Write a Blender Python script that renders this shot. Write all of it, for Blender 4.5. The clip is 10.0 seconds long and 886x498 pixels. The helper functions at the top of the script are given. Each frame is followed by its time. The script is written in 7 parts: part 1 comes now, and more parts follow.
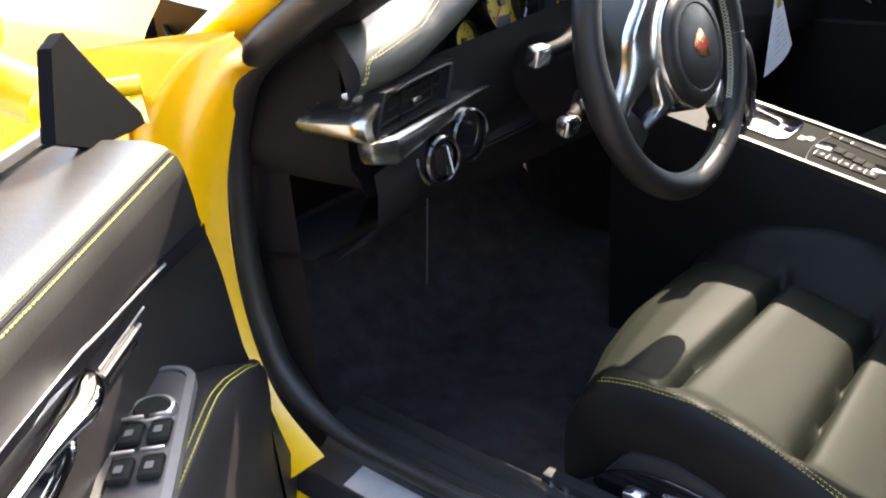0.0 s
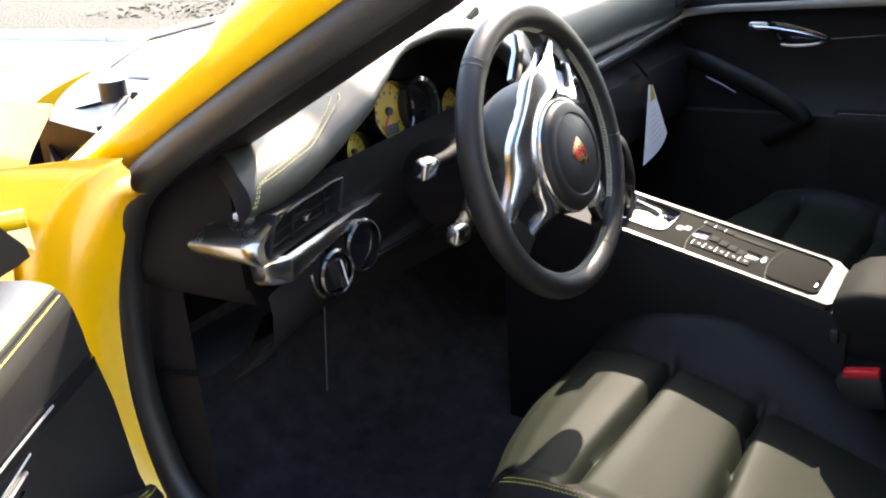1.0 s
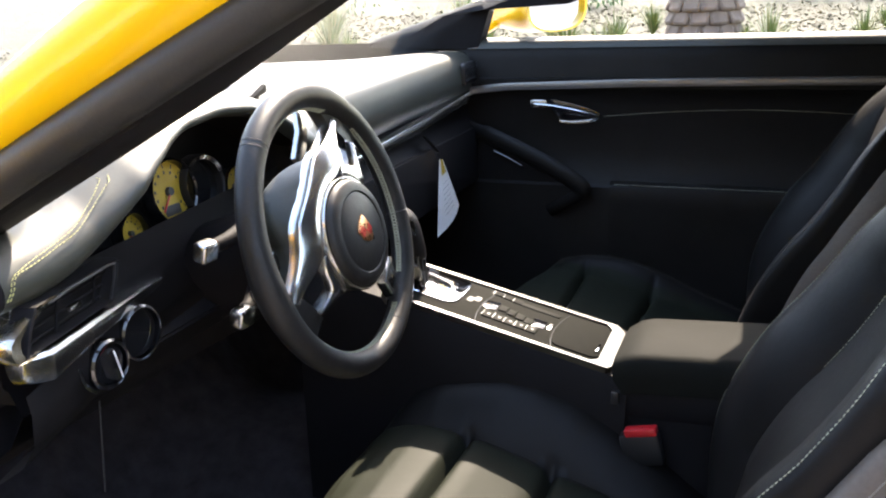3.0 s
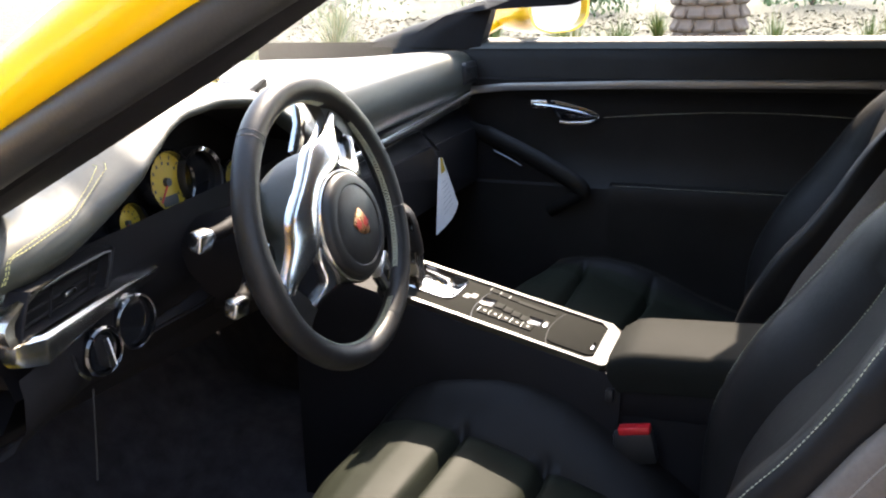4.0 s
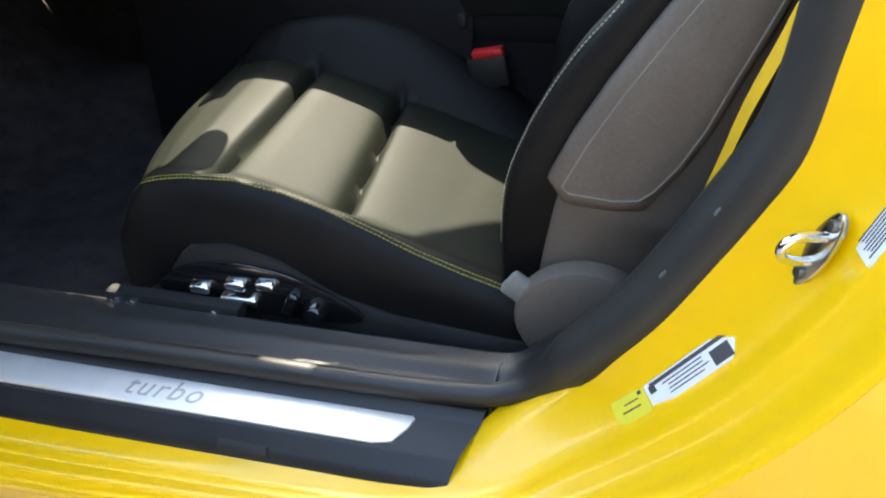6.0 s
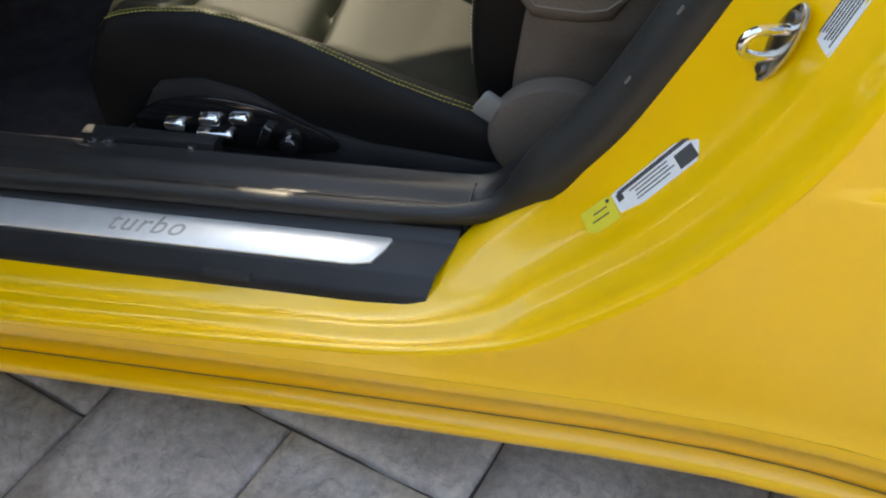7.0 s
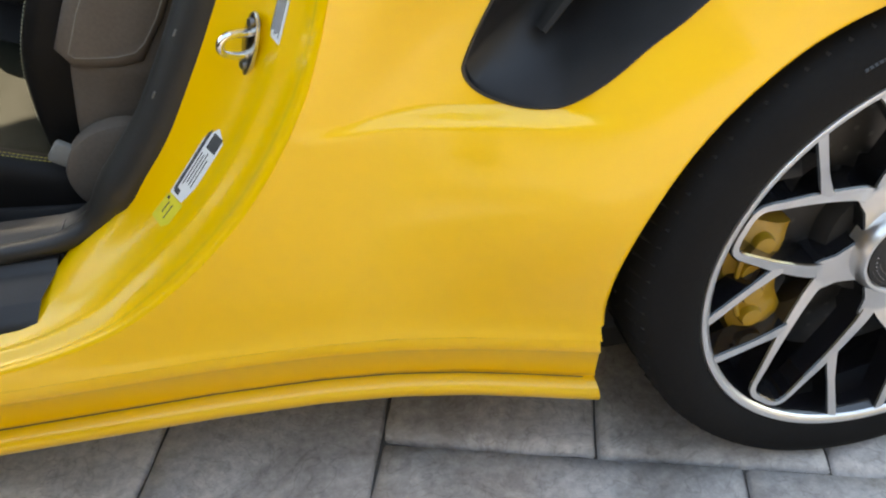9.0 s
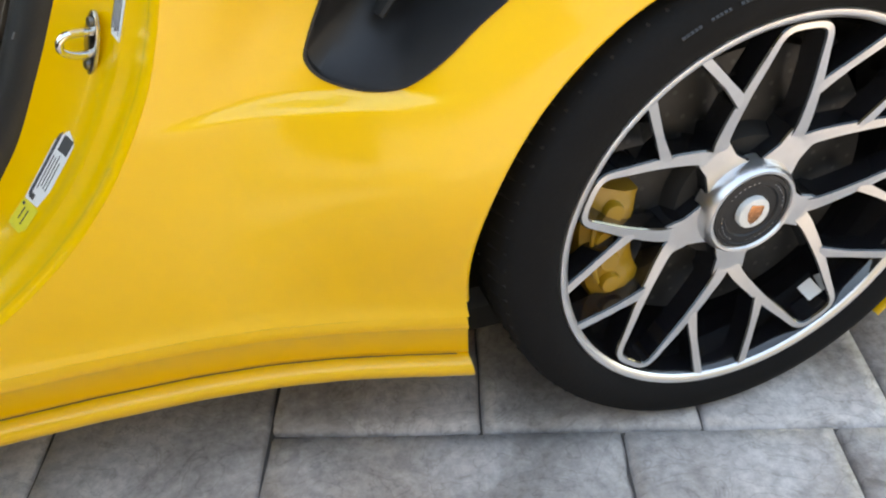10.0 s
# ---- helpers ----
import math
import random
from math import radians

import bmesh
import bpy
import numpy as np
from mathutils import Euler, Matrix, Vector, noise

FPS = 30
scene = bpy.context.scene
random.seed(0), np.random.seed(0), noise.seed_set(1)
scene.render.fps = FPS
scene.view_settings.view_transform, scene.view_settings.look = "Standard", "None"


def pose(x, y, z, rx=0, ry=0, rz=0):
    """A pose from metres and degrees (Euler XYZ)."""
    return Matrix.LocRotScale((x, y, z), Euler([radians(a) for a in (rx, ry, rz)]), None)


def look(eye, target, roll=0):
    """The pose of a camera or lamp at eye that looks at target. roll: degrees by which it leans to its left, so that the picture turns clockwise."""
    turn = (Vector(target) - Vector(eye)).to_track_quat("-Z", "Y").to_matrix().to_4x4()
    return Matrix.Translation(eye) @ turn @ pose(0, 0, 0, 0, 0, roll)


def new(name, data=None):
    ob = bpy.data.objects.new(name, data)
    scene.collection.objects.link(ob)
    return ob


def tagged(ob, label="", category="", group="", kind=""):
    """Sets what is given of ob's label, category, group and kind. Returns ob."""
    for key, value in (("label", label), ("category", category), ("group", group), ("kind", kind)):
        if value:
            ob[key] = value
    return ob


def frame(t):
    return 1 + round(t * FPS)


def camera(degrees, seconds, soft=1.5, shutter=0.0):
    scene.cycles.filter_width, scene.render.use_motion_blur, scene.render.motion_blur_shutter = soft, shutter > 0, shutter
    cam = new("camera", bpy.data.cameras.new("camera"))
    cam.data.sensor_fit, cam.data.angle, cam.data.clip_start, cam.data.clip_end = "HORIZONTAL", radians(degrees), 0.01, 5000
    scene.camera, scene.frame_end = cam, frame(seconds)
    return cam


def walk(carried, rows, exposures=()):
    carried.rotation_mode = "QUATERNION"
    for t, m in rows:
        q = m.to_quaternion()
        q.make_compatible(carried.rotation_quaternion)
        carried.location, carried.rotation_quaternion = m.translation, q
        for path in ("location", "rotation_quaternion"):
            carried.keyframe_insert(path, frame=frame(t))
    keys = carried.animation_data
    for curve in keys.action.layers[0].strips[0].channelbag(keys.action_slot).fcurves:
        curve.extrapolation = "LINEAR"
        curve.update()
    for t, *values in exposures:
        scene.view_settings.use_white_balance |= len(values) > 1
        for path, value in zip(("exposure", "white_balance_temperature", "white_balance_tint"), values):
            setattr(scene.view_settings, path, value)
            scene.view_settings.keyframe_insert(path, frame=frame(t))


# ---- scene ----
cam = camera(53.4, 10.0, soft=2.1)
EXPOSURES = [(0.0, 3.60, 7500, 15), (4.0, 3.58, 7600, 15), (5.0, 3.64, 8000, 15), (5.5, 4.02, 8500, 14), (6.0, 3.58, 7500, 7), (7.5, 2.84, 9100, 9), (8.5, 2.90, 9300, 8), (10.0, 3.08, 9500, 8)]
PATH = [
    (0, (-0.894, -1.292, 1.045), (-2.133, 0.031, 0.199), -5.3),
    (0.5, (-0.886, -1.286, 1.073), (-2.066, 0.135, 0.305), -5.2),
    (1, (-0.882, -1.283, 1.092), (-1.979, 0.227, 0.375), -5.1),
    (1.5, (-0.876, -1.273, 1.101), (-1.852, 0.331, 0.413), -4.8),
    (2, (-0.863, -1.267, 1.107), (-1.711, 0.419, 0.446), -4.7),
    (2.5, (-0.861, -1.258, 1.104), (-1.613, 0.487, 0.481), -3.5),
    (4, (-0.849, -1.261, 1.089), (-1.598, 0.497, 0.498), -2.0),
    (4.5, (-0.845, -1.272, 1.075), (-1.576, 0.483, 0.453), -1.6),
    (5, (-0.839, -1.274, 1.047), (-1.5, 0.466, 0.315), -1.6),
    (5.5, (-0.815, -1.279, 0.983), (-1.32, 0.417, 0.052), -2.0),
    (6, (-0.813, -1.309, 0.951), (-1.229, 0.286, -0.182), -1.8),
    (6.2, (-0.813, -1.308, 0.951), (-1.245, 0.229, -0.253), -2.7),
    (7.3, (-0.776, -1.361, 0.925), (-1.102, 0.024, -0.481), -5.0),
    (7.5, (-0.778, -1.394, 0.932), (-1.032, 0.035, -0.445), -4.0),
    (8, (-0.766, -1.504, 0.948), (-0.773, 0.034, -0.331), -0.9),
    (8.5, (-0.719, -1.561, 0.955), (-0.498, 0.004, -0.272), -0.5),
    (9, (-0.662, -1.571, 0.956), (-0.34, -0.03, -0.278), -1.0),
    (9.5, (-0.632, -1.602, 0.95), (-0.261, -0.082, -0.296), -0.9),
    (10, (-0.603, -1.623, 0.949), (-0.117, -0.119, -0.276), -1.1),
]
walk(cam, [(t, look(eye, target, roll)) for t, eye, target, roll in PATH], EXPOSURES)

# ---- light ----
SUN = Vector((-0.126, 0.7014, 0.7014)).normalized()
world = bpy.data.worlds.new("world")
scene.world = world
world.use_nodes = True
wn = world.node_tree
sky = wn.nodes.new("ShaderNodeTexSky")
sky.sky_type, sky.sun_disc = "NISHITA", False
sky.sun_elevation = math.asin(SUN.z)
sky.sun_rotation = math.atan2(SUN.x, SUN.y)
wn.links.new(sky.outputs[0], wn.nodes["Background"].inputs[0])
wn.nodes["Background"].inputs[1].default_value = 0.15
sun_data = bpy.data.lights.new("sun", "SUN")
sun_data.energy, sun_data.angle, sun_data.color = 2.0, radians(0.53), (1.0, 0.95, 0.86)
sun = new("sun", sun_data)
sun.matrix_world = Matrix.Translation((0, 0, 6)) @ SUN.to_track_quat("Z", "Y").to_matrix().to_4x4()


# ---- building helpers ----
def thing(name, label, category, group="", kind=""):
    return tagged(new(name), label, category, group, kind)


def part(name, bm, material, parent=None, label="", sharp=38, smooth=True):
    """One mesh object from a bmesh, under a thing or a part."""
    bmesh.ops.remove_doubles(bm, verts=bm.verts, dist=1e-6)
    for e in bm.edges:
        e.smooth = not (len(e.link_faces) == 2 and e.calc_face_angle(0) > radians(sharp))
    for f in bm.faces:
        f.smooth = smooth
    me = bpy.data.meshes.new(name)
    bm.to_mesh(me)
    bm.free()
    for m in material if isinstance(material, (list, tuple)) else (material,):
        me.materials.append(m)
    ob = new(name, me)
    if parent:
        ob.parent = parent
    if label:
        ob["label"] = label
    return ob


def pieces(name, bm, material, parent=None, label="", sharp=38):
    """Each loose piece of a bmesh as a part of its own."""
    left = set(bm.faces)
    while left:
        seed = left.pop()
        grp, todo = {seed}, [seed]
        while todo:
            f = todo.pop()
            for v in f.verts:
                for g in v.link_faces:
                    if g in left:
                        left.discard(g)
                        grp.add(g)
                        todo.append(g)
        one, seen = bmesh.new(), {}
        for f in sorted(grp, key=lambda q: q.index):
            for v in f.verts:
                if v not in seen:
                    seen[v] = one.verts.new(v.co)
            nf = one.faces.new([seen[v] for v in f.verts])
            nf.material_index = f.material_index
        part(name, one, material, parent, label, sharp)
    bm.free()


def stuff(ob):
    """Marks a part whose bits are too small to tell apart."""
    ob["kind"] = "stuff"
    return ob


def B():
    return bmesh.new()


def lerp(a, b, t):
    return a + (b - a) * t


def ease(a, b, x):
    t = min(1.0, max(0.0, (x - a) / (b - a)))
    return t * t * (3 - 2 * t)


def interp(x, pts):
    """Piecewise smooth value through (x, value) pairs."""
    if x <= pts[0][0]:
        return pts[0][1]
    for (a, va), (b, vb) in zip(pts, pts[1:]):
        if x <= b:
            return lerp(va, vb, (x - a) / (b - a))
    return pts[-1][1]


def spline(pts, n=8, closed=False):
    """A Catmull-Rom curve through points of any dimension."""
    p = [Vector(q) for q in pts]
    m = len(p)
    out = []
    for i in range(m if closed else m - 1):
        if closed:
            a, b, c, d = p[i - 1], p[i], p[(i + 1) % m], p[(i + 2) % m]
        else:
            a, b, c, d = p[max(0, i - 1)], p[i], p[i + 1], p[min(m - 1, i + 2)]
        for k in range(n):
            t = k / n
            out.append(0.5 * ((2 * b) + (c - a) * t + (2 * a - 5 * b + 4 * c - d) * t * t + (3 * b - a - 3 * c + d) * t * t * t))
    if not closed:
        out.append(p[-1])
    return out


def resample(pts, n):
    p = [Vector(q) for q in pts]
    d = [0.0]
    for a, b in zip(p, p[1:]):
        d.append(d[-1] + (b - a).length)
    out, k = [], 0
    for i in range(n):
        s = d[-1] * i / (n - 1)
        while k < len(p) - 2 and d[k + 1] < s:
            k += 1
        out.append(p[k].lerp(p[k + 1], 0 if d[k + 1] == d[k] else min(1, (s - d[k]) / (d[k + 1] - d[k]))))
    return out


def grid(bm, rows, loop_u=False, loop_v=False, mat=0):
    """Quads over rows of points."""
    vs = [[bm.verts.new(q) for q in r] for r in rows]
    nr, nc = len(vs), len(vs[0])
    for i in range(nr if loop_u else nr - 1):
        for j in range(nc if loop_v else nc - 1):
            q = (vs[i][j], vs[i][(j + 1) % nc], vs[(i + 1) % nr][(j + 1) % nc], vs[(i + 1) % nr][j])
            f = bm.faces.new(q)
            f.material_index = mat
    return vs


def frames(pts, up=(0, 0, 1)):
    """Tangent, side and normal along a path."""
    p = [Vector(q) for q in pts]
    out, n = [], Vector(up)
    for i, q in enumerate(p):
        t = (p[min(i + 1, len(p) - 1)] - p[max(i - 1, 0)]).normalized()
        n = (n - t * n.dot(t))
        n = n.normalized() if n.length > 1e-6 else t.orthogonal().normalized()
        out.append((q, t, t.cross(n), n))
    return out


def tube(bm, pts, r, n=10, closed=False, cap=True, up=(0, 0, 1), mat=0, flat=1.0):
    rows = []
    for i, (q, t, s, u) in enumerate(frames(pts, up)):
        k = r[i] if isinstance(r, (list, tuple)) else r
        rows.append([q + (s * math.cos(a) + u * math.sin(a) * flat) * k for a in (2 * math.pi * j / n for j in range(n))])
    vs = grid(bm, rows, loop_u=closed, loop_v=True, mat=mat)
    if cap and not closed:
        for ring in (vs[0][::-1], vs[-1]):
            bm.faces.new(ring).material_index = mat


def sweep(bm, pts, prof, up=(0, 0, 1), closed=False, cap=True, mat=0):
    """A closed profile of (side, normal) pairs along a path."""
    rows = [[q + s * a + u * b for a, b in prof] for q, t, s, u in frames(pts, up)]
    vs = grid(bm, rows, loop_u=closed, loop_v=True, mat=mat)
    if cap and not closed:
        for ring in (vs[0][::-1], vs[-1]):
            bm.faces.new(ring).material_index = mat


def rbox(bm, size, bevel, m=Matrix(), mat=0, seg=2):
    """A box with rounded edges."""
    r = bmesh.ops.create_cube(bm, size=1, matrix=Matrix.Diagonal((*size, 1)))
    vs = r["verts"]
    es = list({e for v in vs for e in v.link_edges})
    if bevel:
        r = bmesh.ops.bevel(bm, geom=es, offset=bevel, segments=seg, profile=0.5, affect="EDGES")
        vs = list({v for f in r["faces"] for v in f.verts} | {v for v in vs if v.is_valid})
        todo, seen = list(vs), set(vs)
        while todo:
            for e in todo.pop().link_edges:
                for v in e.verts:
                    if v not in seen:
                        seen.add(v)
                        todo.append(v)
        vs = list(seen)
    bmesh.ops.transform(bm, matrix=m, verts=vs)
    for f in {f for v in vs for f in v.link_faces}:
        f.material_index = mat
    return vs


def prism(bm, poly, depth, m=Matrix(), bevel=0.0, mat=0, side=None):
    """A polygon in the local xy plane, thick along local z, with its front edge rounded."""
    k = len(poly)
    area = sum(poly[i][0] * poly[(i + 1) % k][1] - poly[(i + 1) % k][0] * poly[i][1] for i in range(k))
    poly = [Vector(q) for q in (poly if area > 0 else poly[::-1])]
    def ring(inset, z):
        out = []
        for i in range(k):
            a, b, c = poly[i - 1], poly[i], poly[(i + 1) % k]
            n1 = Vector((-(b - a).y, (b - a).x)).normalized()
            n2 = Vector((-(c - b).y, (c - b).x)).normalized()
            n = (n1 + n2)
            n = n.normalized() / max(0.5, n.normalized().dot(n1)) if n.length > 1e-6 else n1
            out.append(bm.verts.new(m @ Vector((*(b + n * inset), z))))
        return out
    rings = [ring(0, 0), ring(0, depth - bevel)]
    if bevel:
        rings += [ring(bevel * 0.3, depth - bevel * 0.3), ring(bevel, depth)]
    for n, (a, b) in enumerate(zip(rings, rings[1:])):
        for i in range(k):
            bm.faces.new((a[i], a[(i + 1) % k], b[(i + 1) % k], b[i])).material_index = (side if side is not None and n == 0 else mat)
    bm.faces.new(rings[-1]).material_index = mat
    bm.faces.new(rings[0][::-1]).material_index = side if side is not None else mat


def revolve(bm, prof, n=32, m=Matrix(), a0=0.0, a1=2 * math.pi, mat=0):
    """(radius, height) pairs turned round local z."""
    full = abs(a1 - a0 - 2 * math.pi) < 1e-6
    rows = [[m @ Vector((r * math.cos(a), r * math.sin(a), h)) for r, h in prof] for a in (lerp(a0, a1, i / n) for i in range(n if full else n + 1))]
    grid(bm, rows, loop_u=full, mat=mat)


def rrect(w, h, r, n=4):
    """A rounded rectangle round the origin."""
    out = []
    for cx, cy, a in ((w / 2 - r, h / 2 - r, 0), (-w / 2 + r, h / 2 - r, 90), (-w / 2 + r, -h / 2 + r, 180), (w / 2 - r, -h / 2 + r, 270)):
        out += [(cx + r * math.cos(radians(a + 90 * i / n)), cy + r * math.sin(radians(a + 90 * i / n))) for i in range(n + 1)]
    return out


def axes(origin, right, up):
    """A pose whose local x and y lie along right and up."""
    r = Vector(right).normalized()
    n = r.cross(Vector(up)).normalized()
    u = n.cross(r)
    return Matrix(((r.x, u.x, n.x, origin[0]), (r.y, u.y, n.y, origin[1]), (r.z, u.z, n.z, origin[2]), (0, 0, 0, 1)))


def dashes(bm, pts, step=0.0052, length=0.0036, r=0.00065, lift=(0, 0, 0)):
    """A row of sewn stitches along a curve."""
    p = [Vector(q) + Vector(lift) for q in pts]
    total = sum((b - a).length for a, b in zip(p, p[1:]))
    n = max(2, int(total / step))
    q = resample(p, n * 3 + 1)
    for i in range(n):
        a, b = q[3 * i], q[3 * i + 2]
        tube(bm, [a, (a + b) / 2 + Vector(lift) * 0.2, b], [r * 0.7, r, r * 0.7], 4)


def inside(x, z, poly):
    hit = False
    for (a, b), (c, d) in zip(poly, poly[1:] + poly[:1]):
        if (b > z) != (d > z) and x < (c - a) * (z - b) / (d - b) + a:
            hit = not hit
    return hit


def nearest(x, z, poly):
    best, q = 1e9, (x, z)
    for (a, b), (c, d) in zip(poly, poly[1:] + poly[:1]):
        l = (c - a) ** 2 + (d - b) ** 2
        t = 0 if l == 0 else min(1, max(0, ((x - a) * (c - a) + (z - b) * (d - b)) / l))
        px, pz = a + t * (c - a), b + t * (d - b)
        e = (x - px) ** 2 + (z - pz) ** 2
        if e < best:
            best, q = e, (px, pz)
    return q


def sheet(bm, yfun, xs, zs, holes, mat=0):
    """A skin y = yfun(x, z) with openings whose rims follow the outlines."""
    vs = {}
    keep = []
    for i in range(len(xs) - 1):
        for j in range(len(zs) - 1):
            cx, cz = (xs[i] + xs[i + 1]) / 2, (zs[j] + zs[j + 1]) / 2
            h = next((k for k, poly in enumerate(holes) if inside(cx, cz, poly)), None)
            if h is None:
                keep.append((i, j))
    count = {}
    for i, j in keep:
        for a, b in ((i, j), (i + 1, j), (i + 1, j + 1), (i, j + 1)):
            count[(a, b)] = count.get((a, b), 0) + 1
    for (a, b), c in count.items():
        x, z = xs[a], zs[b]
        outer = a in (0, len(xs) - 1) or b in (0, len(zs) - 1)
        if c < 4 and not outer:
            near = [nearest(x, z, poly) for poly in holes]
            x, z = min(near, key=lambda q: (q[0] - x) ** 2 + (q[1] - z) ** 2)
        vs[(a, b)] = bm.verts.new((x, yfun(x, z), z))
    for i, j in keep:
        q = [vs[(i, j)], vs[(i + 1, j)], vs[(i + 1, j + 1)], vs[(i, j + 1)]]
        f = bm.faces.new(q)
        f.material_index = mat

# ---- materials ----
def mat(name, base, rough=0.5, metal=0.0, coat=0.0, vary=0.15, scale=6.0, bump=(), rvary=0.08, spec=0.5, sheen=0.0, coords="Object"):
    """A surface: base colour varied at two scales, roughness varied, fine relief (scale, height, kind)."""
    m = bpy.data.materials.new(name)
    m.use_nodes = True
    nt = m.node_tree
    b = nt.nodes["Principled BSDF"]
    b.inputs["Metallic"].default_value = metal
    b.inputs["Coat Weight"].default_value = coat
    b.inputs["Coat Roughness"].default_value = 0.04
    b.inputs["Specular IOR Level"].default_value = spec
    b.inputs["Sheen Weight"].default_value = sheen
    tc = nt.nodes.new("ShaderNodeTexCoord")
    n1 = nt.nodes.new("ShaderNodeTexNoise")
    n1.inputs["Scale"].default_value, n1.inputs["Detail"].default_value = scale, 5
    nt.links.new(tc.outputs[coords], n1.inputs["Vector"])
    n2 = nt.nodes.new("ShaderNodeTexNoise")
    n2.inputs["Scale"].default_value, n2.inputs["Detail"].default_value = scale * 23, 3
    nt.links.new(tc.outputs[coords], n2.inputs["Vector"])
    mix = nt.nodes.new("ShaderNodeMath")
    mix.operation = "MULTIPLY_ADD"
    mix.inputs[1].default_value = 0.65
    nt.links.new(n1.outputs[0], mix.inputs[0])
    half = nt.nodes.new("ShaderNodeMath")
    half.operation = "MULTIPLY"
    half.inputs[1].default_value = 0.35
    nt.links.new(n2.outputs[0], half.inputs[0])
    nt.links.new(half.outputs[0], mix.inputs[2])
    ramp = nt.nodes.new("ShaderNodeValToRGB")
    ramp.color_ramp.elements[0].position, ramp.color_ramp.elements[1].position = 0.32, 0.68
    ramp.color_ramp.elements[0].color = (*[c * (1 - vary) for c in base], 1)
    ramp.color_ramp.elements[1].color = (*[min(1, c * (1 + vary)) for c in base], 1)
    nt.links.new(mix.outputs[0], ramp.inputs[0])
    nt.links.new(ramp.outputs[0], b.inputs["Base Color"])
    mr = nt.nodes.new("ShaderNodeMapRange")
    mr.inputs["To Min"].default_value, mr.inputs["To Max"].default_value = max(0.02, rough - rvary), min(1, rough + rvary)
    nt.links.new(mix.outputs[0], mr.inputs["Value"])
    nt.links.new(mr.outputs[0], b.inputs["Roughness"])
    last = None
    for sc, height, kind in bump:
        if kind == "cells":
            t = nt.nodes.new("ShaderNodeTexVoronoi")
            t.feature = "DISTANCE_TO_EDGE"
            out = t.outputs["Distance"]
        elif kind == "dots":
            t = nt.nodes.new("ShaderNodeTexVoronoi")
            t.inputs["Randomness"].default_value = 0.0
            out = t.outputs["Distance"]
        else:
            t = nt.nodes.new("ShaderNodeTexNoise")
            t.inputs["Detail"].default_value = 6
            out = t.outputs[0]
        t.inputs["Scale"].default_value = sc
        nt.links.new(tc.outputs[coords], t.inputs["Vector"])
        bp = nt.nodes.new("ShaderNodeBump")
        bp.inputs["Strength"].default_value = 1.0
        bp.inputs["Distance"].default_value = height
        nt.links.new(out, bp.inputs["Height"])
        if last:
            nt.links.new(last.outputs[0], bp.inputs["Normal"])
        last = bp
    if last:
        nt.links.new(last.outputs[0], b.inputs["Normal"])
    return m


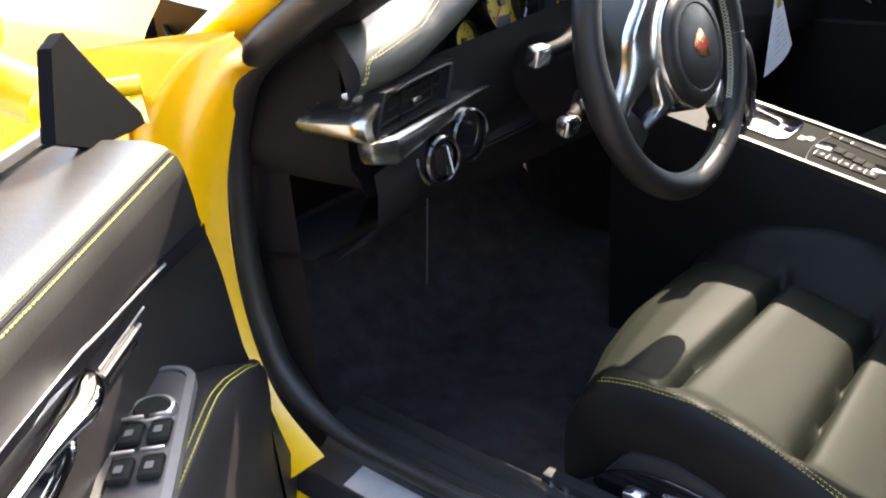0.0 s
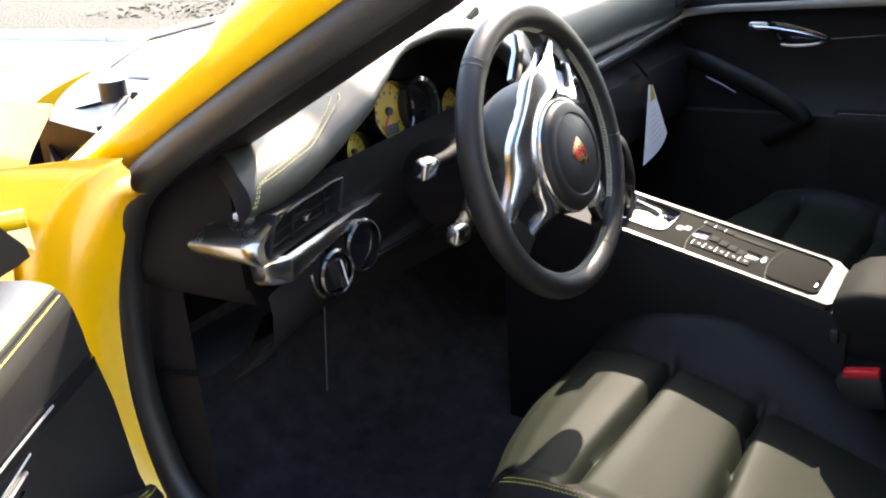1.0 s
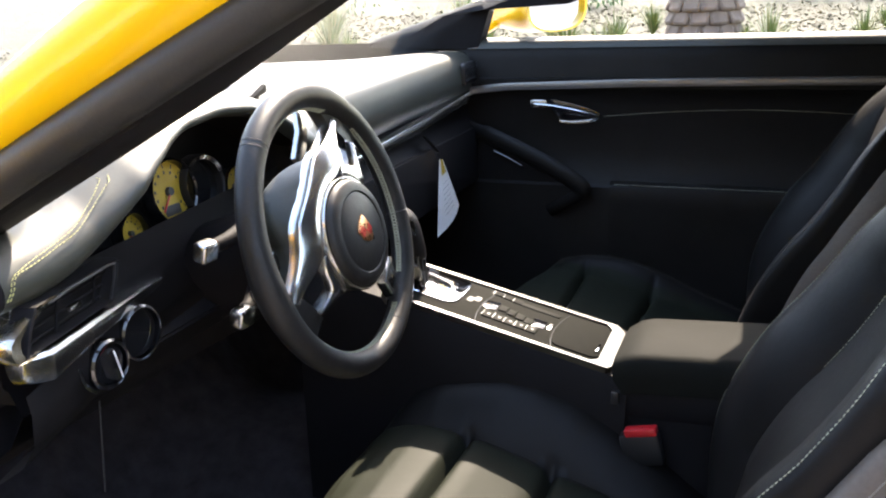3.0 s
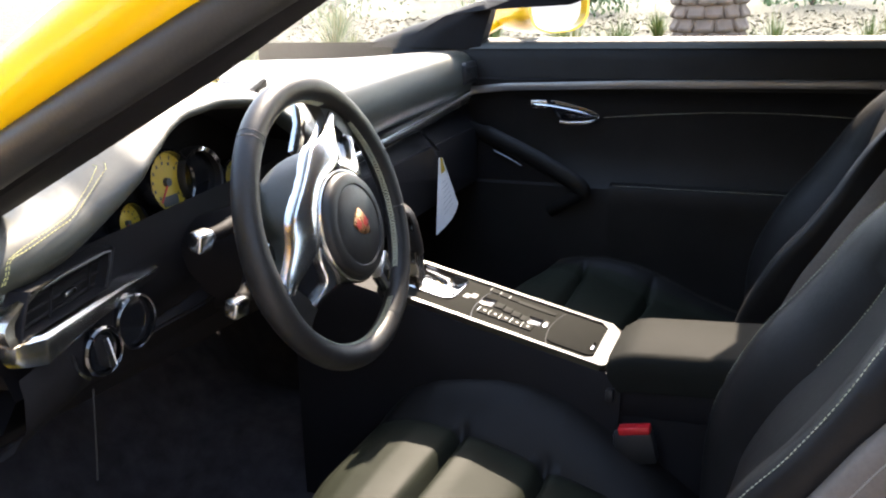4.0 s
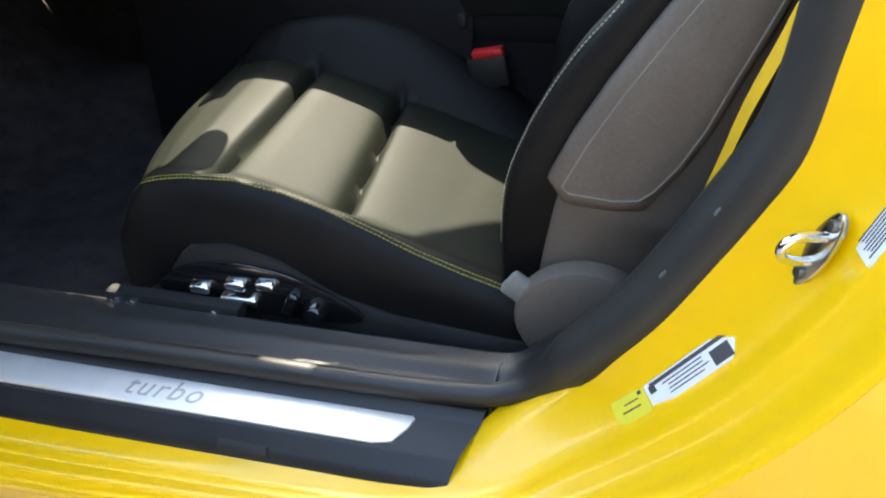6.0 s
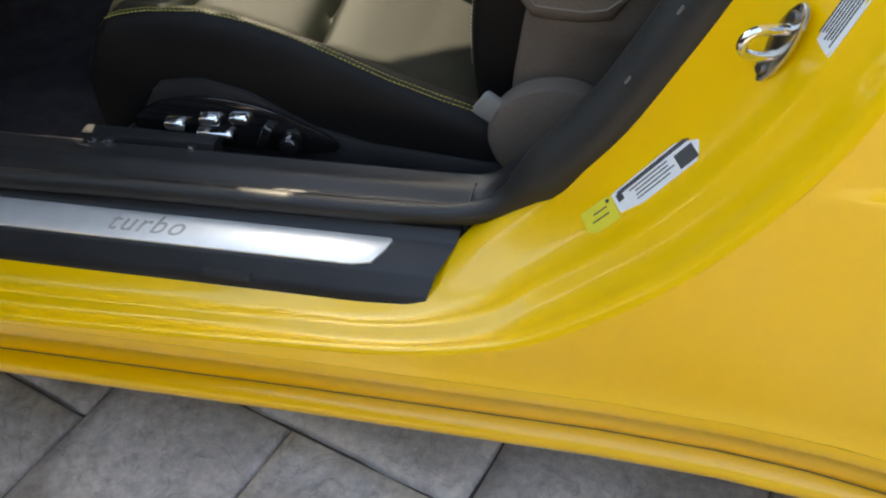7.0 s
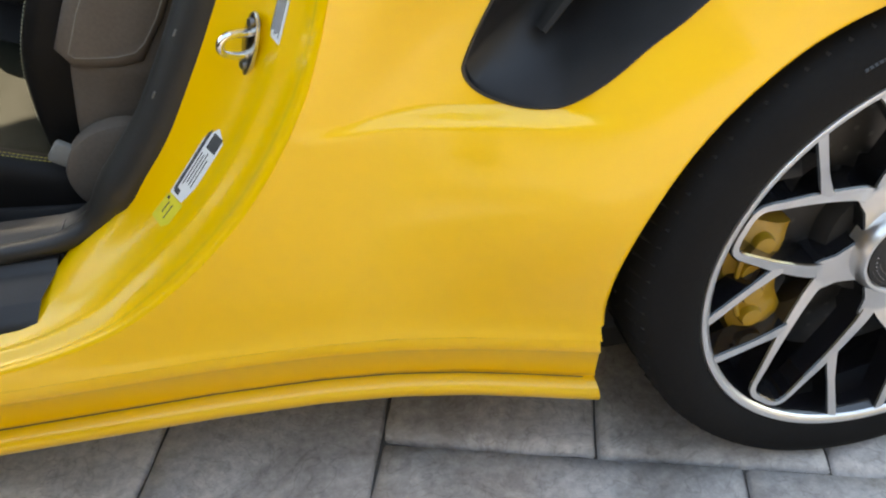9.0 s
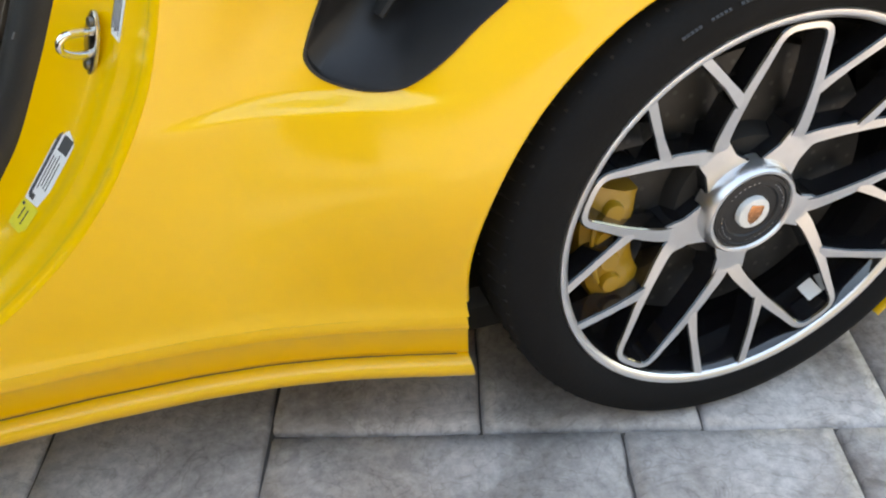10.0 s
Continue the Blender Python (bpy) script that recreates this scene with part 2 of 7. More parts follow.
def stone(name):
    """Stamped concrete: cloudy grey and brown stains, darker veins, slate-like relief; each slab a little different."""
    m = bpy.data.materials.new(name)
    m.use_nodes = True
    nt = m.node_tree
    b = nt.nodes["Principled BSDF"]
    tc = nt.nodes.new("ShaderNodeTexCoord")

    def tex(scale, detail, rough, warp=0.0):
        t = nt.nodes.new("ShaderNodeTexNoise")
        t.inputs["Scale"].default_value, t.inputs["Detail"].default_value, t.inputs["Roughness"].default_value, t.inputs["Distortion"].default_value = scale, detail, rough, warp
        nt.links.new(tc.outputs["Object"], t.inputs["Vector"])
        return t.outputs[0]

    def ramp(src, stops):
        r = nt.nodes.new("ShaderNodeValToRGB")
        while len(r.color_ramp.elements) < len(stops):
            r.color_ramp.elements.new(0.5)
        for e, (p, c) in zip(r.color_ramp.elements, stops):
            e.position, e.color = p, (*c, 1)
        nt.links.new(src, r.inputs[0])
        return r.outputs[0]

    def mixed(kind, fac, x, y):
        n = nt.nodes.new("ShaderNodeMixRGB")
        n.blend_type = kind
        n.inputs[0].default_value = fac
        nt.links.new(x, n.inputs[1])
        nt.links.new(y, n.inputs[2])
        return n.outputs[0]

    cloud = ramp(tex(3.2, 7, 0.62, 0.8), [(0.30, (0.23, 0.20, 0.185)), (0.45, (0.39, 0.355, 0.335)), (0.58, (0.53, 0.495, 0.475)), (0.72, (0.64, 0.595, 0.565))])
    brown = ramp(tex(1.4, 5, 0.6), [(0.42, (1, 1, 1)), (0.62, (0.84, 0.76, 0.70))])
    grain = ramp(tex(55, 6, 0.7), [(0.32, (0.66, 0.66, 0.66)), (0.68, (1.18, 1.18, 1.18))])
    vein = ramp(tex(7.5, 3, 0.5, 2.6), [(0.482, (1, 1, 1)), (0.50, (0.58, 0.56, 0.55)), (0.518, (1, 1, 1))])
    col = mixed("MULTIPLY", 1.0, mixed("MULTIPLY", 1.0, cloud, brown), grain)
    col = mixed("MULTIPLY", 0.55, col, vein)
    inf = nt.nodes.new("ShaderNodeObjectInfo")
    col = mixed("MULTIPLY", 0.8, col, ramp(inf.outputs["Random"], [(0.0, (0.82, 0.81, 0.80)), (1.0, (1.12, 1.10, 1.08))]))
    nt.links.new(col, b.inputs["Base Color"])
    mr = nt.nodes.new("ShaderNodeMapRange")
    mr.inputs["To Min"].default_value, mr.inputs["To Max"].default_value = 0.34, 0.72
    nt.links.new(tex(6, 5, 0.6), mr.inputs["Value"])
    nt.links.new(mr.outputs[0], b.inputs["Roughness"])
    last = None
    for src, h in ((tex(4.5, 5, 0.55, 1.2), 0.010), (tex(26, 6, 0.65), 0.0022), (tex(160, 3, 0.6), 0.0006)):
        bp = nt.nodes.new("ShaderNodeBump")
        bp.inputs["Distance"].default_value = h
        nt.links.new(src, bp.inputs["Height"])
        if last:
            nt.links.new(last.outputs[0], bp.inputs["Normal"])
        last = bp
    nt.links.new(last.outputs[0], b.inputs["Normal"])
    return m


YELLOW = mat("yellow_paint", (0.88, 0.502, 0.002), 0.38, 0.0, 0.75, 0.03, 2.0, rvary=0.03)
YELLOW.node_tree.nodes["Principled BSDF"].inputs["Coat Roughness"].default_value = 0.13
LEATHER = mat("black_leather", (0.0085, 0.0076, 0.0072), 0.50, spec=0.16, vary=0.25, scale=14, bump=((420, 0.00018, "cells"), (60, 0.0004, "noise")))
LEATHER_RIM = mat("grip_leather", (0.0150, 0.0138, 0.0130), 0.46, spec=0.28, vary=0.25, scale=14, bump=((420, 0.00016, "cells"), (60, 0.0004, "noise")))
LEATHER_PAD = mat("grey_black_leather", (0.0105, 0.0106, 0.0088), 0.66, spec=0.04, vary=0.2, scale=14, bump=((420, 0.00016, "cells"), (60, 0.0004, "noise")))
LEATHER_SEAT = mat("smooth_black_leather", (0.0148, 0.0168, 0.0122), 0.53, spec=0.05, vary=0.2, scale=14, bump=((620, 0.00012, "cells"), (30, 0.0005, "noise")))
# black leather lightened to carry light on dash top, pad and ledge
LEATHER_TOP = mat("lit_black_leather", (0.031, 0.032, 0.024), 0.52, vary=0.2, scale=14, spec=0.5, bump=((420, 0.00015, "cells"), (60, 0.0003, "noise")))
# aluminium warmed to carry the yellow paint's reflection
CAP = mat("warm_reflection_aluminium", (0.44, 0.41, 0.35), 0.26, 1.0, vary=0.1, scale=30)
SLAT = mat("grey_slat", (0.13, 0.13, 0.125), 0.45, vary=0.15, scale=30)
DISC = mat("dark_brake_disc", (0.05, 0.05, 0.05), 0.45, 0.8, vary=0.2, scale=40)
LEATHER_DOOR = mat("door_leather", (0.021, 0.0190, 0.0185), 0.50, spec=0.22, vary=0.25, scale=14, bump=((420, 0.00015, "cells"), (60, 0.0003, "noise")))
# copy of the door leather, lightened to carry sun on its top
LEATHER_SUN = mat("sunlit_door_leather", (0.030, 0.029, 0.025), 0.46, spec=0.35, vary=0.2, scale=14, bump=((420, 0.00013, "cells"), (60, 0.0003, "noise")))
SATIN = mat("satin_bright_line", (0.62, 0.61, 0.60), 0.42, 1.0, vary=0.05, scale=40)
LEATHER_GREY = mat("dark_grey_leather", (0.125, 0.098, 0.078), 0.60, spec=0.3, vary=0.2, scale=10, bump=((420, 0.00012, "cells"), (40, 0.0003, "noise")))
PLASTIC = mat("black_plastic", (0.017, 0.0165, 0.017), 0.42, spec=0.4, vary=0.2, scale=20, bump=((600, 0.0002, "noise"),))
TRIM = mat("black_soft_trim", (0.0080, 0.0072, 0.0078), 0.66, spec=0.12, vary=0.2, scale=12, bump=((500, 0.0003, "cells"),))
CARPET = mat("black_carpet", (0.046, 0.040, 0.043), 0.95, vary=0.4, scale=30, bump=((700, 0.002, "noise"),), spec=0.1)
RUBBER = mat("black_rubber_seal", (0.0155, 0.0143, 0.0130), 0.5, vary=0.25, scale=16, bump=((300, 0.0003, "noise"),))
EDGING = mat("satin_edging", (0.13, 0.13, 0.125), 0.30, 1.0, vary=0.08, scale=30, rvary=0.06)
GLOSS = mat("gloss_black", (0.008, 0.008, 0.009), 0.08, 0, 0.6, 0.1, 20, rvary=0.03)
CHROME = mat("chrome", (0.78, 0.78, 0.78), 0.07, 1.0, vary=0.03, rvary=0.03)
ALU = mat("satin_aluminium", (0.50, 0.50, 0.49), 0.24, 1.0, vary=0.06, scale=30, rvary=0.05, bump=((260, 0.00008, "noise"),))
POLISHED = mat("polished_silver", (0.62, 0.61, 0.59), 0.21, 1.0, vary=0.05, scale=18, rvary=0.05)
GOLD = mat("gold_badge", (0.50, 0.24, 0.11), 0.28, 0.9, vary=0.3, scale=200)
PLATE = mat("brushed_steel", (0.86, 0.85, 0.82), 0.38, 0.68, vary=0.06, scale=40, rvary=0.06, bump=((500, 0.00006, "noise"),))
MACHINED = mat("machined_alloy", (0.74, 0.73, 0.72), 0.30, 0.9, vary=0.05, scale=50, rvary=0.05, bump=((700, 0.00004, "noise"),))
TYRE = mat("tyre_rubber", (0.009, 0.0088, 0.009), 0.8, spec=0.12, vary=0.25, scale=9, bump=((180, 0.0005, "noise"),))
STEEL = mat("brake_steel", (0.16, 0.16, 0.16), 0.38, 1.0, vary=0.15, scale=40)
DARK = mat("dark_underbody", (0.012, 0.012, 0.012), 0.8, vary=0.3, scale=20)
STITCH = mat("yellow_thread", (0.45, 0.40, 0.07), 0.7, vary=0.2, scale=200)
STITCH_SOFT = mat("pale_yellow_thread", (0.40, 0.38, 0.15), 0.7, vary=0.2, scale=200)
STITCH_GREY = mat("grey_green_thread", (0.34, 0.34, 0.24), 0.7, vary=0.2, scale=200)
THREAD = mat("dark_thread", (0.05, 0.05, 0.04), 0.7, vary=0.2, scale=200)
DIAL = mat("yellow_dial", (0.46, 0.31, 0.03), 0.45, vary=0.12, scale=60)
BELT = mat("yellow_belt_webbing", (0.80, 0.45, 0.01), 0.65, vary=0.12, scale=30, bump=((900, 0.0004, "noise"),))
RED = mat("red_plastic", (0.55, 0.02, 0.025), 0.3, vary=0.1)
PAPER = mat("white_paper", (0.72, 0.72, 0.70), 0.6, vary=0.05)
INK = mat("dark_ink", (0.05, 0.05, 0.05), 0.6)
GREEN = mat("lime_label", (0.70, 0.60, 0.04), 0.5, vary=0.1)
CREST = mat("copper_badge", (0.55, 0.25, 0.12), 0.25, 0.8, vary=0.5, scale=260)
WHITE = mat("white_enamel", (0.75, 0.75, 0.73), 0.3, vary=0.05)
CALIPER = mat("yellow_caliper", (0.36, 0.20, 0.01), 0.40, 0, 0.5, 0.08, 30)
STONE = stone("stamped_concrete")
JOINT = mat("dark_joint", (0.095, 0.085, 0.078), 0.7, vary=0.35, scale=20, bump=((80, 0.004, "noise"),))
MULCH = mat("bark_mulch", (0.034, 0.029, 0.012), 0.9, vary=0.6, scale=7, bump=((18, 0.05, "noise"),))
CHIP = mat("bark_chips", (0.044, 0.036, 0.017), 0.9, vary=0.5, scale=9)
GRASS = mat("grass_blades", (0.10, 0.145, 0.028), 0.6, vary=0.5, scale=5)
PALM = mat("palm_bark", (0.15, 0.10, 0.075), 0.9, vary=0.4, scale=8, bump=((30, 0.01, "noise"),))
KERB = mat("pale_concrete", (0.55, 0.54, 0.50), 0.8, vary=0.15, scale=6, bump=((90, 0.002, "noise"),))
LEAF = mat("shrub_leaves", (0.06, 0.11, 0.03), 0.6, vary=0.5, scale=6)


def glass(name, tint, rough=0.0, ior=1.45):
    m = bpy.data.materials.new(name)
    m.use_nodes = True
    nt = m.node_tree
    nt.nodes.remove(nt.nodes["Principled BSDF"])
    t = nt.nodes.new("ShaderNodeBsdfTransparent")
    t.inputs[0].default_value = (*tint, 1)
    g = nt.nodes.new("ShaderNodeBsdfGlossy")
    g.inputs["Roughness"].default_value = rough
    fr = nt.nodes.new("ShaderNodeFresnel")
    fr.inputs[0].default_value = ior
    mx = nt.nodes.new("ShaderNodeMixShader")
    nt.links.new(fr.outputs[0], mx.inputs[0])
    nt.links.new(t.outputs[0], mx.inputs[1])
    nt.links.new(g.outputs[0], mx.inputs[2])
    nt.links.new(mx.outputs[0], nt.nodes["Material Output"].inputs[0])
    return m


STRIKE = mat("plated_steel", (0.55, 0.52, 0.46), 0.2, 1.0, vary=0.15, scale=60)
GLASS = glass("clear_glass", (0.93, 0.96, 0.94))
MIRROR = mat("mirror", (0.85, 0.86, 0.87), 0.02, 1.0, vary=0.0, rvary=0.0)

# ---- ground and surroundings ----
E1, E2 = Vector((0.951, -0.309, 0)), Vector((0.309, 0.951, 0))


def slab_rects(lo, hi, seed):
    """Ashlar slabs as (a0, a1, b0, b1) along the two paving directions."""
    rnd = random.Random(seed)
    out = []
    known = {(0, 0): [-0.32, -0.025, 0.285, 0.56], (0, -1): [-0.32, 0.17, 0.465, 0.74], (1, 0): [-0.625, -0.32], (1, -1): [-1.13, -0.872, -0.625, -0.32], (1, 1): [-1.13, -0.80, -0.52, -0.32]}
    for col, (a_lo, a_hi, base, pitch) in enumerate(((-0.32, hi, -0.92, 0.33), (-1.13, -0.32, -1.067, 0.36), (lo, -1.13, -1.18, 0.34))):
        for row in range(-24, 25):
            b0 = base + row * pitch
            cuts = known.get((col, row))
            if cuts is None:
                cuts = [a_lo]
            cuts = list(cuts)
            if cuts[0] > a_lo:
                cuts = [a_lo] + cuts
            while cuts[-1] < a_hi - 0.02:
                cuts.append(min(a_hi, cuts[-1] + rnd.choice((0.26, 0.34, 0.42, 0.5))))
            out += [(c, d, b0, b0 + pitch) for c, d in zip(cuts, cuts[1:]) if d - c > 0.02]
    return out


def slab(bm, a0, a1, b0, b1, rnd):
    g = 0.0012
    a0, a1, b0, b1 = a0 + g, a1 - g, b0 + g, b1 - g
    ph = rnd.random() * 9
    lift = rnd.uniform(-0.0015, 0.0015)
    rows = []
    ins = [0.0, 0.003, 0.009]
    us = [0, 0.014] + [k / 10 for k in range(1, 10)] + [0.986, 1]
    rings = []
    for i, u in enumerate(us):
        row = []
        for j, v in enumerate(us):
            edge = i in (0, len(us) - 1) or j in (0, len(us) - 1)
            a, b = lerp(a0, a1, u), lerp(b0, b1, v)
            wob = 0.0042 * noise.noise(Vector((a * 30, b * 30, ph))) if edge else 0
            p = E1 * (a + wob) + E2 * (b + wob)
            z = -0.011 if edge else lift + 0.0016 * noise.noise(Vector((a * 7, b * 7, ph)))
            row.append((p.x, p.y, z))
        rows.append(row)
    grid(bm, rows)


# unseen wall, added to hold off low sky light on this side
bm = B()
rbox(bm, (34, 0.24, 3.3), 0.02, pose(-1, -5.2, 1.64))
tagged(part("shade_wall", bm, mat("dark_brown_render", (0.070, 0.066, 0.052), 0.9, vary=0.2, scale=3, bump=((60, 0.004, "noise"),))), "unseen dark brown wall added to hold back light behind the drive", "wall", kind="structure")

ground = tagged(new("ground"), "dark joint bed under the grey stamped concrete drive", "ground", kind="structure")
bm = B()
grid(bm, [[(x, y, -0.010 if abs(x) < 6 and -6 < y < 4.4 else -0.012) for y in (-400, -40, -6, -3, 0, 3, 4.4, 5, 40, 400)] for x in (-400, -40, -6, -3, 0, 3, 6, 40, 400)])
part("ground_sheet", bm, JOINT, ground)

bm = B()
grid(bm, [[(x, y, 0.075 + 0.045 * (y - 5.2) + 0.03 * noise.noise(Vector((x * 0.7, y * 0.7, 2)))) for y in [5.2 + 0.4 * j for j in range(40)]] for x in [-24 + 0.5 * i for i in range(70)]])
tagged(part("mulch_bed", bm, MULCH), "sloping planting bed of brown bark mulch", "planting bed", kind="structure")
bm = B()
for k in range(17):
    rbox(bm, (1.98, 0.15, 0.17), 0.02, pose(-23 + 2 * k, 5.12, 0.02))
tagged(part("kerb", bm, KERB), "pale concrete kerb along the planting bed", "kerb", kind="structure")



def bed_z(x, y):
    return 0.075 + 0.045 * (y - 5.2) + 0.03 * noise.noise(Vector((x * 0.7, y * 0.7, 2)))


rnd = random.Random(3)
bm = B()
for k in range(5200):
    x, y = rnd.uniform(-12, 3.5), rnd.uniform(6.0, 13)
    s = rnd.uniform(0.02, 0.06)
    m = pose(x, y, bed_z(x, y) + 0.008, rnd.uniform(-35, 35), rnd.uniform(-35, 35), rnd.uniform(0, 360))
    vs = [bm.verts.new(m @ Vector(q)) for q in ((-s, -s * 0.3, 0), (s, -s * 0.25, 0), (s * 0.9, s * 0.3, 0), (-s * 0.8, s * 0.28, 0), (0, 0, 0.012))]
    for a, b in ((0, 1), (1, 2), (2, 3), (3, 0)):
        bm.faces.new((vs[a], vs[b], vs[4]))
tagged(part("bark_chips", bm, CHIP, smooth=False), "loose brown bark chips scattered over the bed", "mulch", kind="stuff")


def grass_tuft(x, y, size, seed):
    rnd = random.Random(seed)
    t = thing("grass_tuft", "clump of arching green and straw-coloured grass in the mulch", "grass", "grass tufts in the bed")
    t.location = (x, y, bed_z(x, y))
    for name, n, mtl in (("green_blades", 120, GRASS), ("dry_blades", 40, STRAW)):
        bm = B()
        for k in range(n):
            a, l, w = rnd.uniform(0, 6.283), size * rnd.uniform(0.5, 1.15), 0.007 * rnd.uniform(0.6, 1.3)
            out, bend = rnd.uniform(0.1, 0.75), rnd.uniform(0.1, 0.5)
            d, s = Vector((math.cos(a), math.sin(a), 0)), Vector((-math.sin(a), math.cos(a), 0))
            rows = []
            for i in range(5):
                u = i / 4
                p = d * (l * out * u + 0.02 * rnd.random()) + Vector((0, 0, l * (u - bend * u * u * (0.5 + out))))
                rows.append([p - s * w * (1 - u * 0.9), p + s * w * (1 - u * 0.9)])
            grid(bm, rows)
        part(name, bm, mtl, t)
    return t


STRAW = mat("dry_grass", (0.30, 0.25, 0.11), 0.7, vary=0.4, scale=5)


def palm_trunk(x, y, r):
    t = thing("palm_tree", "stout palm trunk covered in old brown leaf bases", "palm tree")
    t.location = (x, y, bed_z(x, y) - 0.05)
    bm = B()
    revolve(bm, [(0.0, 0), (r * 1.02, 0), (r * 0.98, 0.5), (r * 0.85, 1.5), (r * 0.8, 4.2), (0, 4.2)], 24)
    part("trunk", bm, PALM, t)
    bm = B()
    rnd = random.Random(8)
    for row in range(30):
        for k in range(12):
            a = 2 * math.pi * (k + 0.5 * (row % 2)) / 12 + rnd.uniform(-0.05, 0.05)
            z = 0.06 + row * 0.135
            rr = interp(z, [(0, r * 1.0), (1.5, r * 0.86), (4.2, r * 0.8)])
            m = pose(rr * math.cos(a), rr * math.sin(a), z, 0, 0, math.degrees(a)) @ pose(0, 0, 0, 0, -28 + rnd.uniform(-8, 8), 0)
            rbox(bm, (0.07, 0.155 * rr / 0.3, 0.15), 0.022, m, seg=1)
    part("leaf_bases", bm, PALM, t)
    bm = B()
    for k in range(26):
        a, el = rnd.uniform(0, 6.283), rnd.uniform(-0.2, 1.1)
        d = Vector((math.cos(a), math.sin(a), 0))
        s = Vector((-math.sin(a), math.cos(a), 0))
        pts = [Vector((0, 0, 4.15)) + d * (2.4 * u * math.cos(el * (1 - u))) + Vector((0, 0, 1.5 * u * math.sin(el) - 1.3 * u * u)) for u in (i / 9 for i in range(10))]
        tube(bm, pts, [0.025 * (1 - 0.08 * i) for i in range(10)], 4)
        for i in range(1, 10):
            for q in range(4):
                p = pts[i - 1].lerp(pts[i], q / 4)
                for sg in (-1, 1):
                    e = p + s * sg * 0.42 + Vector((0, 0, -0.16)) + d * 0.16
                    v = [bm.verts.new(w) for w in (p - d * 0.012, p + d * 0.012, e)]
                    bm.faces.new(v)
    part("fronds", bm, GRASS, t)
    return t


palm_trunk(-1.93, 8.6, 0.36)
for k, (x, y, s) in enumerate(((-3.15, 7.7, 0.55), (-2.75, 7.5, 0.42), (-3.6, 8.8, 0.5), (-2.62, 9.6, 0.45), (-1.25, 8.0, 0.5), (-1.1, 7.2, 0.32), (-0.4, 8.4, 0.4), (0.4, 7.8, 0.5), (-4.6, 9.4, 0.5), (-6.2, 8.2, 0.75), (-6.9, 9.6, 0.7), (-7.6, 7.6, 0.6), (-9.5, 8.6, 0.6), (-5.4, 10.6, 0.6), (1.3, 9.2, 0.5))):
    grass_tuft(x, y, s, 40 + k)
rnd = random.Random(9)
for k in range(30):
    grass_tuft(-7.0 + 0.29 * k + rnd.uniform(-0.2, 0.2), rnd.uniform(6.2, 9.8), rnd.uniform(0.26, 0.5), 80 + k)

for k, (x, y, s) in enumerate(((-4.5, 13.5, 1.0), (-1.0, 14.0, 1.2), (2.0, 13.4, 0.9), (-9.0, 13.0, 1.3), (-12.0, 12.5, 1.4))):
    rnd = random.Random(70 + k)
    sh = thing("shrub", "low dense green shrub at the back of the bed", "shrub", "shrubs behind the bed")
    sh.location = (x, y, bed_z(x, y))
    bm = B()
    for j in range(9):
        a = rnd.uniform(0, 6.28)
        tube(bm, [(0, 0, 0), (0.3 * s * math.cos(a), 0.3 * s * math.sin(a), 0.4 * s), (0.6 * s * math.cos(a), 0.6 * s * math.sin(a), 0.85 * s)], [0.02, 0.013, 0.006], 5)
    part("branches", bm, PALM, sh)
    bm = B()
    for j in range(1300):
        p = Vector((rnd.gauss(0, 0.42), rnd.gauss(0, 0.42), abs(rnd.gauss(0.45, 0.26)))) * s
        m = pose(*p, rnd.uniform(0, 360), rnd.uniform(0, 360), rnd.uniform(0, 360))
        q = 0.05
        bm.faces.new([bm.verts.new(m @ Vector(w)) for w in ((-q, 0, 0), (0, -q * 0.45, 0), (q, 0, 0), (0, q * 0.45, 0))])
    part("leaves", bm, LEAF, sh, smooth=False)

# ---- the car's shell ----
car = thing("sports_car", "bright yellow two-door sports car with its driver's door open", "car")
AX, AZ, AR = 0.022, 0.307, 0.366      # wheel arch


def arch_r(x, z):
    return math.hypot(x - AX, z - AZ)


def skirt_out(x):
    return interp(x, [(-2.2, 0.008), (-1.45, 0.004), (-1.1, 0.0), (-0.78, 0.0), (-0.66, 0.005), (-0.57, 0.015), (-0.49, 0.031), (-0.41, 0.052), (-0.33, 0.076)])


def side_y(x, z):
    """Outer skin of the car's left side."""
    base = interp(z, [(0.15, 0.800), (0.20, 0.818), (0.256, 0.832), (0.268, 0.8295), (0.285, 0.828), (0.31, 0.828), (0.45, 0.828), (0.58, 0.826), (0.70, 0.822), (0.80, 0.805), (0.88, 0.77), (0.95, 0.72)])
    fl = lerp(skirt_out(x), 0.098 * (1 - ease(0.365, 0.64, arch_r(x, z))), ease(0.25, 0.48, z))
    fr = 0.07 * (1 - ease(0.36, 0.6, math.hypot(x + 2.45, z - 0.31)))
    top = 0.05 * ease(0.60, 0.80, z) * ease(-0.62, -0.2, x)
    zc = 0.517 + 0.09 * max(0.0, x + 0.60)
    scoop = 0.020 * ease(-0.66, -0.47, x) * (1 - ease(-0.47, -0.34, x)) * ease(zc - 0.003, zc + 0.009, z) * (1 - ease(zc + 0.03, zc + 0.17, z))
    return -(base + fl + fr + top - scoop)


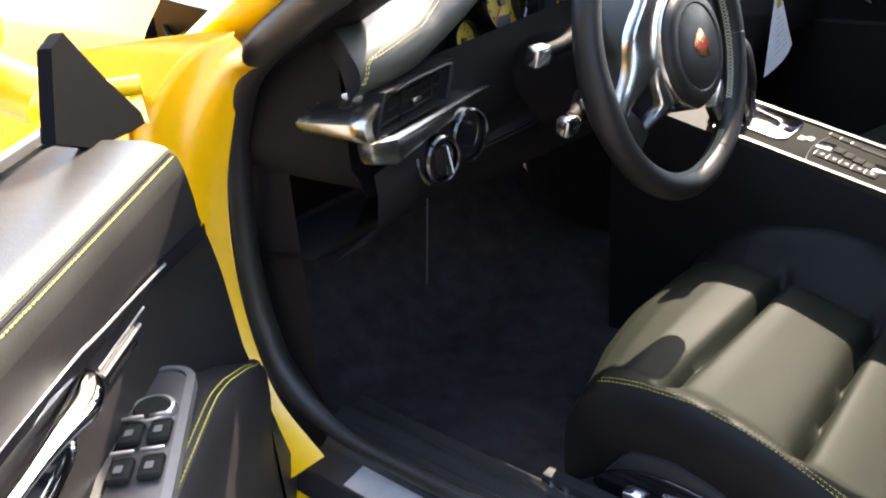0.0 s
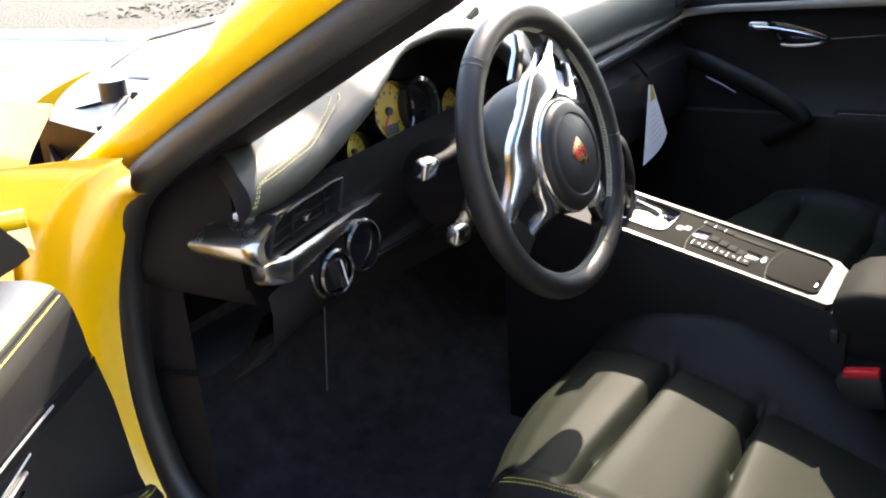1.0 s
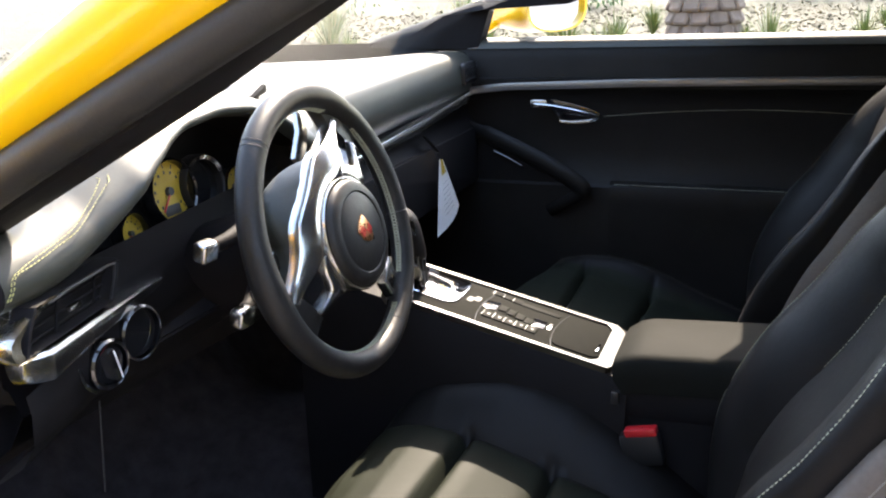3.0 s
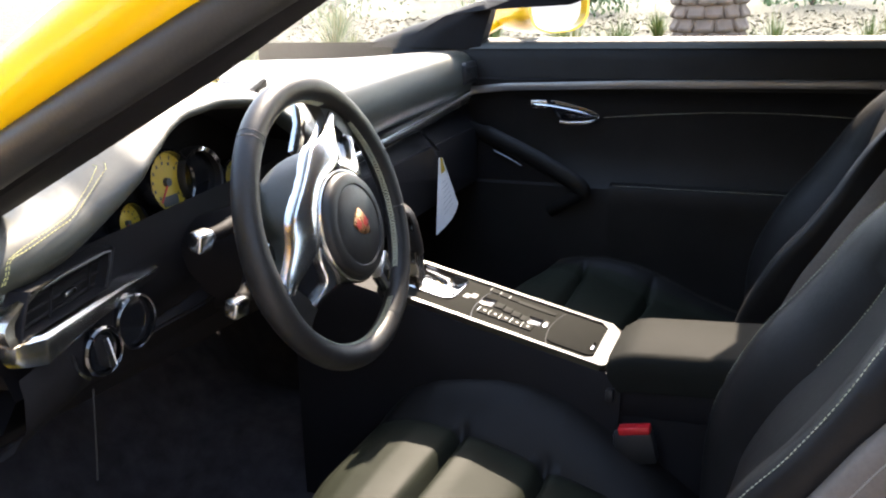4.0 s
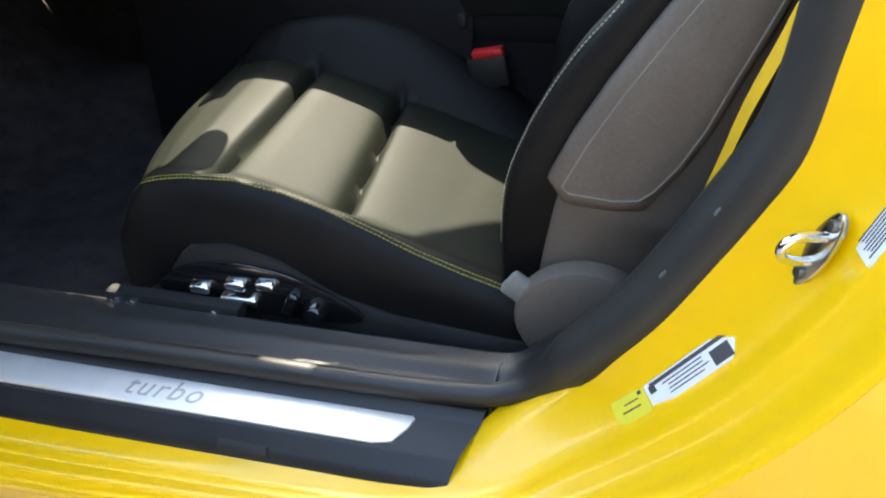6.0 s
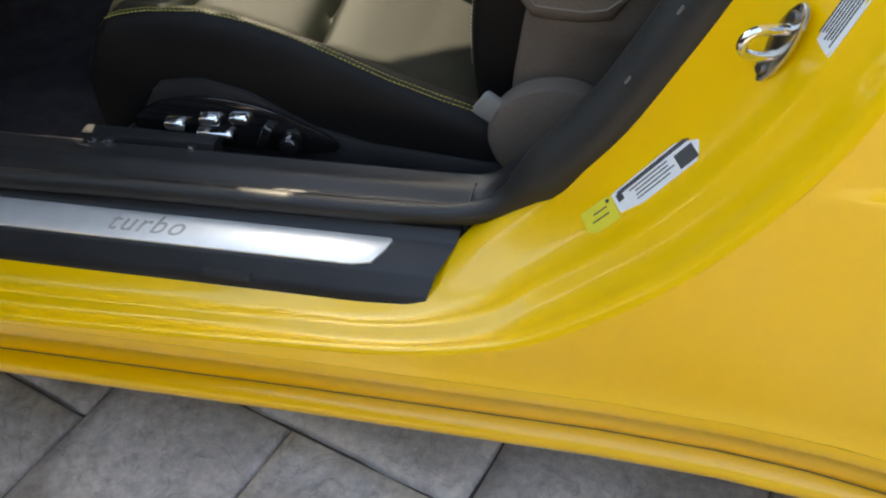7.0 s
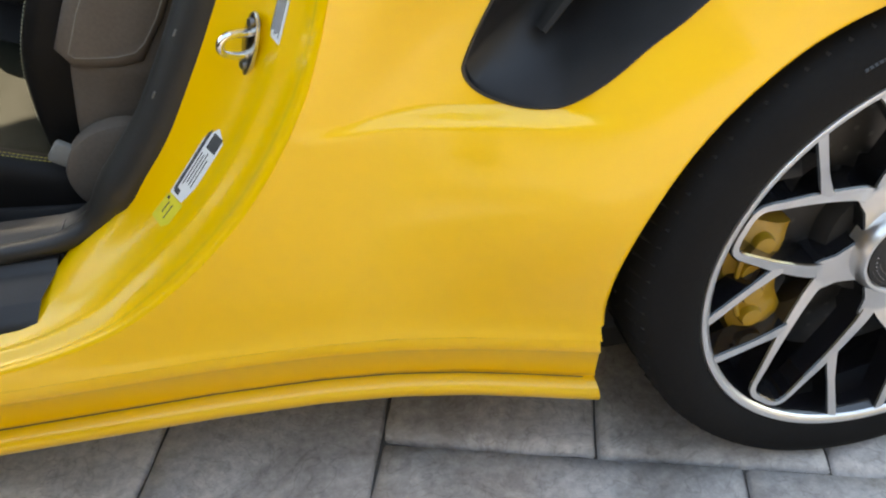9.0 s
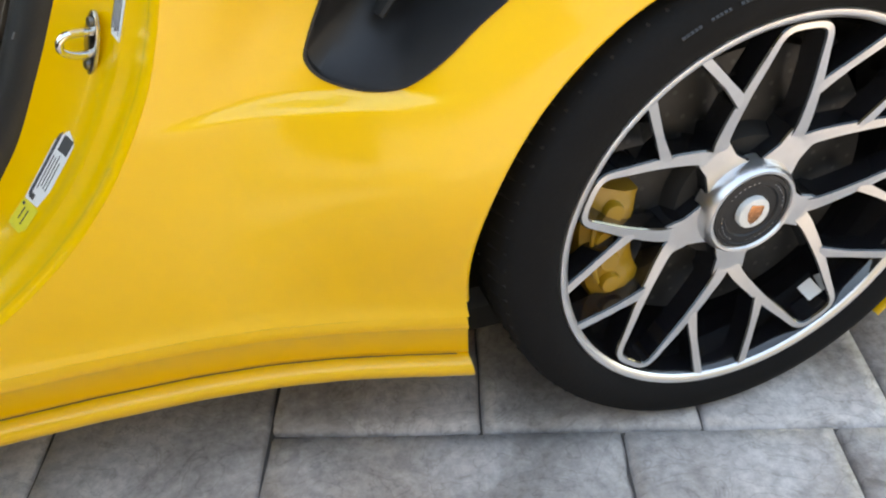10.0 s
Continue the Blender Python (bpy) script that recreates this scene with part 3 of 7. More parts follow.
F = [(-1.72, 0.262), (-1.55, 0.260), (-1.37, 0.261), (-1.25, 0.265), (-1.10, 0.271), (-0.97, 0.281), (-0.880, 0.304), (-0.826, 0.333), (-0.769, 0.378), (-0.722, 0.425), (-0.680, 0.480), (-0.640, 0.549), (-0.619, 0.602), (-0.605, 0.650), (-0.588, 0.72), (-0.574, 0.81), (-0.566, 0.90)]
F_FRONT = [(-1.79, 0.92), (-1.815, 0.80), (-1.83, 0.62), (-1.815, 0.44), (-1.775, 0.33)]
DOOR_HOLE = [tuple(q) for q in spline(F, 6)] + [(-0.566, 1.2), (-1.79, 1.2)] + [tuple(q) for q in spline(F_FRONT, 6)]
SCOOP = [tuple(q) for q in spline([(-0.484, 0.566), (-0.480, 0.588), (-0.455, 0.648), (-0.43, 0.70), (-0.375, 0.755), (-0.29, 0.75), (-0.258, 0.69), (-0.292, 0.642), (-0.330, 0.608), (-0.374, 0.567), (-0.405, 0.546), (-0.440, 0.541), (-0.470, 0.549)], 6, True)]
ARCH = [(AX + AR * math.cos(a), AZ + AR * math.sin(a)) for a in (2 * math.pi * k / 120 for k in range(120))]
ARCH_F = [(-2.45 + 0.35 * math.cos(a), 0.31 + 0.35 * math.sin(a)) for a in (2 * math.pi * k / 72 for k in range(72))]
bm = B()
xs = sorted({round(-3.05 + 0.05 * k, 4) for k in range(25)} | {round(-1.85 + 0.01 * k, 4) for k in range(260)})
zs = sorted([0.256 + 0.004 * k for k in range(3)] + [0.268 + 0.01 * k for k in range(67)] + [0.5105 + 0.005 * k for k in range(9)])
sheet(bm, side_y, xs, zs, [DOOR_HOLE, SCOOP, ARCH, ARCH_F])
skin = part("quarter_panel", bm, YELLOW, car, "glossy bright yellow body side", sharp=60)
bm = B()
lip = []
for i in range(-34, 155):
    a = radians(i * 1.2)
    c, s = math.cos(a), math.sin(a)
    row = []
    for dr, dy in ((0, 0), (-0.003, 0.001), (-0.006, 0.006), (-0.004, 0.03), (0.004, 0.055)):
        x, z = AX + (AR + dr) * c, AZ + (AR + dr) * s
        row.append((x, side_y(AX + AR * c, max(0.256, AZ + AR * s)) + dy, z))
    lip.append(row)
grid(bm, lip)
part("arch_lip", bm, YELLOW, car)

# black liner in the front of the wheel arch, with a sheet standing in for shade
bm = B()
rows = []
for k in range(8):
    a = radians(lerp(150, 180, k / 7))
    rows.append([(AX + 0.369 * math.cos(a), y, AZ + 0.369 * math.sin(a)) for y in (-0.870, -0.82, -0.74, -0.66, -0.58)])
rows.append([(-0.347, y, 0.16) for y in (-0.870, -0.82, -0.74, -0.66, -0.58)])
grid(bm, rows)
# upright black sheet, added to darken the gap ahead of the tyre
grid(bm, [[(x, -0.715, z) for z in (0.045, 0.12, 0.20, 0.32)] for x in (-0.346, -0.30, -0.26, -0.21)])
part("arch_liner", bm, DARK, car, "black wheel arch liner with a sheet standing in for shade")

# side skirt, swept along the car
bm = B()
rows = []
for k in range(90):
    x = lerp(-2.10, -0.343, k / 89)
    d = skirt_out(x)
    prof = [(0.8322, 0.2560), (0.8332, 0.2480), (0.8330, 0.2410), (0.8312, 0.2365), (0.8262, 0.2310), (0.8075, 0.1820), (0.8058, 0.1750), (0.8036, 0.1735), (0.8036, 0.1712), (0.8068, 0.1698), (0.8160, 0.1672), (0.8218, 0.1620), (0.8228, 0.1550), (0.8190, 0.1455), (0.8100, 0.1385), (0.795, 0.1350), (0.60, 0.145)]
    low = 0.004 * ease(-0.50, -0.36, x)
    rows.append([(x + 0.017 * (k / 89) ** 10 * (0.256 - z) / 0.12, -(y + d), z - low * (0.25 - z) / 0.1) for y, z in prof])
vs = grid(bm, rows)
bm.faces.new([v for v in vs[-1]])
part("side_skirt", bm, YELLOW, car, "yellow side skirt with a dark seam line", sharp=50)
bm = B()
seam = [(lerp(-2.10, -0.346, k / 60), 0, 0) for k in range(61)]
pts = []
for k in range(61):
    x = lerp(-2.10, -0.346, k / 60)
    pts.append((x, -(0.8046 + skirt_out(x)), 0.1724 - 0.003 * ease(-0.50, -0.36, x) * 0.45))
tube(bm, pts, 0.0007, 5)
part("seam", bm, INK, car)
bm = B()
rbox(bm, (4.2, 1.64, 0.05), 0.02, pose(-0.95, 0.04, 0.162))
part("floor_pan", bm, DARK, car)

# side air intake
bm = B()
n = len(SCOOP)
cx, cz = sum(p[0] for p in SCOOP) / n, sum(p[1] for p in SCOOP) / n
rings = []
for k, (dx, dz, dy, dd) in enumerate(((1, 1, 0.000, 0), (0.995, 0.995, -0.0025, 0), (0.965, 0.965, -0.0025, 0), (0.94, 0.94, 0.004, 0), (0.80, 0.78, 0.022, 0.010), (0.60, 0.56, 0.040, 0.028), (0.42, 0.38, 0.075, 0.05))):
    rings.append([(cx + dd + (p[0] - cx) * dx, side_y(*p) + dy if k < 4 else lerp(side_y(*p), -0.835, min(1, (k - 3) * 0.6)) + dy, cz + dd * 0.8 + (p[1] - cz) * dz) for p in SCOOP])
vs = grid(bm, rings, loop_v=True)
bm.faces.new(vs[-1])
intake = part("air_intake", bm, PLASTIC, car, "black plastic side air intake")
bm = B()
tube(bm, [(-0.405, -0.815, 0.60), (-0.35, -0.80, 0.665), (-0.30, -0.80, 0.73)], [0.010, 0.016, 0.014], 8, flat=0.5)
part("guide_vane", bm, DARK, intake)

# door jamb: yellow, stepped, between the outer flange and the weather seal
S = [(-1.72, -0.768, 0.285), (-1.55, -0.766, 0.284), (-1.37, -0.766, 0.283), (-1.25, -0.766, 0.283), (-1.12, -0.766, 0.283), (-1.02, -0.765, 0.283), (-0.955, -0.745, 0.296), (-0.905, -0.712, 0.335), (-0.861, -0.70, 0.372), (-0.820, -0.70, 0.425), (-0.785, -0.70, 0.472), (-0.748, -0.70, 0.538), (-0.722, -0.70, 0.590), (-0.700, -0.70, 0.640), (-0.690, -0.70, 0.71), (-0.688, -0.695, 0.80), (-0.690, -0.69, 0.90)]
SF = [Vector((x, side_y(x, z), z)) for x, z in F]
fs, ss = spline(SF, 8), spline(S, 8)
steps = [(0, 0, 0.0), (0.010, 0.03, 0.0035), (0.025, 0.08, 0.005), (0.05, 0.14, 0.004), (0.085, 0.20, -0.002), (0.13, 0.29, -0.005), (0.18, 0.40, -0.003), (0.22, 0.47, 0.002), (0.26, 0.53, 0.003), (0.31, 0.61, 0.0), (0.38, 0.68, -0.002), (0.50, 0.77, -0.002), (0.65, 0.86, -0.001), (0.82, 0.94, 0), (1.0, 1.0, 0.0)]
rows = []
for i, (a, b) in enumerate(zip(fs, ss)):
    t = (fs[min(i + 1, len(fs) - 1)] - fs[max(i - 1, 0)]).normalized()
    nrm = (b - a).cross(t).normalized()
    if nrm.y > 0:
        nrm = -nrm
    k = min(1.0, (b - a).length / 0.09)
    rows.append([Vector((lerp(a.x, b.x, u), lerp(a.y, b.y, w), lerp(a.z, b.z, u))) + nrm * h * k for u, w, h in steps])
bm = B()
grid(bm, [r + [r[-1] + Vector((-0.004, 0.034, 0.004))] for r in rows])
part("door_jamb", bm, YELLOW, car, "glossy yellow stepped door jamb", sharp=50)
JAMB = rows


def on_jamb(x, z):
    """The jamb's surface point nearest to a side position, its normal and its upward direction."""
    best = None
    for i in range(1, len(JAMB) - 1):
        for j in range(8, len(steps) - 1):
            p = JAMB[i][j]
            e = (p.x - x) ** 2 + (p.z - z) ** 2
            if best is None or e < best[0]:
                t = (JAMB[i + 1][j] - JAMB[i - 1][j]).normalized()
                w = (JAMB[i][j + 1] - JAMB[i][j - 1]).normalized()
                nn = t.cross(w).normalized()
                best = (e, p, nn if nn.y < 0 else -nn, t, w)
    return best[1:]


# front part of the door frame: hinge pillar in yellow
FF = [Vector((x, side_y(x, min(z, 0.9)) + 0.01, z)) for x, z in [(-1.72, 0.280), (-1.775, 0.33), (-1.815, 0.44), (-1.83, 0.62), (-1.805, 0.76), (-1.775, 0.82), (-1.725, 0.862), (-1.655, 0.884)]]
SFR = [Vector(q) for q in [(-1.655, -0.742, 0.335), (-1.735, -0.74, 0.39), (-1.770, -0.738, 0.47), (-1.782, -0.736, 0.566), (-1.765, -0.736, 0.68), (-1.715, -0.742, 0.775), (-1.668, -0.752, 0.832), (-1.618, -0.768, 0.852)]]
a, b = resample(spline(FF, 8), 40), resample(spline(SFR, 8), 40)
bm = B()
grid(bm, [[p.lerp(q, u) + Vector((0.0, -1, 0)) * w for u, w in ((0, 0), (0.08, 0.004), (0.2, 0.003), (0.35, 0.0), (0.5, 0.003), (0.62, 0.007), (0.78, 0.009), (0.9, 0.006), (1.0, -0.004))] for p, q in zip(a, b)])
grid(bm, [[p, p + Vector((-0.05, -0.012, -0.002)), Vector((lerp(p.x, -2.0, 0.75), -0.81, 0.855)), Vector((-2.02, -0.80, 0.858))] for p in a if p.z > 0.72])
part("hinge_pillar", bm, YELLOW, car, "yellow painted hinge pillar", sharp=60)

# A pillar
rows = []
trim_rows = []
for k in range(24):
    u = k / 23
    x = lerp(-1.80, -0.98, u)
    z1 = 0.834 + 0.504 * (x + 1.754)
    wdt = lerp(0.034, 0.050, min(1, u * 1.8))
    y = lerp(-0.745, -0.735, u)
    rows.append([(x + 0.012, y + 0.03, z1 - 0.012), (x, y + 0.006, z1), (x - 0.002, y - 0.006, z1 + wdt * 0.25), (x - 0.006, y - 0.010, z1 + wdt * 0.65), (x - 0.012, y - 0.002, z1 + wdt), (x - 0.02, y + 0.02, z1 + wdt + 0.008), (x - 0.028, y + 0.05, z1 + wdt + 0.004)])
    w2 = lerp(0.85, 1.0, u)
    x2, z2 = x + 0.04, 0.854 + 0.508 * (x + 0.04 + 1.643) + 0.05 * max(0.0, x + 1.37)
    p, q = Vector((x + 0.008, y + 0.03, z1 - 0.006)), Vector((x2, lerp(-0.625, -0.60, u), z2))
    q = q.lerp(Vector((-1.005, -1.06, 1.06)), 0.11 * (1 - ease(0.45, 0.8, u)))
    row = [p]
    for v in (0.12, 0.3, 0.5, 0.7, 0.88, 1.0):
        r = p.lerp(q, v)
        bulge = 0.022 * math.sin(math.pi * v)
        row.append(r + Vector((bulge * 0.4, -bulge, -bulge * 0.4)))
    row.append(q + Vector((-0.03, -0.02, 0.02)))
    trim_rows.append(row)
bm = B()
grid(bm, rows)
part("a_pillar", bm, YELLOW, car, "yellow windscreen pillar")
bm = B()
grid(bm, trim_rows)
part("pillar_trim", bm, TRIM, car, "black soft-touch pillar trim")

# weather seal round the door opening
LOOP = [(-1.55, -0.695, 0.333), (-1.30, -0.690, 0.333), (-1.10, -0.688, 0.333), (-0.98, -0.686, 0.334), (-0.915, -0.682, 0.342), (-0.868, -0.675, 0.372), (-0.797, -0.673, 0.458), (-0.752, -0.672, 0.535), (-0.716, -0.672, 0.608), (-0.698, -0.671, 0.66), (-0.690, -0.670, 0.72), (-0.685, -0.668, 0.82), (-0.680, -0.665, 0.95), (-0.70, -0.65, 1.08), (-0.80, -0.655, 1.19), (-0.98, -0.685, 1.195), (-1.15, -0.70, 1.118), (-1.335, -0.718, 1.026), (-1.509, -0.728, 0.938), (-1.66, -0.735, 0.852), (-1.735, -0.722, 0.772), (-1.775, -0.712, 0.672), (-1.790, -0.71, 0.566), (-1.780, -0.71, 0.477), (-1.752, -0.708, 0.405), (-1.675, -0.70, 0.348)]
lp = spline(LOOP, 8, True)
rad = []
for q in lp:
    low = 1 - ease(0.335, 0.40, q.z)
    rad.append(lerp(lerp(0.020, 0.031, ease(-1.0, -0.85, q.x)), 0.012, low))
bm = B()
tube(bm, lp, rad, 14, closed=True, up=(0, 1, 0))
part("weather_seal", bm, RUBBER, car, "thick black rubber door seal")
bm = B()
grid(bm, [[(p.x, p.y + 0.012, p.z), (p.x + 0.02, p.y + 0.032, p.z), (p.x + 0.10, p.y + 0.05, p.z + 0.01), (p.x + 0.22, p.y + 0.06, p.z + 0.01)] for p in spline(LOOP[5:14], 6)])
part("pillar_lining", bm, TRIM, car, "dark lining inside the rear door pillar")
bm = B()
for x, z in ((-0.742, 0.585), (-0.776, 0.52)):
    rbox(bm, (0.002, 0.004, 0.008), 0.001, pose(x - 0.01, -0.702, z, 0, 30, 0))
pieces("moulding_mark", bm, mat("scuffed_rubber", (0.10, 0.10, 0.10), 0.6), car)

# sill: black trim with a steel tread plate, inner ridged cover
sill = thing("door_sill", "black plastic door sill with a brushed steel tread plate", "door sill")
bm = B()
rows = []
prof = [(-0.7685, 0.2800), (-0.7675, 0.2855), (-0.760, 0.2925), (-0.7465, 0.3035), (-0.7440, 0.3060), (-0.7060, 0.3120), (-0.700, 0.3150), (-0.694, 0.3230), (-0.688, 0.3245), (-0.680, 0.318)]
for k in range(50):
    x = lerp(-1.70, 0, k / 49)
    row = []
    for n, (y, z) in enumerate(prof):
        end = -0.960 + 0.028 * ((y + 0.7685) / 0.085) - 0.012 * (1 if n == 0 else 0)
        row.append((lerp(-1.70, end, k / 49), y, z))
    rows.append(row)
vs = grid(bm, rows)
part("sill_cover", bm, PLASTIC, sill, "black grained plastic cover")
bm = B()
poly = [(-1.62, -0.7425), (-1.040, -0.7425), (-1.020, -0.738), (-1.008, -0.720), (-1.004, -0.708), (-1.006, -0.7055), (-1.62, -0.7055)]
m = axes((0, 0, 0.3065 + 0.7425 * 0.158), (1, 0, 0), (0, 1, 0.158))
k = math.hypot(1, 0.158)
prism(bm, [(x, y * k) for x, y in poly], 0.003, m, 0.0012)
part("tread_plate", bm, PLATE, sill, "brushed steel tread plate")
txt = bpy.data.curves.new("script", "FONT")
txt.body, txt.size, txt.extrude, txt.shear = "turbo", 0.034, 0.0004, 0.35
txt.space_character = 1.15
dg = new("lettering_source", txt)
bpy.context.view_layer.update()
me = bpy.data.meshes.new_from_object(dg.evaluated_get(bpy.context.evaluated_depsgraph_get()))
bpy.data.objects.remove(dg)
me.materials.append(mat("etched_grey", (0.46, 0.45, 0.43), 0.5, 0.7))
ob = new("lettering", me)
ob.parent = sill
ob.matrix_basis = m @ pose(-1.318, -0.7325 * k, 0.0032)
ob["label"] = "etched script reading turbo"
bm = B()
rbox(bm, (0.055, 0.012, 0.010), 0.003, pose(-1.17, -0.762, 0.2905, 40, 0, 0))
part("cover_cap", bm, DARK, sill)
bm = B()
rows = []
inner = [(-0.684, 0.300), (-0.684, 0.324), (-0.676, 0.333), (-0.668, 0.334), (-0.662, 0.328), (-0.655, 0.328), (-0.648, 0.333), (-0.636, 0.333), (-0.630, 0.327), (-0.622, 0.327), (-0.612, 0.329), (-0.604, 0.324), (-0.598, 0.312), (-0.592, 0.24)]
for k in range(60):
    x = lerp(-1.72, -0.86, k / 59)
    up = 0.05 * ease(-0.95, -0.86, x) ** 2
    front = 0.03 * (1 - ease(-1.72, -1.5, x))
    rows.append([(x, y, z + up + (0.0 if z < 0.32 else front * 0)) for y, z in inner])
grid(bm, rows)
part("inner_cover", bm, PLASTIC, sill, "ridged glossy inner sill cover")
bm = B()
tube(bm, [(-0.932, -0.690, 0.312), (-0.932, -0.672, 0.336), (-0.932, -0.650, 0.335), (-0.932, -0.628, 0.331)], 0.0014, 5)
part("joint_line", bm, INK, sill)

# roof, glass and the rest of the shell
CY = 0.04
def roof_pt(x, v, drop=0.0):
    half = interp(x, [(-1.05, 0.70), (-0.6, 0.66), (0.0, 0.60), (0.6, 0.52), (1.1, 0.46)])
    top = interp(x, [(-1.05, 1.205), (-0.8, 1.262), (-0.5, 1.287), (-0.2, 1.275), (0.2, 1.20), (0.6, 1.08), (1.1, 0.93)])
    y = CY + v * half
    return (x, y, top - 0.085 * abs(v) ** 3 - drop)
bm = B()
grid(bm, [[roof_pt(-1.02 + 0.06 * i, -1 + j / 12) for j in range(25)] for i in range(36)])
part("roof", bm, YELLOW, car, "yellow roof panel")
bm = B()
grid(bm, [[roof_pt(-1.02 + 0.06 * i, (-1 + j / 8) * 0.97, 0.03) for j in range(17)] for i in range(30)])
part("headliner", bm, TRIM, car, "dark headliner")
bm = B()
rows = []
for i in range(16):
    u = i / 15
    row = []
    for j in range(25):
        v = -1 + j / 12
        base = Vector((-2.04 + 0.27 * v * v, CY + v * 0.76, 0.865 + 0.06 * (1 - v * v)))
        head = Vector(roof_pt(-1.03, v * 0.985))
        p = base.lerp(head, u) + Vector((-0.04, 0, 0.035)) * math.sin(math.pi * u)
        row.append(p)
    rows.append(row)
def screen_pt(u, v, dx=0.0, dz=0.0):
    base = Vector((-2.04 + 0.27 * v * v, CY + v * 0.76, 0.865 + 0.06 * (1 - v * v)))
    head = Vector(roof_pt(-1.03, v * 0.985))
    return base.lerp(head, u) + Vector((-0.04, 0, 0.035)) * math.sin(math.pi * u) + Vector((dx, 0, dz))


grid(bm, rows)
ws = part("windscreen", bm, GLASS, car, "clear curved windscreen")
ws.visible_shadow = False
# unseen header and lining, carried down the glass to block sun from the jamb
bm = B()
cols = [-1 + j / 12 for j in range(25)]
grid(bm, [[screen_pt(lerp(min(1, 0.785 + 0.42 * v * v), 1.01, k / 4), v, 0, 0.004) for v in cols] for k in range(5)])
part("header_panel", bm, YELLOW, car, "yellow roof front, carried over the upper windscreen to block sun")
bm = B()
grid(bm, [[screen_pt(lerp(min(1, 0.78 + 0.42 * v * v), 1.02, k / 4), v * 0.97, 0.005, -0.012) for v in cols] for k in range(5)])
part("header_lining", bm, TRIM, car)

# unseen mirror shape and panel under the glass, added to block sun from the sill
bm = B()
rbox(bm, (0.030, 0.225, 0.062), 0.013, pose(-1.335, 0.012, 1.150, 0, -12, 0), seg=3)
tube(bm, [(-1.345, 0.03, 1.165), (-1.37, 0.035, 1.172)], 0.010, 10)
sun_flap = [[screen_pt(u, v, 0.004, -0.012) for v in (-0.055, -0.01, 0.04, 0.09, 0.160 - 0.05 * ease(0.56, 0.70, u))] for u in (0.48, 0.53, 0.58, 0.64, 0.68, 0.72, 0.76, 0.80)]
grid(bm, sun_flap)
part("sun_block_mirror", bm, PLASTIC, car, "unseen black mirror shape added to keep sun off the sill")

# rear body, right side, bonnet
bm = B()
rows = []
for i in range(20):
    x = lerp(-0.57, 1.25, i / 19)
    half = interp(x, [(-0.57, 0.80), (0, 0.93), (0.6, 0.90), (1.25, 0.72)])
    row = []
    for j in range(25):
        v = -1 + j / 12
        crown = interp(x, [(-0.57, 0.90), (0, 0.93), (0.6, 0.90), (1.25, 0.70)])
        row.append((x, CY + v * (half + 0.02), crown + 0.04 * (1 - v * v) - 0.10 * abs(v) ** 6))
    rows.append(row)
grid(bm, rows)
part("rear_deck", bm, YELLOW, car)
bm = B()
grid(bm, [[(1.25 - 0.1 * abs(v), CY + v * 0.76, z) for v in (-1, -0.5, 0, 0.5, 1)] for z in (0.2, 0.45, 0.72)])
part("rear_bumper", bm, YELLOW, car)
bm = B()
sheet(bm, lambda x, z: 2 * CY - side_y(x, z), [-3.05 + 0.05 * k for k in range(87)], [0.16 + 0.04 * k for k in range(18)], [ARCH, ARCH_F])
part("right_side", bm, YELLOW, car)
bm = B()
rows = []
for i in range(30):
    v = -1 + 2 * i / 29
    y = CY + v * 0.86
    xe = -2.50 + 0.70 * abs(v) ** 2.0 + 0.05 * ease(0.85, 1, abs(v))
    row = []
    for j in range(16):
        u = j / 15
        x = lerp(xe, -3.15, u)
        z = 0.862 - 0.0 + 0.028 * ease(0.45, 0.8, abs(v)) * u - 0.085 * u * u - 0.07 * ease(0.84, 1.0, abs(v)) ** 2
        row.append((x, y, z))
    rows.append(row)
grid(bm, rows)
part("bonnet", bm, YELLOW, car, "yellow bonnet and front wings in full sun")
bm = B()
grid(bm, [[(-3.15 - 0.15 * (1 - v * v), CY + v * 0.84, z) for v in (-1, -0.6, 0, 0.6, 1)] for z in (0.18, 0.4, 0.6, 0.78)])
part("front_bumper", bm, YELLOW, car)

# scuttle and wipers
bm = B()
rows = []
for i in range(41):
    v = -1 + i / 20
    xe = -2.50 + 0.70 * abs(v) ** 2.0
    xw = -2.05 + 0.28 * v * v
    row = []
    for j in range(9):
        u = j / 8
        z = 0.868 - 0.022 * math.sin(math.pi * u) + 0.004 * math.sin(u * 25)
        row.append((lerp(xe + 0.02, xw, u), CY + v * 0.80, z + 0.03 * (1 - v * v) * u))
    rows.append(row)
grid(bm, rows)
scuttle = part("scuttle_panel", bm, PLASTIC, car, "black plastic scuttle below the windscreen")
bm = B()
tube(bm, [(-2.02, -0.50, 0.885), (-2.13, -0.44, 0.905), (-2.26, -0.25, 0.92), (-2.30, 0.10, 0.93), (-2.28, 0.35, 0.93)], [0.016, 0.016, 0.014, 0.011, 0.009], 8, flat=0.55)
tube(bm, [(-1.86, -0.58, 0.90), (-2.03, -0.30, 0.925), (-2.11, 0.05, 0.94), (-2.10, 0.4, 0.935)], 0.007, 6)
tube(bm, [(-2.02, -0.50, 0.87), (-2.02, -0.50, 0.90)], 0.02, 12)
part("wiper_arm", bm, PLASTIC, scuttle)
bm = B()
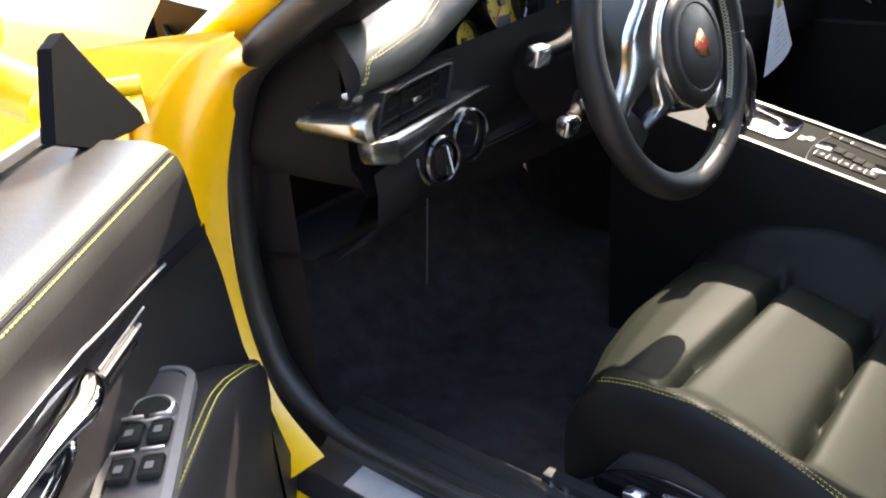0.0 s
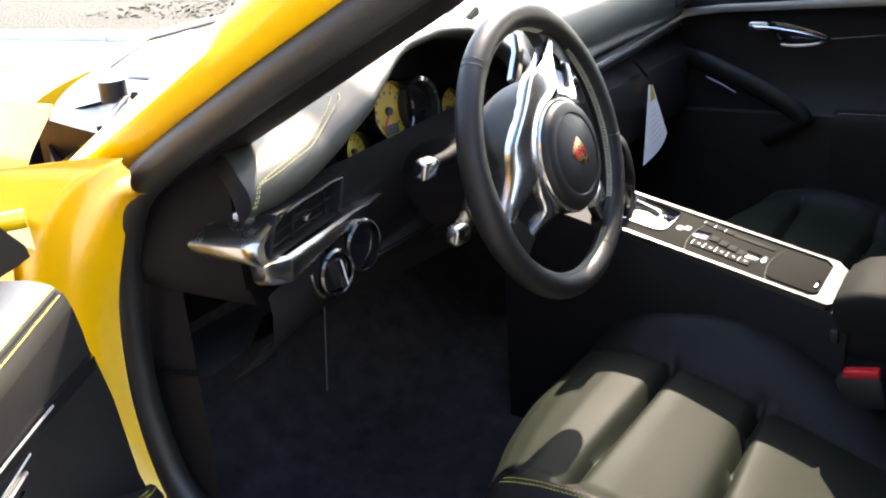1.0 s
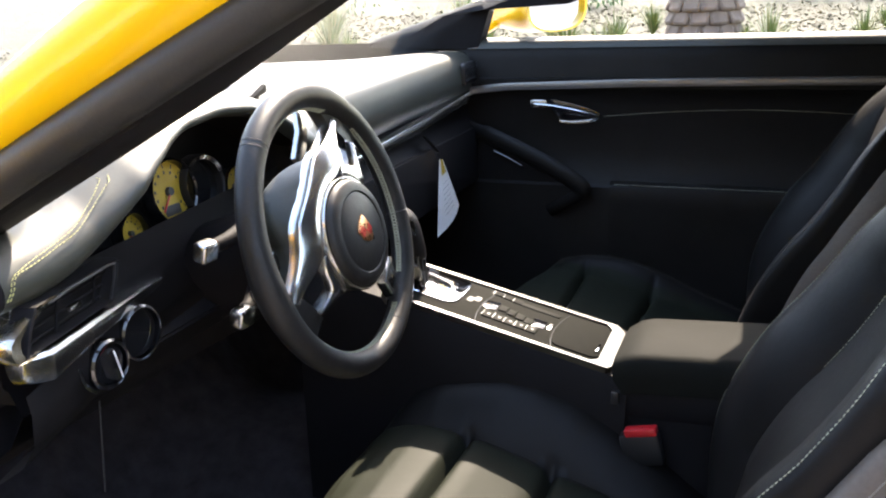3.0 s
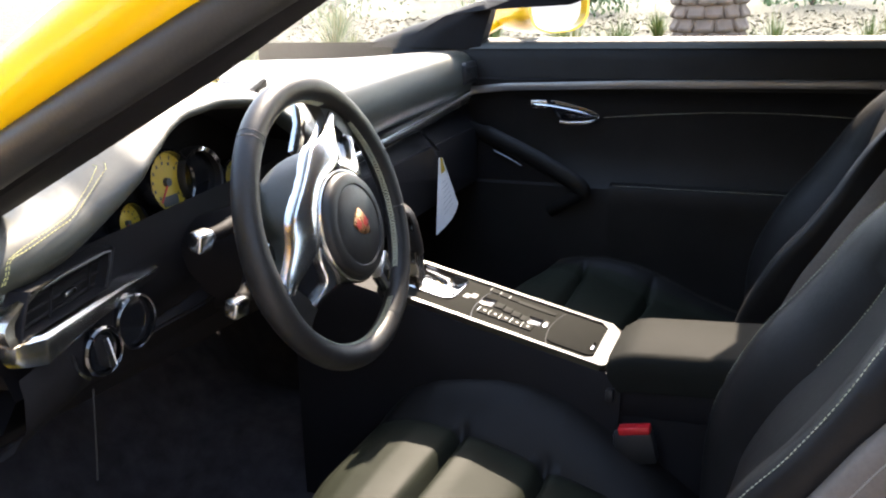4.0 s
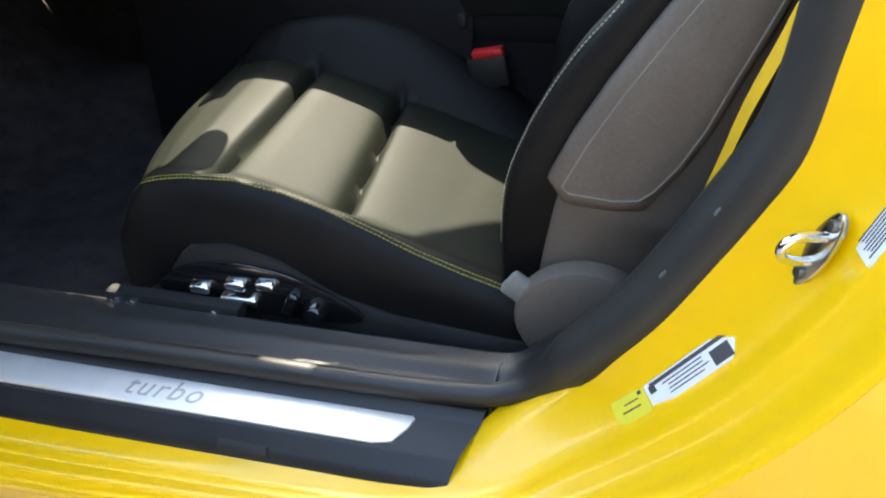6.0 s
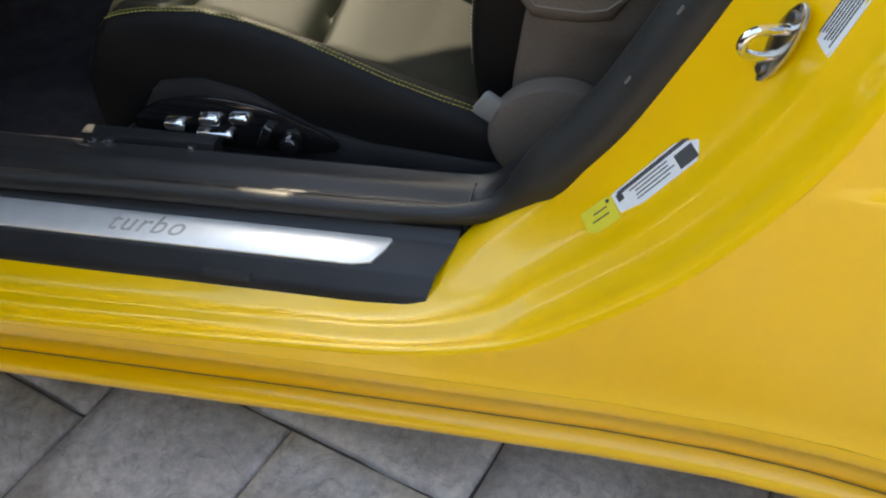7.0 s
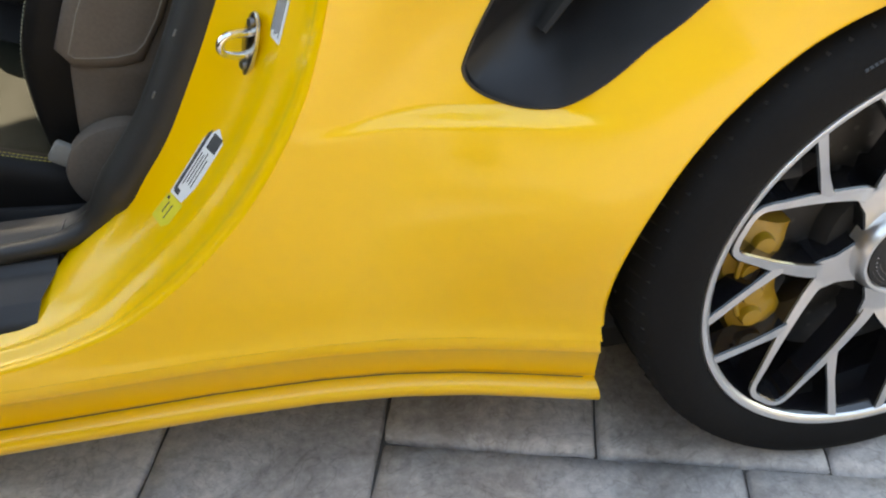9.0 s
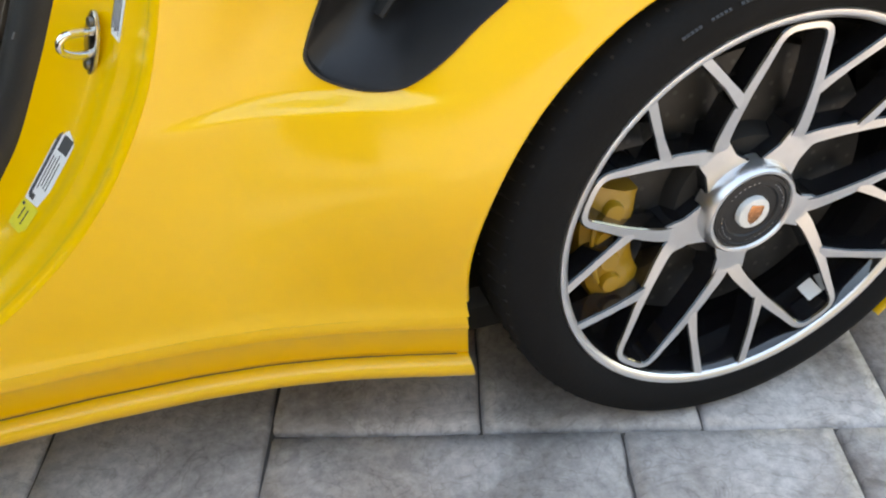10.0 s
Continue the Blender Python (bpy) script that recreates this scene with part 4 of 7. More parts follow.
for k in range(5):
    tube(bm, [(-1.86 - 0.02 * k, -0.64 + 0.04 * k, 0.872), (-2.0 - 0.04 * k, -0.50 + 0.05 * k, 0.872), (-2.1 - 0.05 * k, -0.30 + 0.06 * k, 0.878)], 0.005, 5)
pieces("scuttle_rib", bm, PLASTIC, scuttle)

# wheel house
bm = B()
rows = [[(AX + (AR + 0.02) * math.cos(a), y, AZ + (AR + 0.02) * math.sin(a)) for y in (-0.850, -0.75, -0.60)] for a in (radians(-35 + 5 * k) for k in range(46))]
grid(bm, rows)
revolve(bm, [(0.0, 0), (0.40, 0)], 40, axes((AX, -0.60, AZ), (1, 0, 0), (0, 0, 1)))
rbox(bm, (0.030, 0.25, 0.11), 0.006, pose(-0.366, -0.725, 0.185))
part("wheel_house", bm, DARK, car)

# ---- rear wheel ----
WX, WZ, WY = 0.0205, 0.3255, -0.932
wheel = new("wheel")
wheel.parent = car
wheel["label"] = "twenty-inch machined alloy wheel with a low-profile tyre"
WM = axes((WX, WY, WZ), (1, 0, 0), (0, 0, 1))     # local z points out of the car
bm = B()
prof = [(0.2615, -0.010), (0.2635, 0.000), (0.270, 0.0045), (0.285, 0.0075), (0.300, 0.0065), (0.315, 0.001), (0.321, -0.007), (0.327, -0.020), (0.3295, -0.045), (0.330, -0.150), (0.3285, -0.25), (0.318, -0.29), (0.262, -0.29)]
revolve(bm, prof, 120, WM)
part("tyre", bm, TYRE, wheel, "black low-profile tyre")
bm = B()
for k in range(90):
    a = 2 * math.pi * k / 90
    for j, (r0, z0, r1, z1) in enumerate(((0.3230, -0.0125, 0.3300, -0.05), (0.3300, -0.08, 0.3303, -0.13))):
        c0, s0, c1, s1 = math.cos(a), math.sin(a), math.cos(a + 0.03), math.sin(a + 0.03)
        tube(bm, [WM @ Vector((r0 * c0, r0 * s0, z0)), WM @ Vector((r1 * c1, r1 * s1, z1))], 0.0022, 4)
stuff(part("tread_pattern", bm, DARK, wheel))
bm = B()
for k in range(70):
    a0 = radians(60 + k * 0.9)
    if k % 7 < 5:
        tube(bm, [WM @ Vector((0.300 * math.cos(a0 + d), 0.300 * math.sin(a0 + d), 0.0062)) for d in (0, 0.006, 0.012)], 0.0022, 4)
stuff(part("sidewall_marks", bm, mat("raised_rubber", (0.022, 0.022, 0.023), 0.5), wheel))
bm = B()
revolve(bm, [(0.2630, -0.006), (0.2630, 0.0000), (0.2615, 0.0022), (0.2570, 0.0022), (0.2545, 0.0005), (0.2510, -0.003)], 120, WM, mat=0)
revolve(bm, [(0.2510, -0.003), (0.2470, -0.02), (0.240, -0.06), (0.232, -0.10), (0.232, -0.24)], 120, WM, mat=1)
part("rim", bm, [MACHINED, GLOSS], wheel, "machined rim lip over a gloss black barrel")


def polar(r, deg, z=0.0):
    return Vector((r * math.cos(radians(deg)), r * math.sin(radians(deg)), z))


def face_z(r):
    return interp(r, [(0.06, -0.034), (0.10, -0.035), (0.16, -0.021), (0.22, -0.008), (0.256, -0.001)])


def strip(bm, pts, widths):
    """A spoke arm: bright face on top, black tapering flanks below."""
    p = spline([(q.x, q.y) for q in pts], 6)
    w = [interp(i / (len(p) - 1), [(k / (len(widths) - 1), v) for k, v in enumerate(widths)]) for i in range(len(p))]
    rows, flank = [], []
    for i, q in enumerate(p):
        t = (p[min(i + 1, len(p) - 1)] - p[max(i - 1, 0)]).normalized()
        s = Vector((-t.y, t.x))
        z = face_z(q.length)
        a, b = q + s * w[i] / 2, q - s * w[i] / 2
        a2, b2 = q + s * (w[i] / 2 + 0.0018), q - s * (w[i] / 2 + 0.0018)
        rows.append([WM @ Vector((*a, z)), WM @ Vector((*b, z))])
        d = 0.034 if q.length > 0.12 else 0.045
        flank.append([WM @ Vector((*a, z)), WM @ Vector((*a2, z - 0.002)), WM @ Vector((*a2, z - d)), WM @ Vector((*b2, z - d)), WM @ Vector((*b2, z - 0.002)), WM @ Vector((*b, z))])
    grid(bm, rows, mat=0)
    grid(bm, flank, mat=1)


for k in range(5):
    c = 233 + 72 * k + 36
    bm = B()
    strip(bm, [polar(0.055, c), polar(0.080, c), polar(0.105, c)], [0.062, 0.042, 0.044])
    for sg in (-1, 1):
        strip(bm, [polar(0.093, c + sg * 2.5), polar(0.118, c + sg * 9), polar(0.165, c + sg * 19.5), polar(0.210, c + sg * 26.0), polar(0.233, c + sg * 28.4), polar(0.2415, c + sg * 30.4), polar(0.2440, c + sg * 33.0), polar(0.2440, c + sg * 36.0)], [0.021, 0.0165, 0.0125, 0.0092, 0.0076, 0.0070, 0.0068, 0.0068])
        strip(bm, [polar(0.160, c + sg * 18.8), polar(0.20, c + sg * 13.0), polar(0.254, c + sg * 7.6)], [0.0150, 0.0095, 0.0110])
    part("spoke", bm, [MACHINED, GLOSS], wheel)
HM = WM @ pose(0, 0, -0.027) @ Matrix.Diagonal((0.92, 0.92, 1, 1))
bm = B()
revolve(bm, [(0.071, -0.020), (0.0705, -0.008), (0.0688, 0.001), (0.066, 0.008), (0.063, 0.0115), (0.059, 0.011), (0.0565, 0.007)], 72, HM)
part("hub_ring", bm, MACHINED, wheel, "bright centre-lock hub ring")
bm = B()
revolve(bm, [(0.0565, 0.007), (0.055, 0.0095), (0.0510, 0.0100), (0.0500, 0.0082), (0.040, 0.0086), (0.038, 0.006), (0.0, 0.006)], 60, HM)
part("hub_cap", bm, PLASTIC, wheel, "black centre-lock cap with tiny markings")
bm = B()
for k in range(40):
    if k % 10 < 7:
        a = radians(k * 9)
        for rr in (0.0455,):
            rbox(bm, (0.0032, 0.0012, 0.0006), 0, HM @ pose(rr * math.cos(a), rr * math.sin(a), 0.0097, 0, 0, k * 9 + 90))
stuff(part("cap_marks", bm, ALU, wheel))
bm = B()
revolve(bm, [(0.0, 0.0145), (0.022, 0.0135), (0.0235, 0.0115), (0.0235, 0.006)], 40, HM)
part("badge_disc", bm, WHITE, wheel, "white enamel badge disc")
bm = B()
prism(bm, [(-0.010, 0.013), (0.010, 0.013), (0.011, 0.0), (0.007, -0.010), (0, -0.016), (-0.007, -0.010), (-0.011, 0.0)], 0.0012, HM @ pose(0, 0, 0.0140, 0, 0, -12), 0.0004)
part("badge", bm, CREST, wheel, "small copper-coloured shield badge")
bm = B()
revolve(bm, [(0.09, -0.075), (0.192, -0.075), (0.194, -0.078), (0.194, -0.104), (0.09, -0.104)], 72, WM)
for ring in range(4):
    for k in range(30):
        a = radians(k * 12 + ring * 5)
        r = 0.125 + 0.018 * ring
        revolve(bm, [(0.0, -0.0745), (0.0034, -0.0745)], 6, WM @ pose(r * math.cos(a), r * math.sin(a), 0), mat=1)
part("brake_disc", bm, [DISC, INK], wheel, "dark drilled brake disc")
bm = B()
revolve(bm, [(0.0, -0.055), (0.085, -0.055), (0.095, -0.075), (0.095, -0.10)], 40, WM)
part("disc_bell", bm, DARK, wheel)
bm = B()
ang = [(164, 0.0), (172, 0.006), (180, 0.003), (190, 0.008), (200, 0.003), (208, 0.006), (214, 0.0)]
rows = []
for d in range(162, 217, 3):
    h = interp(d, ang)
    rows.append([WM @ polar(r, d, z) for r, z in ((0.150, -0.075), (0.150, -0.052 + h), (0.158, -0.046 + h), (0.176, -0.040 + h), (0.200, -0.042 + h), (0.216, -0.052 + h), (0.219, -0.075), (0.219, -0.15), (0.150, -0.15))])
vs = grid(bm, rows, loop_v=True)
bm.faces.new(vs[0][::-1]), bm.faces.new(vs[-1])
caliper = part("caliper", bm, CALIPER, wheel, "yellow brake caliper")
bm = B()
for d, r in ((170, 0.185), (181, 0.19), (192, 0.185), (203, 0.19)):
    revolve(bm, [(0, 0.008), (0.012, 0.008), (0.014, 0.003), (0.014, -0.01)], 14, WM @ Matrix.Translation(polar(r, d, -0.037)))
tube(bm, [WM @ polar(0.205, d, -0.034) for d in (175, 180, 185, 190, 196, 200)], 0.0035, 6)
pieces("piston", bm, CALIPER, wheel)
bm = B()
for k in range(9):
    rbox(bm, (0.012, 0.035, 0.02), 0.004, WM @ Matrix.Translation(polar(0.205, 25 + k * 14, -0.12)) @ pose(0, 0, 0, 0, 0, 25 + k * 14))
revolve(bm, [(0.12, -0.14), (0.226, -0.14)], 40, WM)
tube(bm, [WM @ polar(0.22, 110, -0.10), WM @ polar(0.17, 78, -0.105), WM @ polar(0.12, 60, -0.115)], [0.02, 0.024, 0.02], 10)
part("wheel_carrier", bm, DARK, wheel)
bm = B()
prism(bm, rrect(0.024, 0.022, 0.002), 0.001, WM @ Matrix.Translation(polar(0.222, 309, -0.03)) @ pose(0, 0, 0, 0, -60, 309))
part("balance_weight", bm, PAPER, wheel)

# ---- things on the jamb ----
p, nn, tt, ww = on_jamb(-0.6768, 0.5766)
striker = thing("door_striker", "chromed steel door striker loop on an oval base plate", "door striker")
up = Vector((0.045, 0.0, 0.085)).normalized()
out = Vector((-0.86, -0.46, 0.22)).normalized()
up = (up - out * up.dot(out)).normalized()
acr = up.cross(out).normalized()
SB = Matrix(((acr.x, up.x, out.x, p.x + nn.x * 0.002), (acr.y, up.y, out.y, p.y + nn.y * 0.002), (acr.z, up.z, out.z, p.z + nn.z * 0.002), (0, 0, 0, 1)))
bm = B()
prism(bm, [(0.0125 * math.cos(a), 0.036 * math.sin(a)) for a in (2 * math.pi * k / 28 for k in range(28))], 0.004, SB, 0.0015)
part("base_plate", bm, STRIKE, striker)
bm = B()
tube(bm, spline([SB @ Vector(q) for q in ((0, -0.012, 0.002), (0, -0.012, 0.017), (0, -0.007, 0.031), (0, 0.003, 0.035), (0, 0.011, 0.029), (0, 0.013, 0.014), (0, 0.013, 0.002))], 5), 0.0042, 10)
part("loop", bm, CHROME, striker)
bm = B()
for s in (-0.024, 0.024):
    revolve(bm, [(0, 0.0075), (0.004, 0.0075), (0.0052, 0.006), (0.0052, 0.003)], 12, SB @ pose(0, s, 0))
pieces("screw", bm, STEEL, striker)


def label_plate(name, label, mid, half_w, half_h, base, bars, dark=()):
    """A printed sticker on the jamb."""
    p, nn, tt, ww = on_jamb(*mid)
    m = axes(p + nn * 0.0012, tt, -ww if ww.y > 0 else ww)
    if m.to_3x3() @ Vector((0, 0, 1)) @ Vector(nn) < 0:
        m = m @ pose(0, 0, 0, 180, 0, 0)
    t = thing(name, label, "sticker")
    bm = B()
    prism(bm, rrect(2 * half_w, 2 * half_h, 0.002), 0.0005, m)
    part("sheet", bm, base, t)
    bm = B()
    for x, y, w, h in bars:
        prism(bm, [(x - w / 2, y - h / 2), (x + w / 2, y - h / 2), (x + w / 2, y + h / 2), (x - w / 2, y + h / 2)], 0.0003, m @ pose(0, 0, 0.0005))
    stuff(part("print", bm, INK, t))
    return t, m


bars = [(-0.004, 0.0085, 0.086, 0.0035)] + [(-0.012 + 0.002 * (k % 3), 0.004 - 0.0034 * k, 0.045 - 0.006 * (k % 2), 0.0011) for k in range(4)] + [(0.028, -0.003, 0.020, 0.013)] + [(-0.046, 0.005, 0.007, 0.007)]
label_plate("tyre_label", "white tyre information sticker with dark print on the yellow jamb", (-0.7501, 0.4484), 0.0535, 0.0118, PAPER, bars)
label_plate("lime_label", "small faded lime green sticker on the yellow jamb", (-0.7927, 0.3919), 0.019, 0.012, GREEN, [(0.002, 0.004, 0.016, 0.0012), (0, -0.002, 0.02, 0.0012), (0.013, 0.008, 0.004, 0.003)])
t, m = label_plate("safety_label", "white safety notice sticker with rows of dark print", (-0.646, 0.6155), 0.030, 0.014, PAPER, [(0, 0.010 - 0.003 * k, 0.05 - 0.004 * (k % 3), 0.0013) for k in range(7)])

# ---- cabin floor and linings ----
cabin = tagged(new("cabin_floor"), "black carpeted cabin floor and footwells", "floor", kind="structure")
bm = B()
grid(bm, [[(x, y, 0.215 + (0.25 * ease(-1.85, -2.15, x) if x < -1.85 else 0) + 0.09 * math.exp(-((y - 0.03) / 0.16) ** 4)) for y in [-0.66 + 0.06 * j for j in range(24)]] for x in [-2.15 + 0.07 * i for i in range(24)]])
part("carpet", bm, CARPET, cabin)
bm = B()
grid(bm, [[(-0.56 + 0.02 * math.sin(y * 3), y, z) for y in (-0.66, -0.4, 0, 0.4, 0.74)] for z in (0.2, 0.5, 0.8, 0.95)])
grid(bm, [[(x, -0.655 - 0.0 * z, z) for z in (0.2, 0.5, 0.75, 0.98)] for x in (-0.66, -0.56, -0.3, 0.1)])
part("rear_lining", bm, TRIM, cabin)
bm = B()
grid(bm, [[(-2.12 + 0.05 * abs(y), y, z) for y in (-0.72, -0.3, 0.1, 0.5, 0.8)] for z in (0.2, 0.5, 0.86)])
grid(bm, [[(x, -0.70 + 0.02 * z, z) for z in (0.25, 0.4, 0.6, 0.78)] for x in (-2.15, -1.95, -1.79, -1.70)])
grid(bm, [[(x, 0.725, z) for z in (0.20, 0.45, 0.70, 0.94)] for x in (-2.20, -1.95, -1.74)])
part("front_lining", bm, TRIM, cabin)

# ---- seats ----
def seat_z(x, v):
    """Height of the cushion; v runs from -1 at the door side to 1 at the tunnel side."""
    mid = interp(x, [(-1.432, 0.352), (-1.428, 0.385), (-1.418, 0.412), (-1.40, 0.432), (-1.375, 0.445), (-1.345, 0.450), (-1.30, 0.446), (-1.25, 0.434), (-1.165, 0.408), (-1.10, 0.388), (-1.03, 0.366), (-0.95, 0.344), (-0.86, 0.330)])
    roll = 0.0
    g1, g2 = -1.290 + 0.004 * v, -1.154 - 0.012 * v
    for a, b in ((-1.48, g1), (g1, g2), (g2, -0.94)):
        if a <= x <= b:
            u = (x - a) / (b - a)
            roll = 0.007 * (1 - abs(2 * u - 1) ** 5)
            d = min(x - a if a > -1.4 else 1, b - x)
            roll -= 0.018 * math.exp(-abs(d / 0.0060) ** 1.5)
    outer = interp(x, [(-1.432, 0.40), (-1.41, 0.437), (-1.38, 0.4565), (-1.355, 0.462), (-1.305, 0.469), (-1.244, 0.4718), (-1.19, 0.4620), (-1.147, 0.4485), (-1.097, 0.427), (-1.04, 0.401), (-0.984, 0.3805), (-0.9425, 0.3675), (-0.86, 0.35)])
    inner = interp(x, [(-1.432, 0.40), (-1.415, 0.440), (-1.400, 0.459), (-1.3865, 0.4735), (-1.347, 0.494), (-1.30, 0.504), (-1.25, 0.5078), (-1.20, 0.5035), (-1.143, 0.4875), (-1.085, 0.458), (-1.02, 0.4150), (-0.956, 0.3665), (-0.86, 0.34)])
    c = mid + roll
    if v < -0.70:
        return lerp(c, outer, ease(-0.70, -1.0, v))
    if v > 0.66:
        t = (v - 0.66) / 0.34
        groove = -0.010 * math.exp(-(t / 0.07) ** 2)
        return lerp(lerp(c, mid, ease(0, 0.2, t)), inner, math.sin(min(1, t * 1.02) * math.pi / 2)) + groove
    return c


def seat_cut(x, v):
    """The front edge bows back towards the sides."""
    bow = 0.034 * ease(0.25, 1.0, -v - 0.1) ** 1.3 + 0.012 * ease(0.6, 1.0, v) - 0.022 * ease(-0.7, 0.1, v)
    return x + bow * (1 - ease(-1.435, -1.30, x))


def make_seat(name, label, yc, side):
    """side is +1 where the tunnel lies at larger y."""
    t = thing(name, label, "car seat", "front seats")
    half = 0.218
    Y = lambda v: yc + side * v * half
    bm = B()
    xs = [-1.432 + 0.0046 * k for k in range(125)]
    vs_ = [-1 + k / 34 for k in range(69)]
    rows = [[(seat_cut(x, v), Y(v), seat_z(x, v)) for v in vs_] for x in xs]
    gv = grid(bm, rows)
    for f in bm.faces:
        c = f.calc_center_median()
        v = (c.y - yc) / half * side
        f.material_index = 1 if -0.86 < v < 0.66 else 0
    front = [[Vector(p) + Vector((dx, 0, dz)) for p in rows[0]] for dx, dz in ((0, 0), (-0.001, -0.02), (0.010, -0.07), (0.03, -0.13))]
    grid(bm, front)
    part("cushion", bm, [LEATHER, LEATHER_SEAT], t, "black leather cushion with three padded rolls", sharp=70)
    # flanks
    for sgn, nm in ((-1, "outer_bolster"), (1, "inner_bolster")):
        bm = B()
        rws = []
        for x in xs:
            top = Vector((seat_cut(x, sgn), Y(sgn), seat_z(x, sgn)))
            low = interp(x, [(-1.425, 0.30), (-1.36, 0.315), (-1.32, 0.352), (-1.28, 0.376), (-1.25, 0.395), (-1.20, 0.380), (-1.13, 0.343), (-1.064, 0.324), (-0.943, 0.312), (-0.86, 0.31)]) if sgn < 0 else 0.30
            o = side * sgn
            rws.append([top, top + Vector((0, o * 0.004, -0.004)), top + Vector((0, o * 0.012, -0.012)), Vector((top.x, top.y + o * 0.018, lerp(top.z, low, 0.5))), Vector((top.x, top.y + o * 0.017, low))])
        grid(bm, rws)
        part(nm, bm, LEATHER, t, "", 60)
    bm = B()
    for sgn, off in ((-1, 0.0), (-1, 0.009), (1, 0.0)):
        pts = [(seat_cut(x, sgn), Y(sgn) - side * sgn * (off - 0.003), seat_z(x, sgn * (1 - off / half)) + 0.0004) for x in xs if -1.385 < x < -0.93]
        dashes(bm, pts, lift=(0, 0, 0.0006))
    stuff(part("stitching", bm, STITCH if side > 0 else THREAD, t, "yellow double stitching" if side > 0 else "dark double stitching"))
    # plastic base with its controls
    bm = B()
    rws = []
    yo = Y(-1) - side * 0.020
    for k in range(40):
        x = lerp(-1.40, -0.87, k / 39)
        topz = interp(x, [(-1.40, 0.30), (-1.35, 0.335), (-1.31, 0.392), (-1.255, 0.400), (-1.20, 0.386), (-1.13, 0.345), (-1.064, 0.327), (-0.943, 0.315), (-0.87, 0.312)])
        rws.append([(x, yo + side * 0.012, topz), (x, yo - side * 0.002, topz - 0.003), (x, yo - side * 0.006, topz - 0.012), (x, yo - side * 0.008, 0.28), (x, yo, 0.235)])
    grid(bm, rws)
    base = part("seat_base", bm, PLASTIC, t, "black plastic seat base")
    if side > 0:
        bm = B()
        prism(bm, [tuple(q) for q in spline([(-0.125, -0.012), (-0.09, 0.018), (-0.03, 0.032), (0.04, 0.024), (0.10, 0.0), (0.128, -0.022), (0.10, -0.034), (0.0, -0.036), (-0.09, -0.03)], 5, True)], 0.004, axes((-1.226, yo - 0.0075, 0.348), (1, 0, 0), (0, 0, 1)), 0.002)
        part("control_panel", bm, GLOSS, base, "gloss black oval control panel")
        for (x, z, w, h, dpt, mtl) in ((-1.292, 0.345, 0.026, 0.013, 0.016, CHROME), (-1.246, 0.356, 0.026, 0.012, 0.016, CHROME), (-1.209, 0.360, 0.024, 0.012, 0.016, CHROME), (-1.245, 0.334, 0.046, 0.013, 0.014, CHROME)):
            bm = B()
            rbox(bm, (w, dpt, h), 0.0045, pose(x, yo - 0.016, z, 12, 0, 0), seg=3)
            part("seat_switch", bm, mtl, base, "chromed seat adjustment switch")
        bm = B()
        rbox(bm, (0.014, 0.020, 0.034), 0.005, pose(-1.181, yo - 0.016, 0.340, 0, 28, 0), seg=3)
        part("lever", bm, GLOSS, base)
        bm = B()
        revolve(bm, [(0, 0.018), (0.010, 0.018), (0.013, 0.014), (0.0145, 0.0)], 20, axes((-1.153, yo - 0.010, 0.331), (1, 0, 0), (0, 0, 1)))
        part("knob", bm, GLOSS, base)
    # backrest: sections up the lean
    bm = B()
    axis = [(-0.945, 0.34), (-0.950, 0.42), (-0.945, 0.50), (-0.922, 0.57), (-0.885, 0.640), (-0.846, 0.692), (-0.814, 0.740), (-0.788, 0.784), (-0.757, 0.828), (-0.722, 0.870), (-0.690, 0.925), (-0.680, 0.970)]
    ax = spline(axis, 4)
    rws, edge_o, edge_i, mid_lines = [], [], [], []
    for i, q in enumerate(ax):
        h = i / (len(ax) - 1)
        tq = (ax[min(i + 1, len(ax) - 1)] - ax[max(i - 1, 0)]).normalized()
        nx, nz = tq.y, -tq.x            # rearward
        w = interp(h, [(0, 0.200), (0.2, 0.225), (0.45, 0.225), (0.6, 0.215), (0.75, 0.185), (0.85, 0.15), (0.95, 0.12), (1, 0.06)])
        bol = interp(h, [(0, 0.02), (0.15, 0.05), (0.4, 0.062), (0.62, 0.05), (0.78, 0.015), (0.9, 0.0), (1, 0)])
        th = interp(h, [(0, 0.13), (0.3, 0.135), (0.7, 0.11), (0.9, 0.08), (1, 0.03)])
        row = []
        for v, d in ((-1.0, 0.35), (-1.0, 0.12), (-0.97, 0.03), (-0.90, 0.0), (-0.80, 0.05), (-0.62, 0.55), (-0.56, 1.0), (-0.50, 0.93), (-0.25, 0.86), (0, 0.84), (0.25, 0.86), (0.50, 0.93), (0.56, 1.0), (0.62, 0.55), (0.80, 0.05), (0.90, 0.0), (0.97, 0.03), (1.0, 0.12), (1.0, 0.35)):
            off = d * bol
            row.append(Vector((q.x + nx * off, yc + side * v * w, q.y + nz * off)))
        for v in (1.0, 0.96, 0.7, 0.0, -0.7, -0.96, -1.0):
            off = bol * 0.35 + th * (0.55 if abs(v) == 1.0 else 0.9 if abs(v) > 0.9 else 1.0)
            row.append(Vector((q.x + nx * off, yc + side * v * w, q.y + nz * off)))
        rws.append(row)
        edge_o.append(row[2].copy()), edge_i.append(row[16].copy()), mid_lines.append((row[6].copy(), row[12].copy()))
    gv = grid(bm, rws, loop_v=True)
    bm.faces.new(gv[-1]), bm.faces.new(gv[0][::-1])
    for f in bm.faces:
        f.material_index = 0
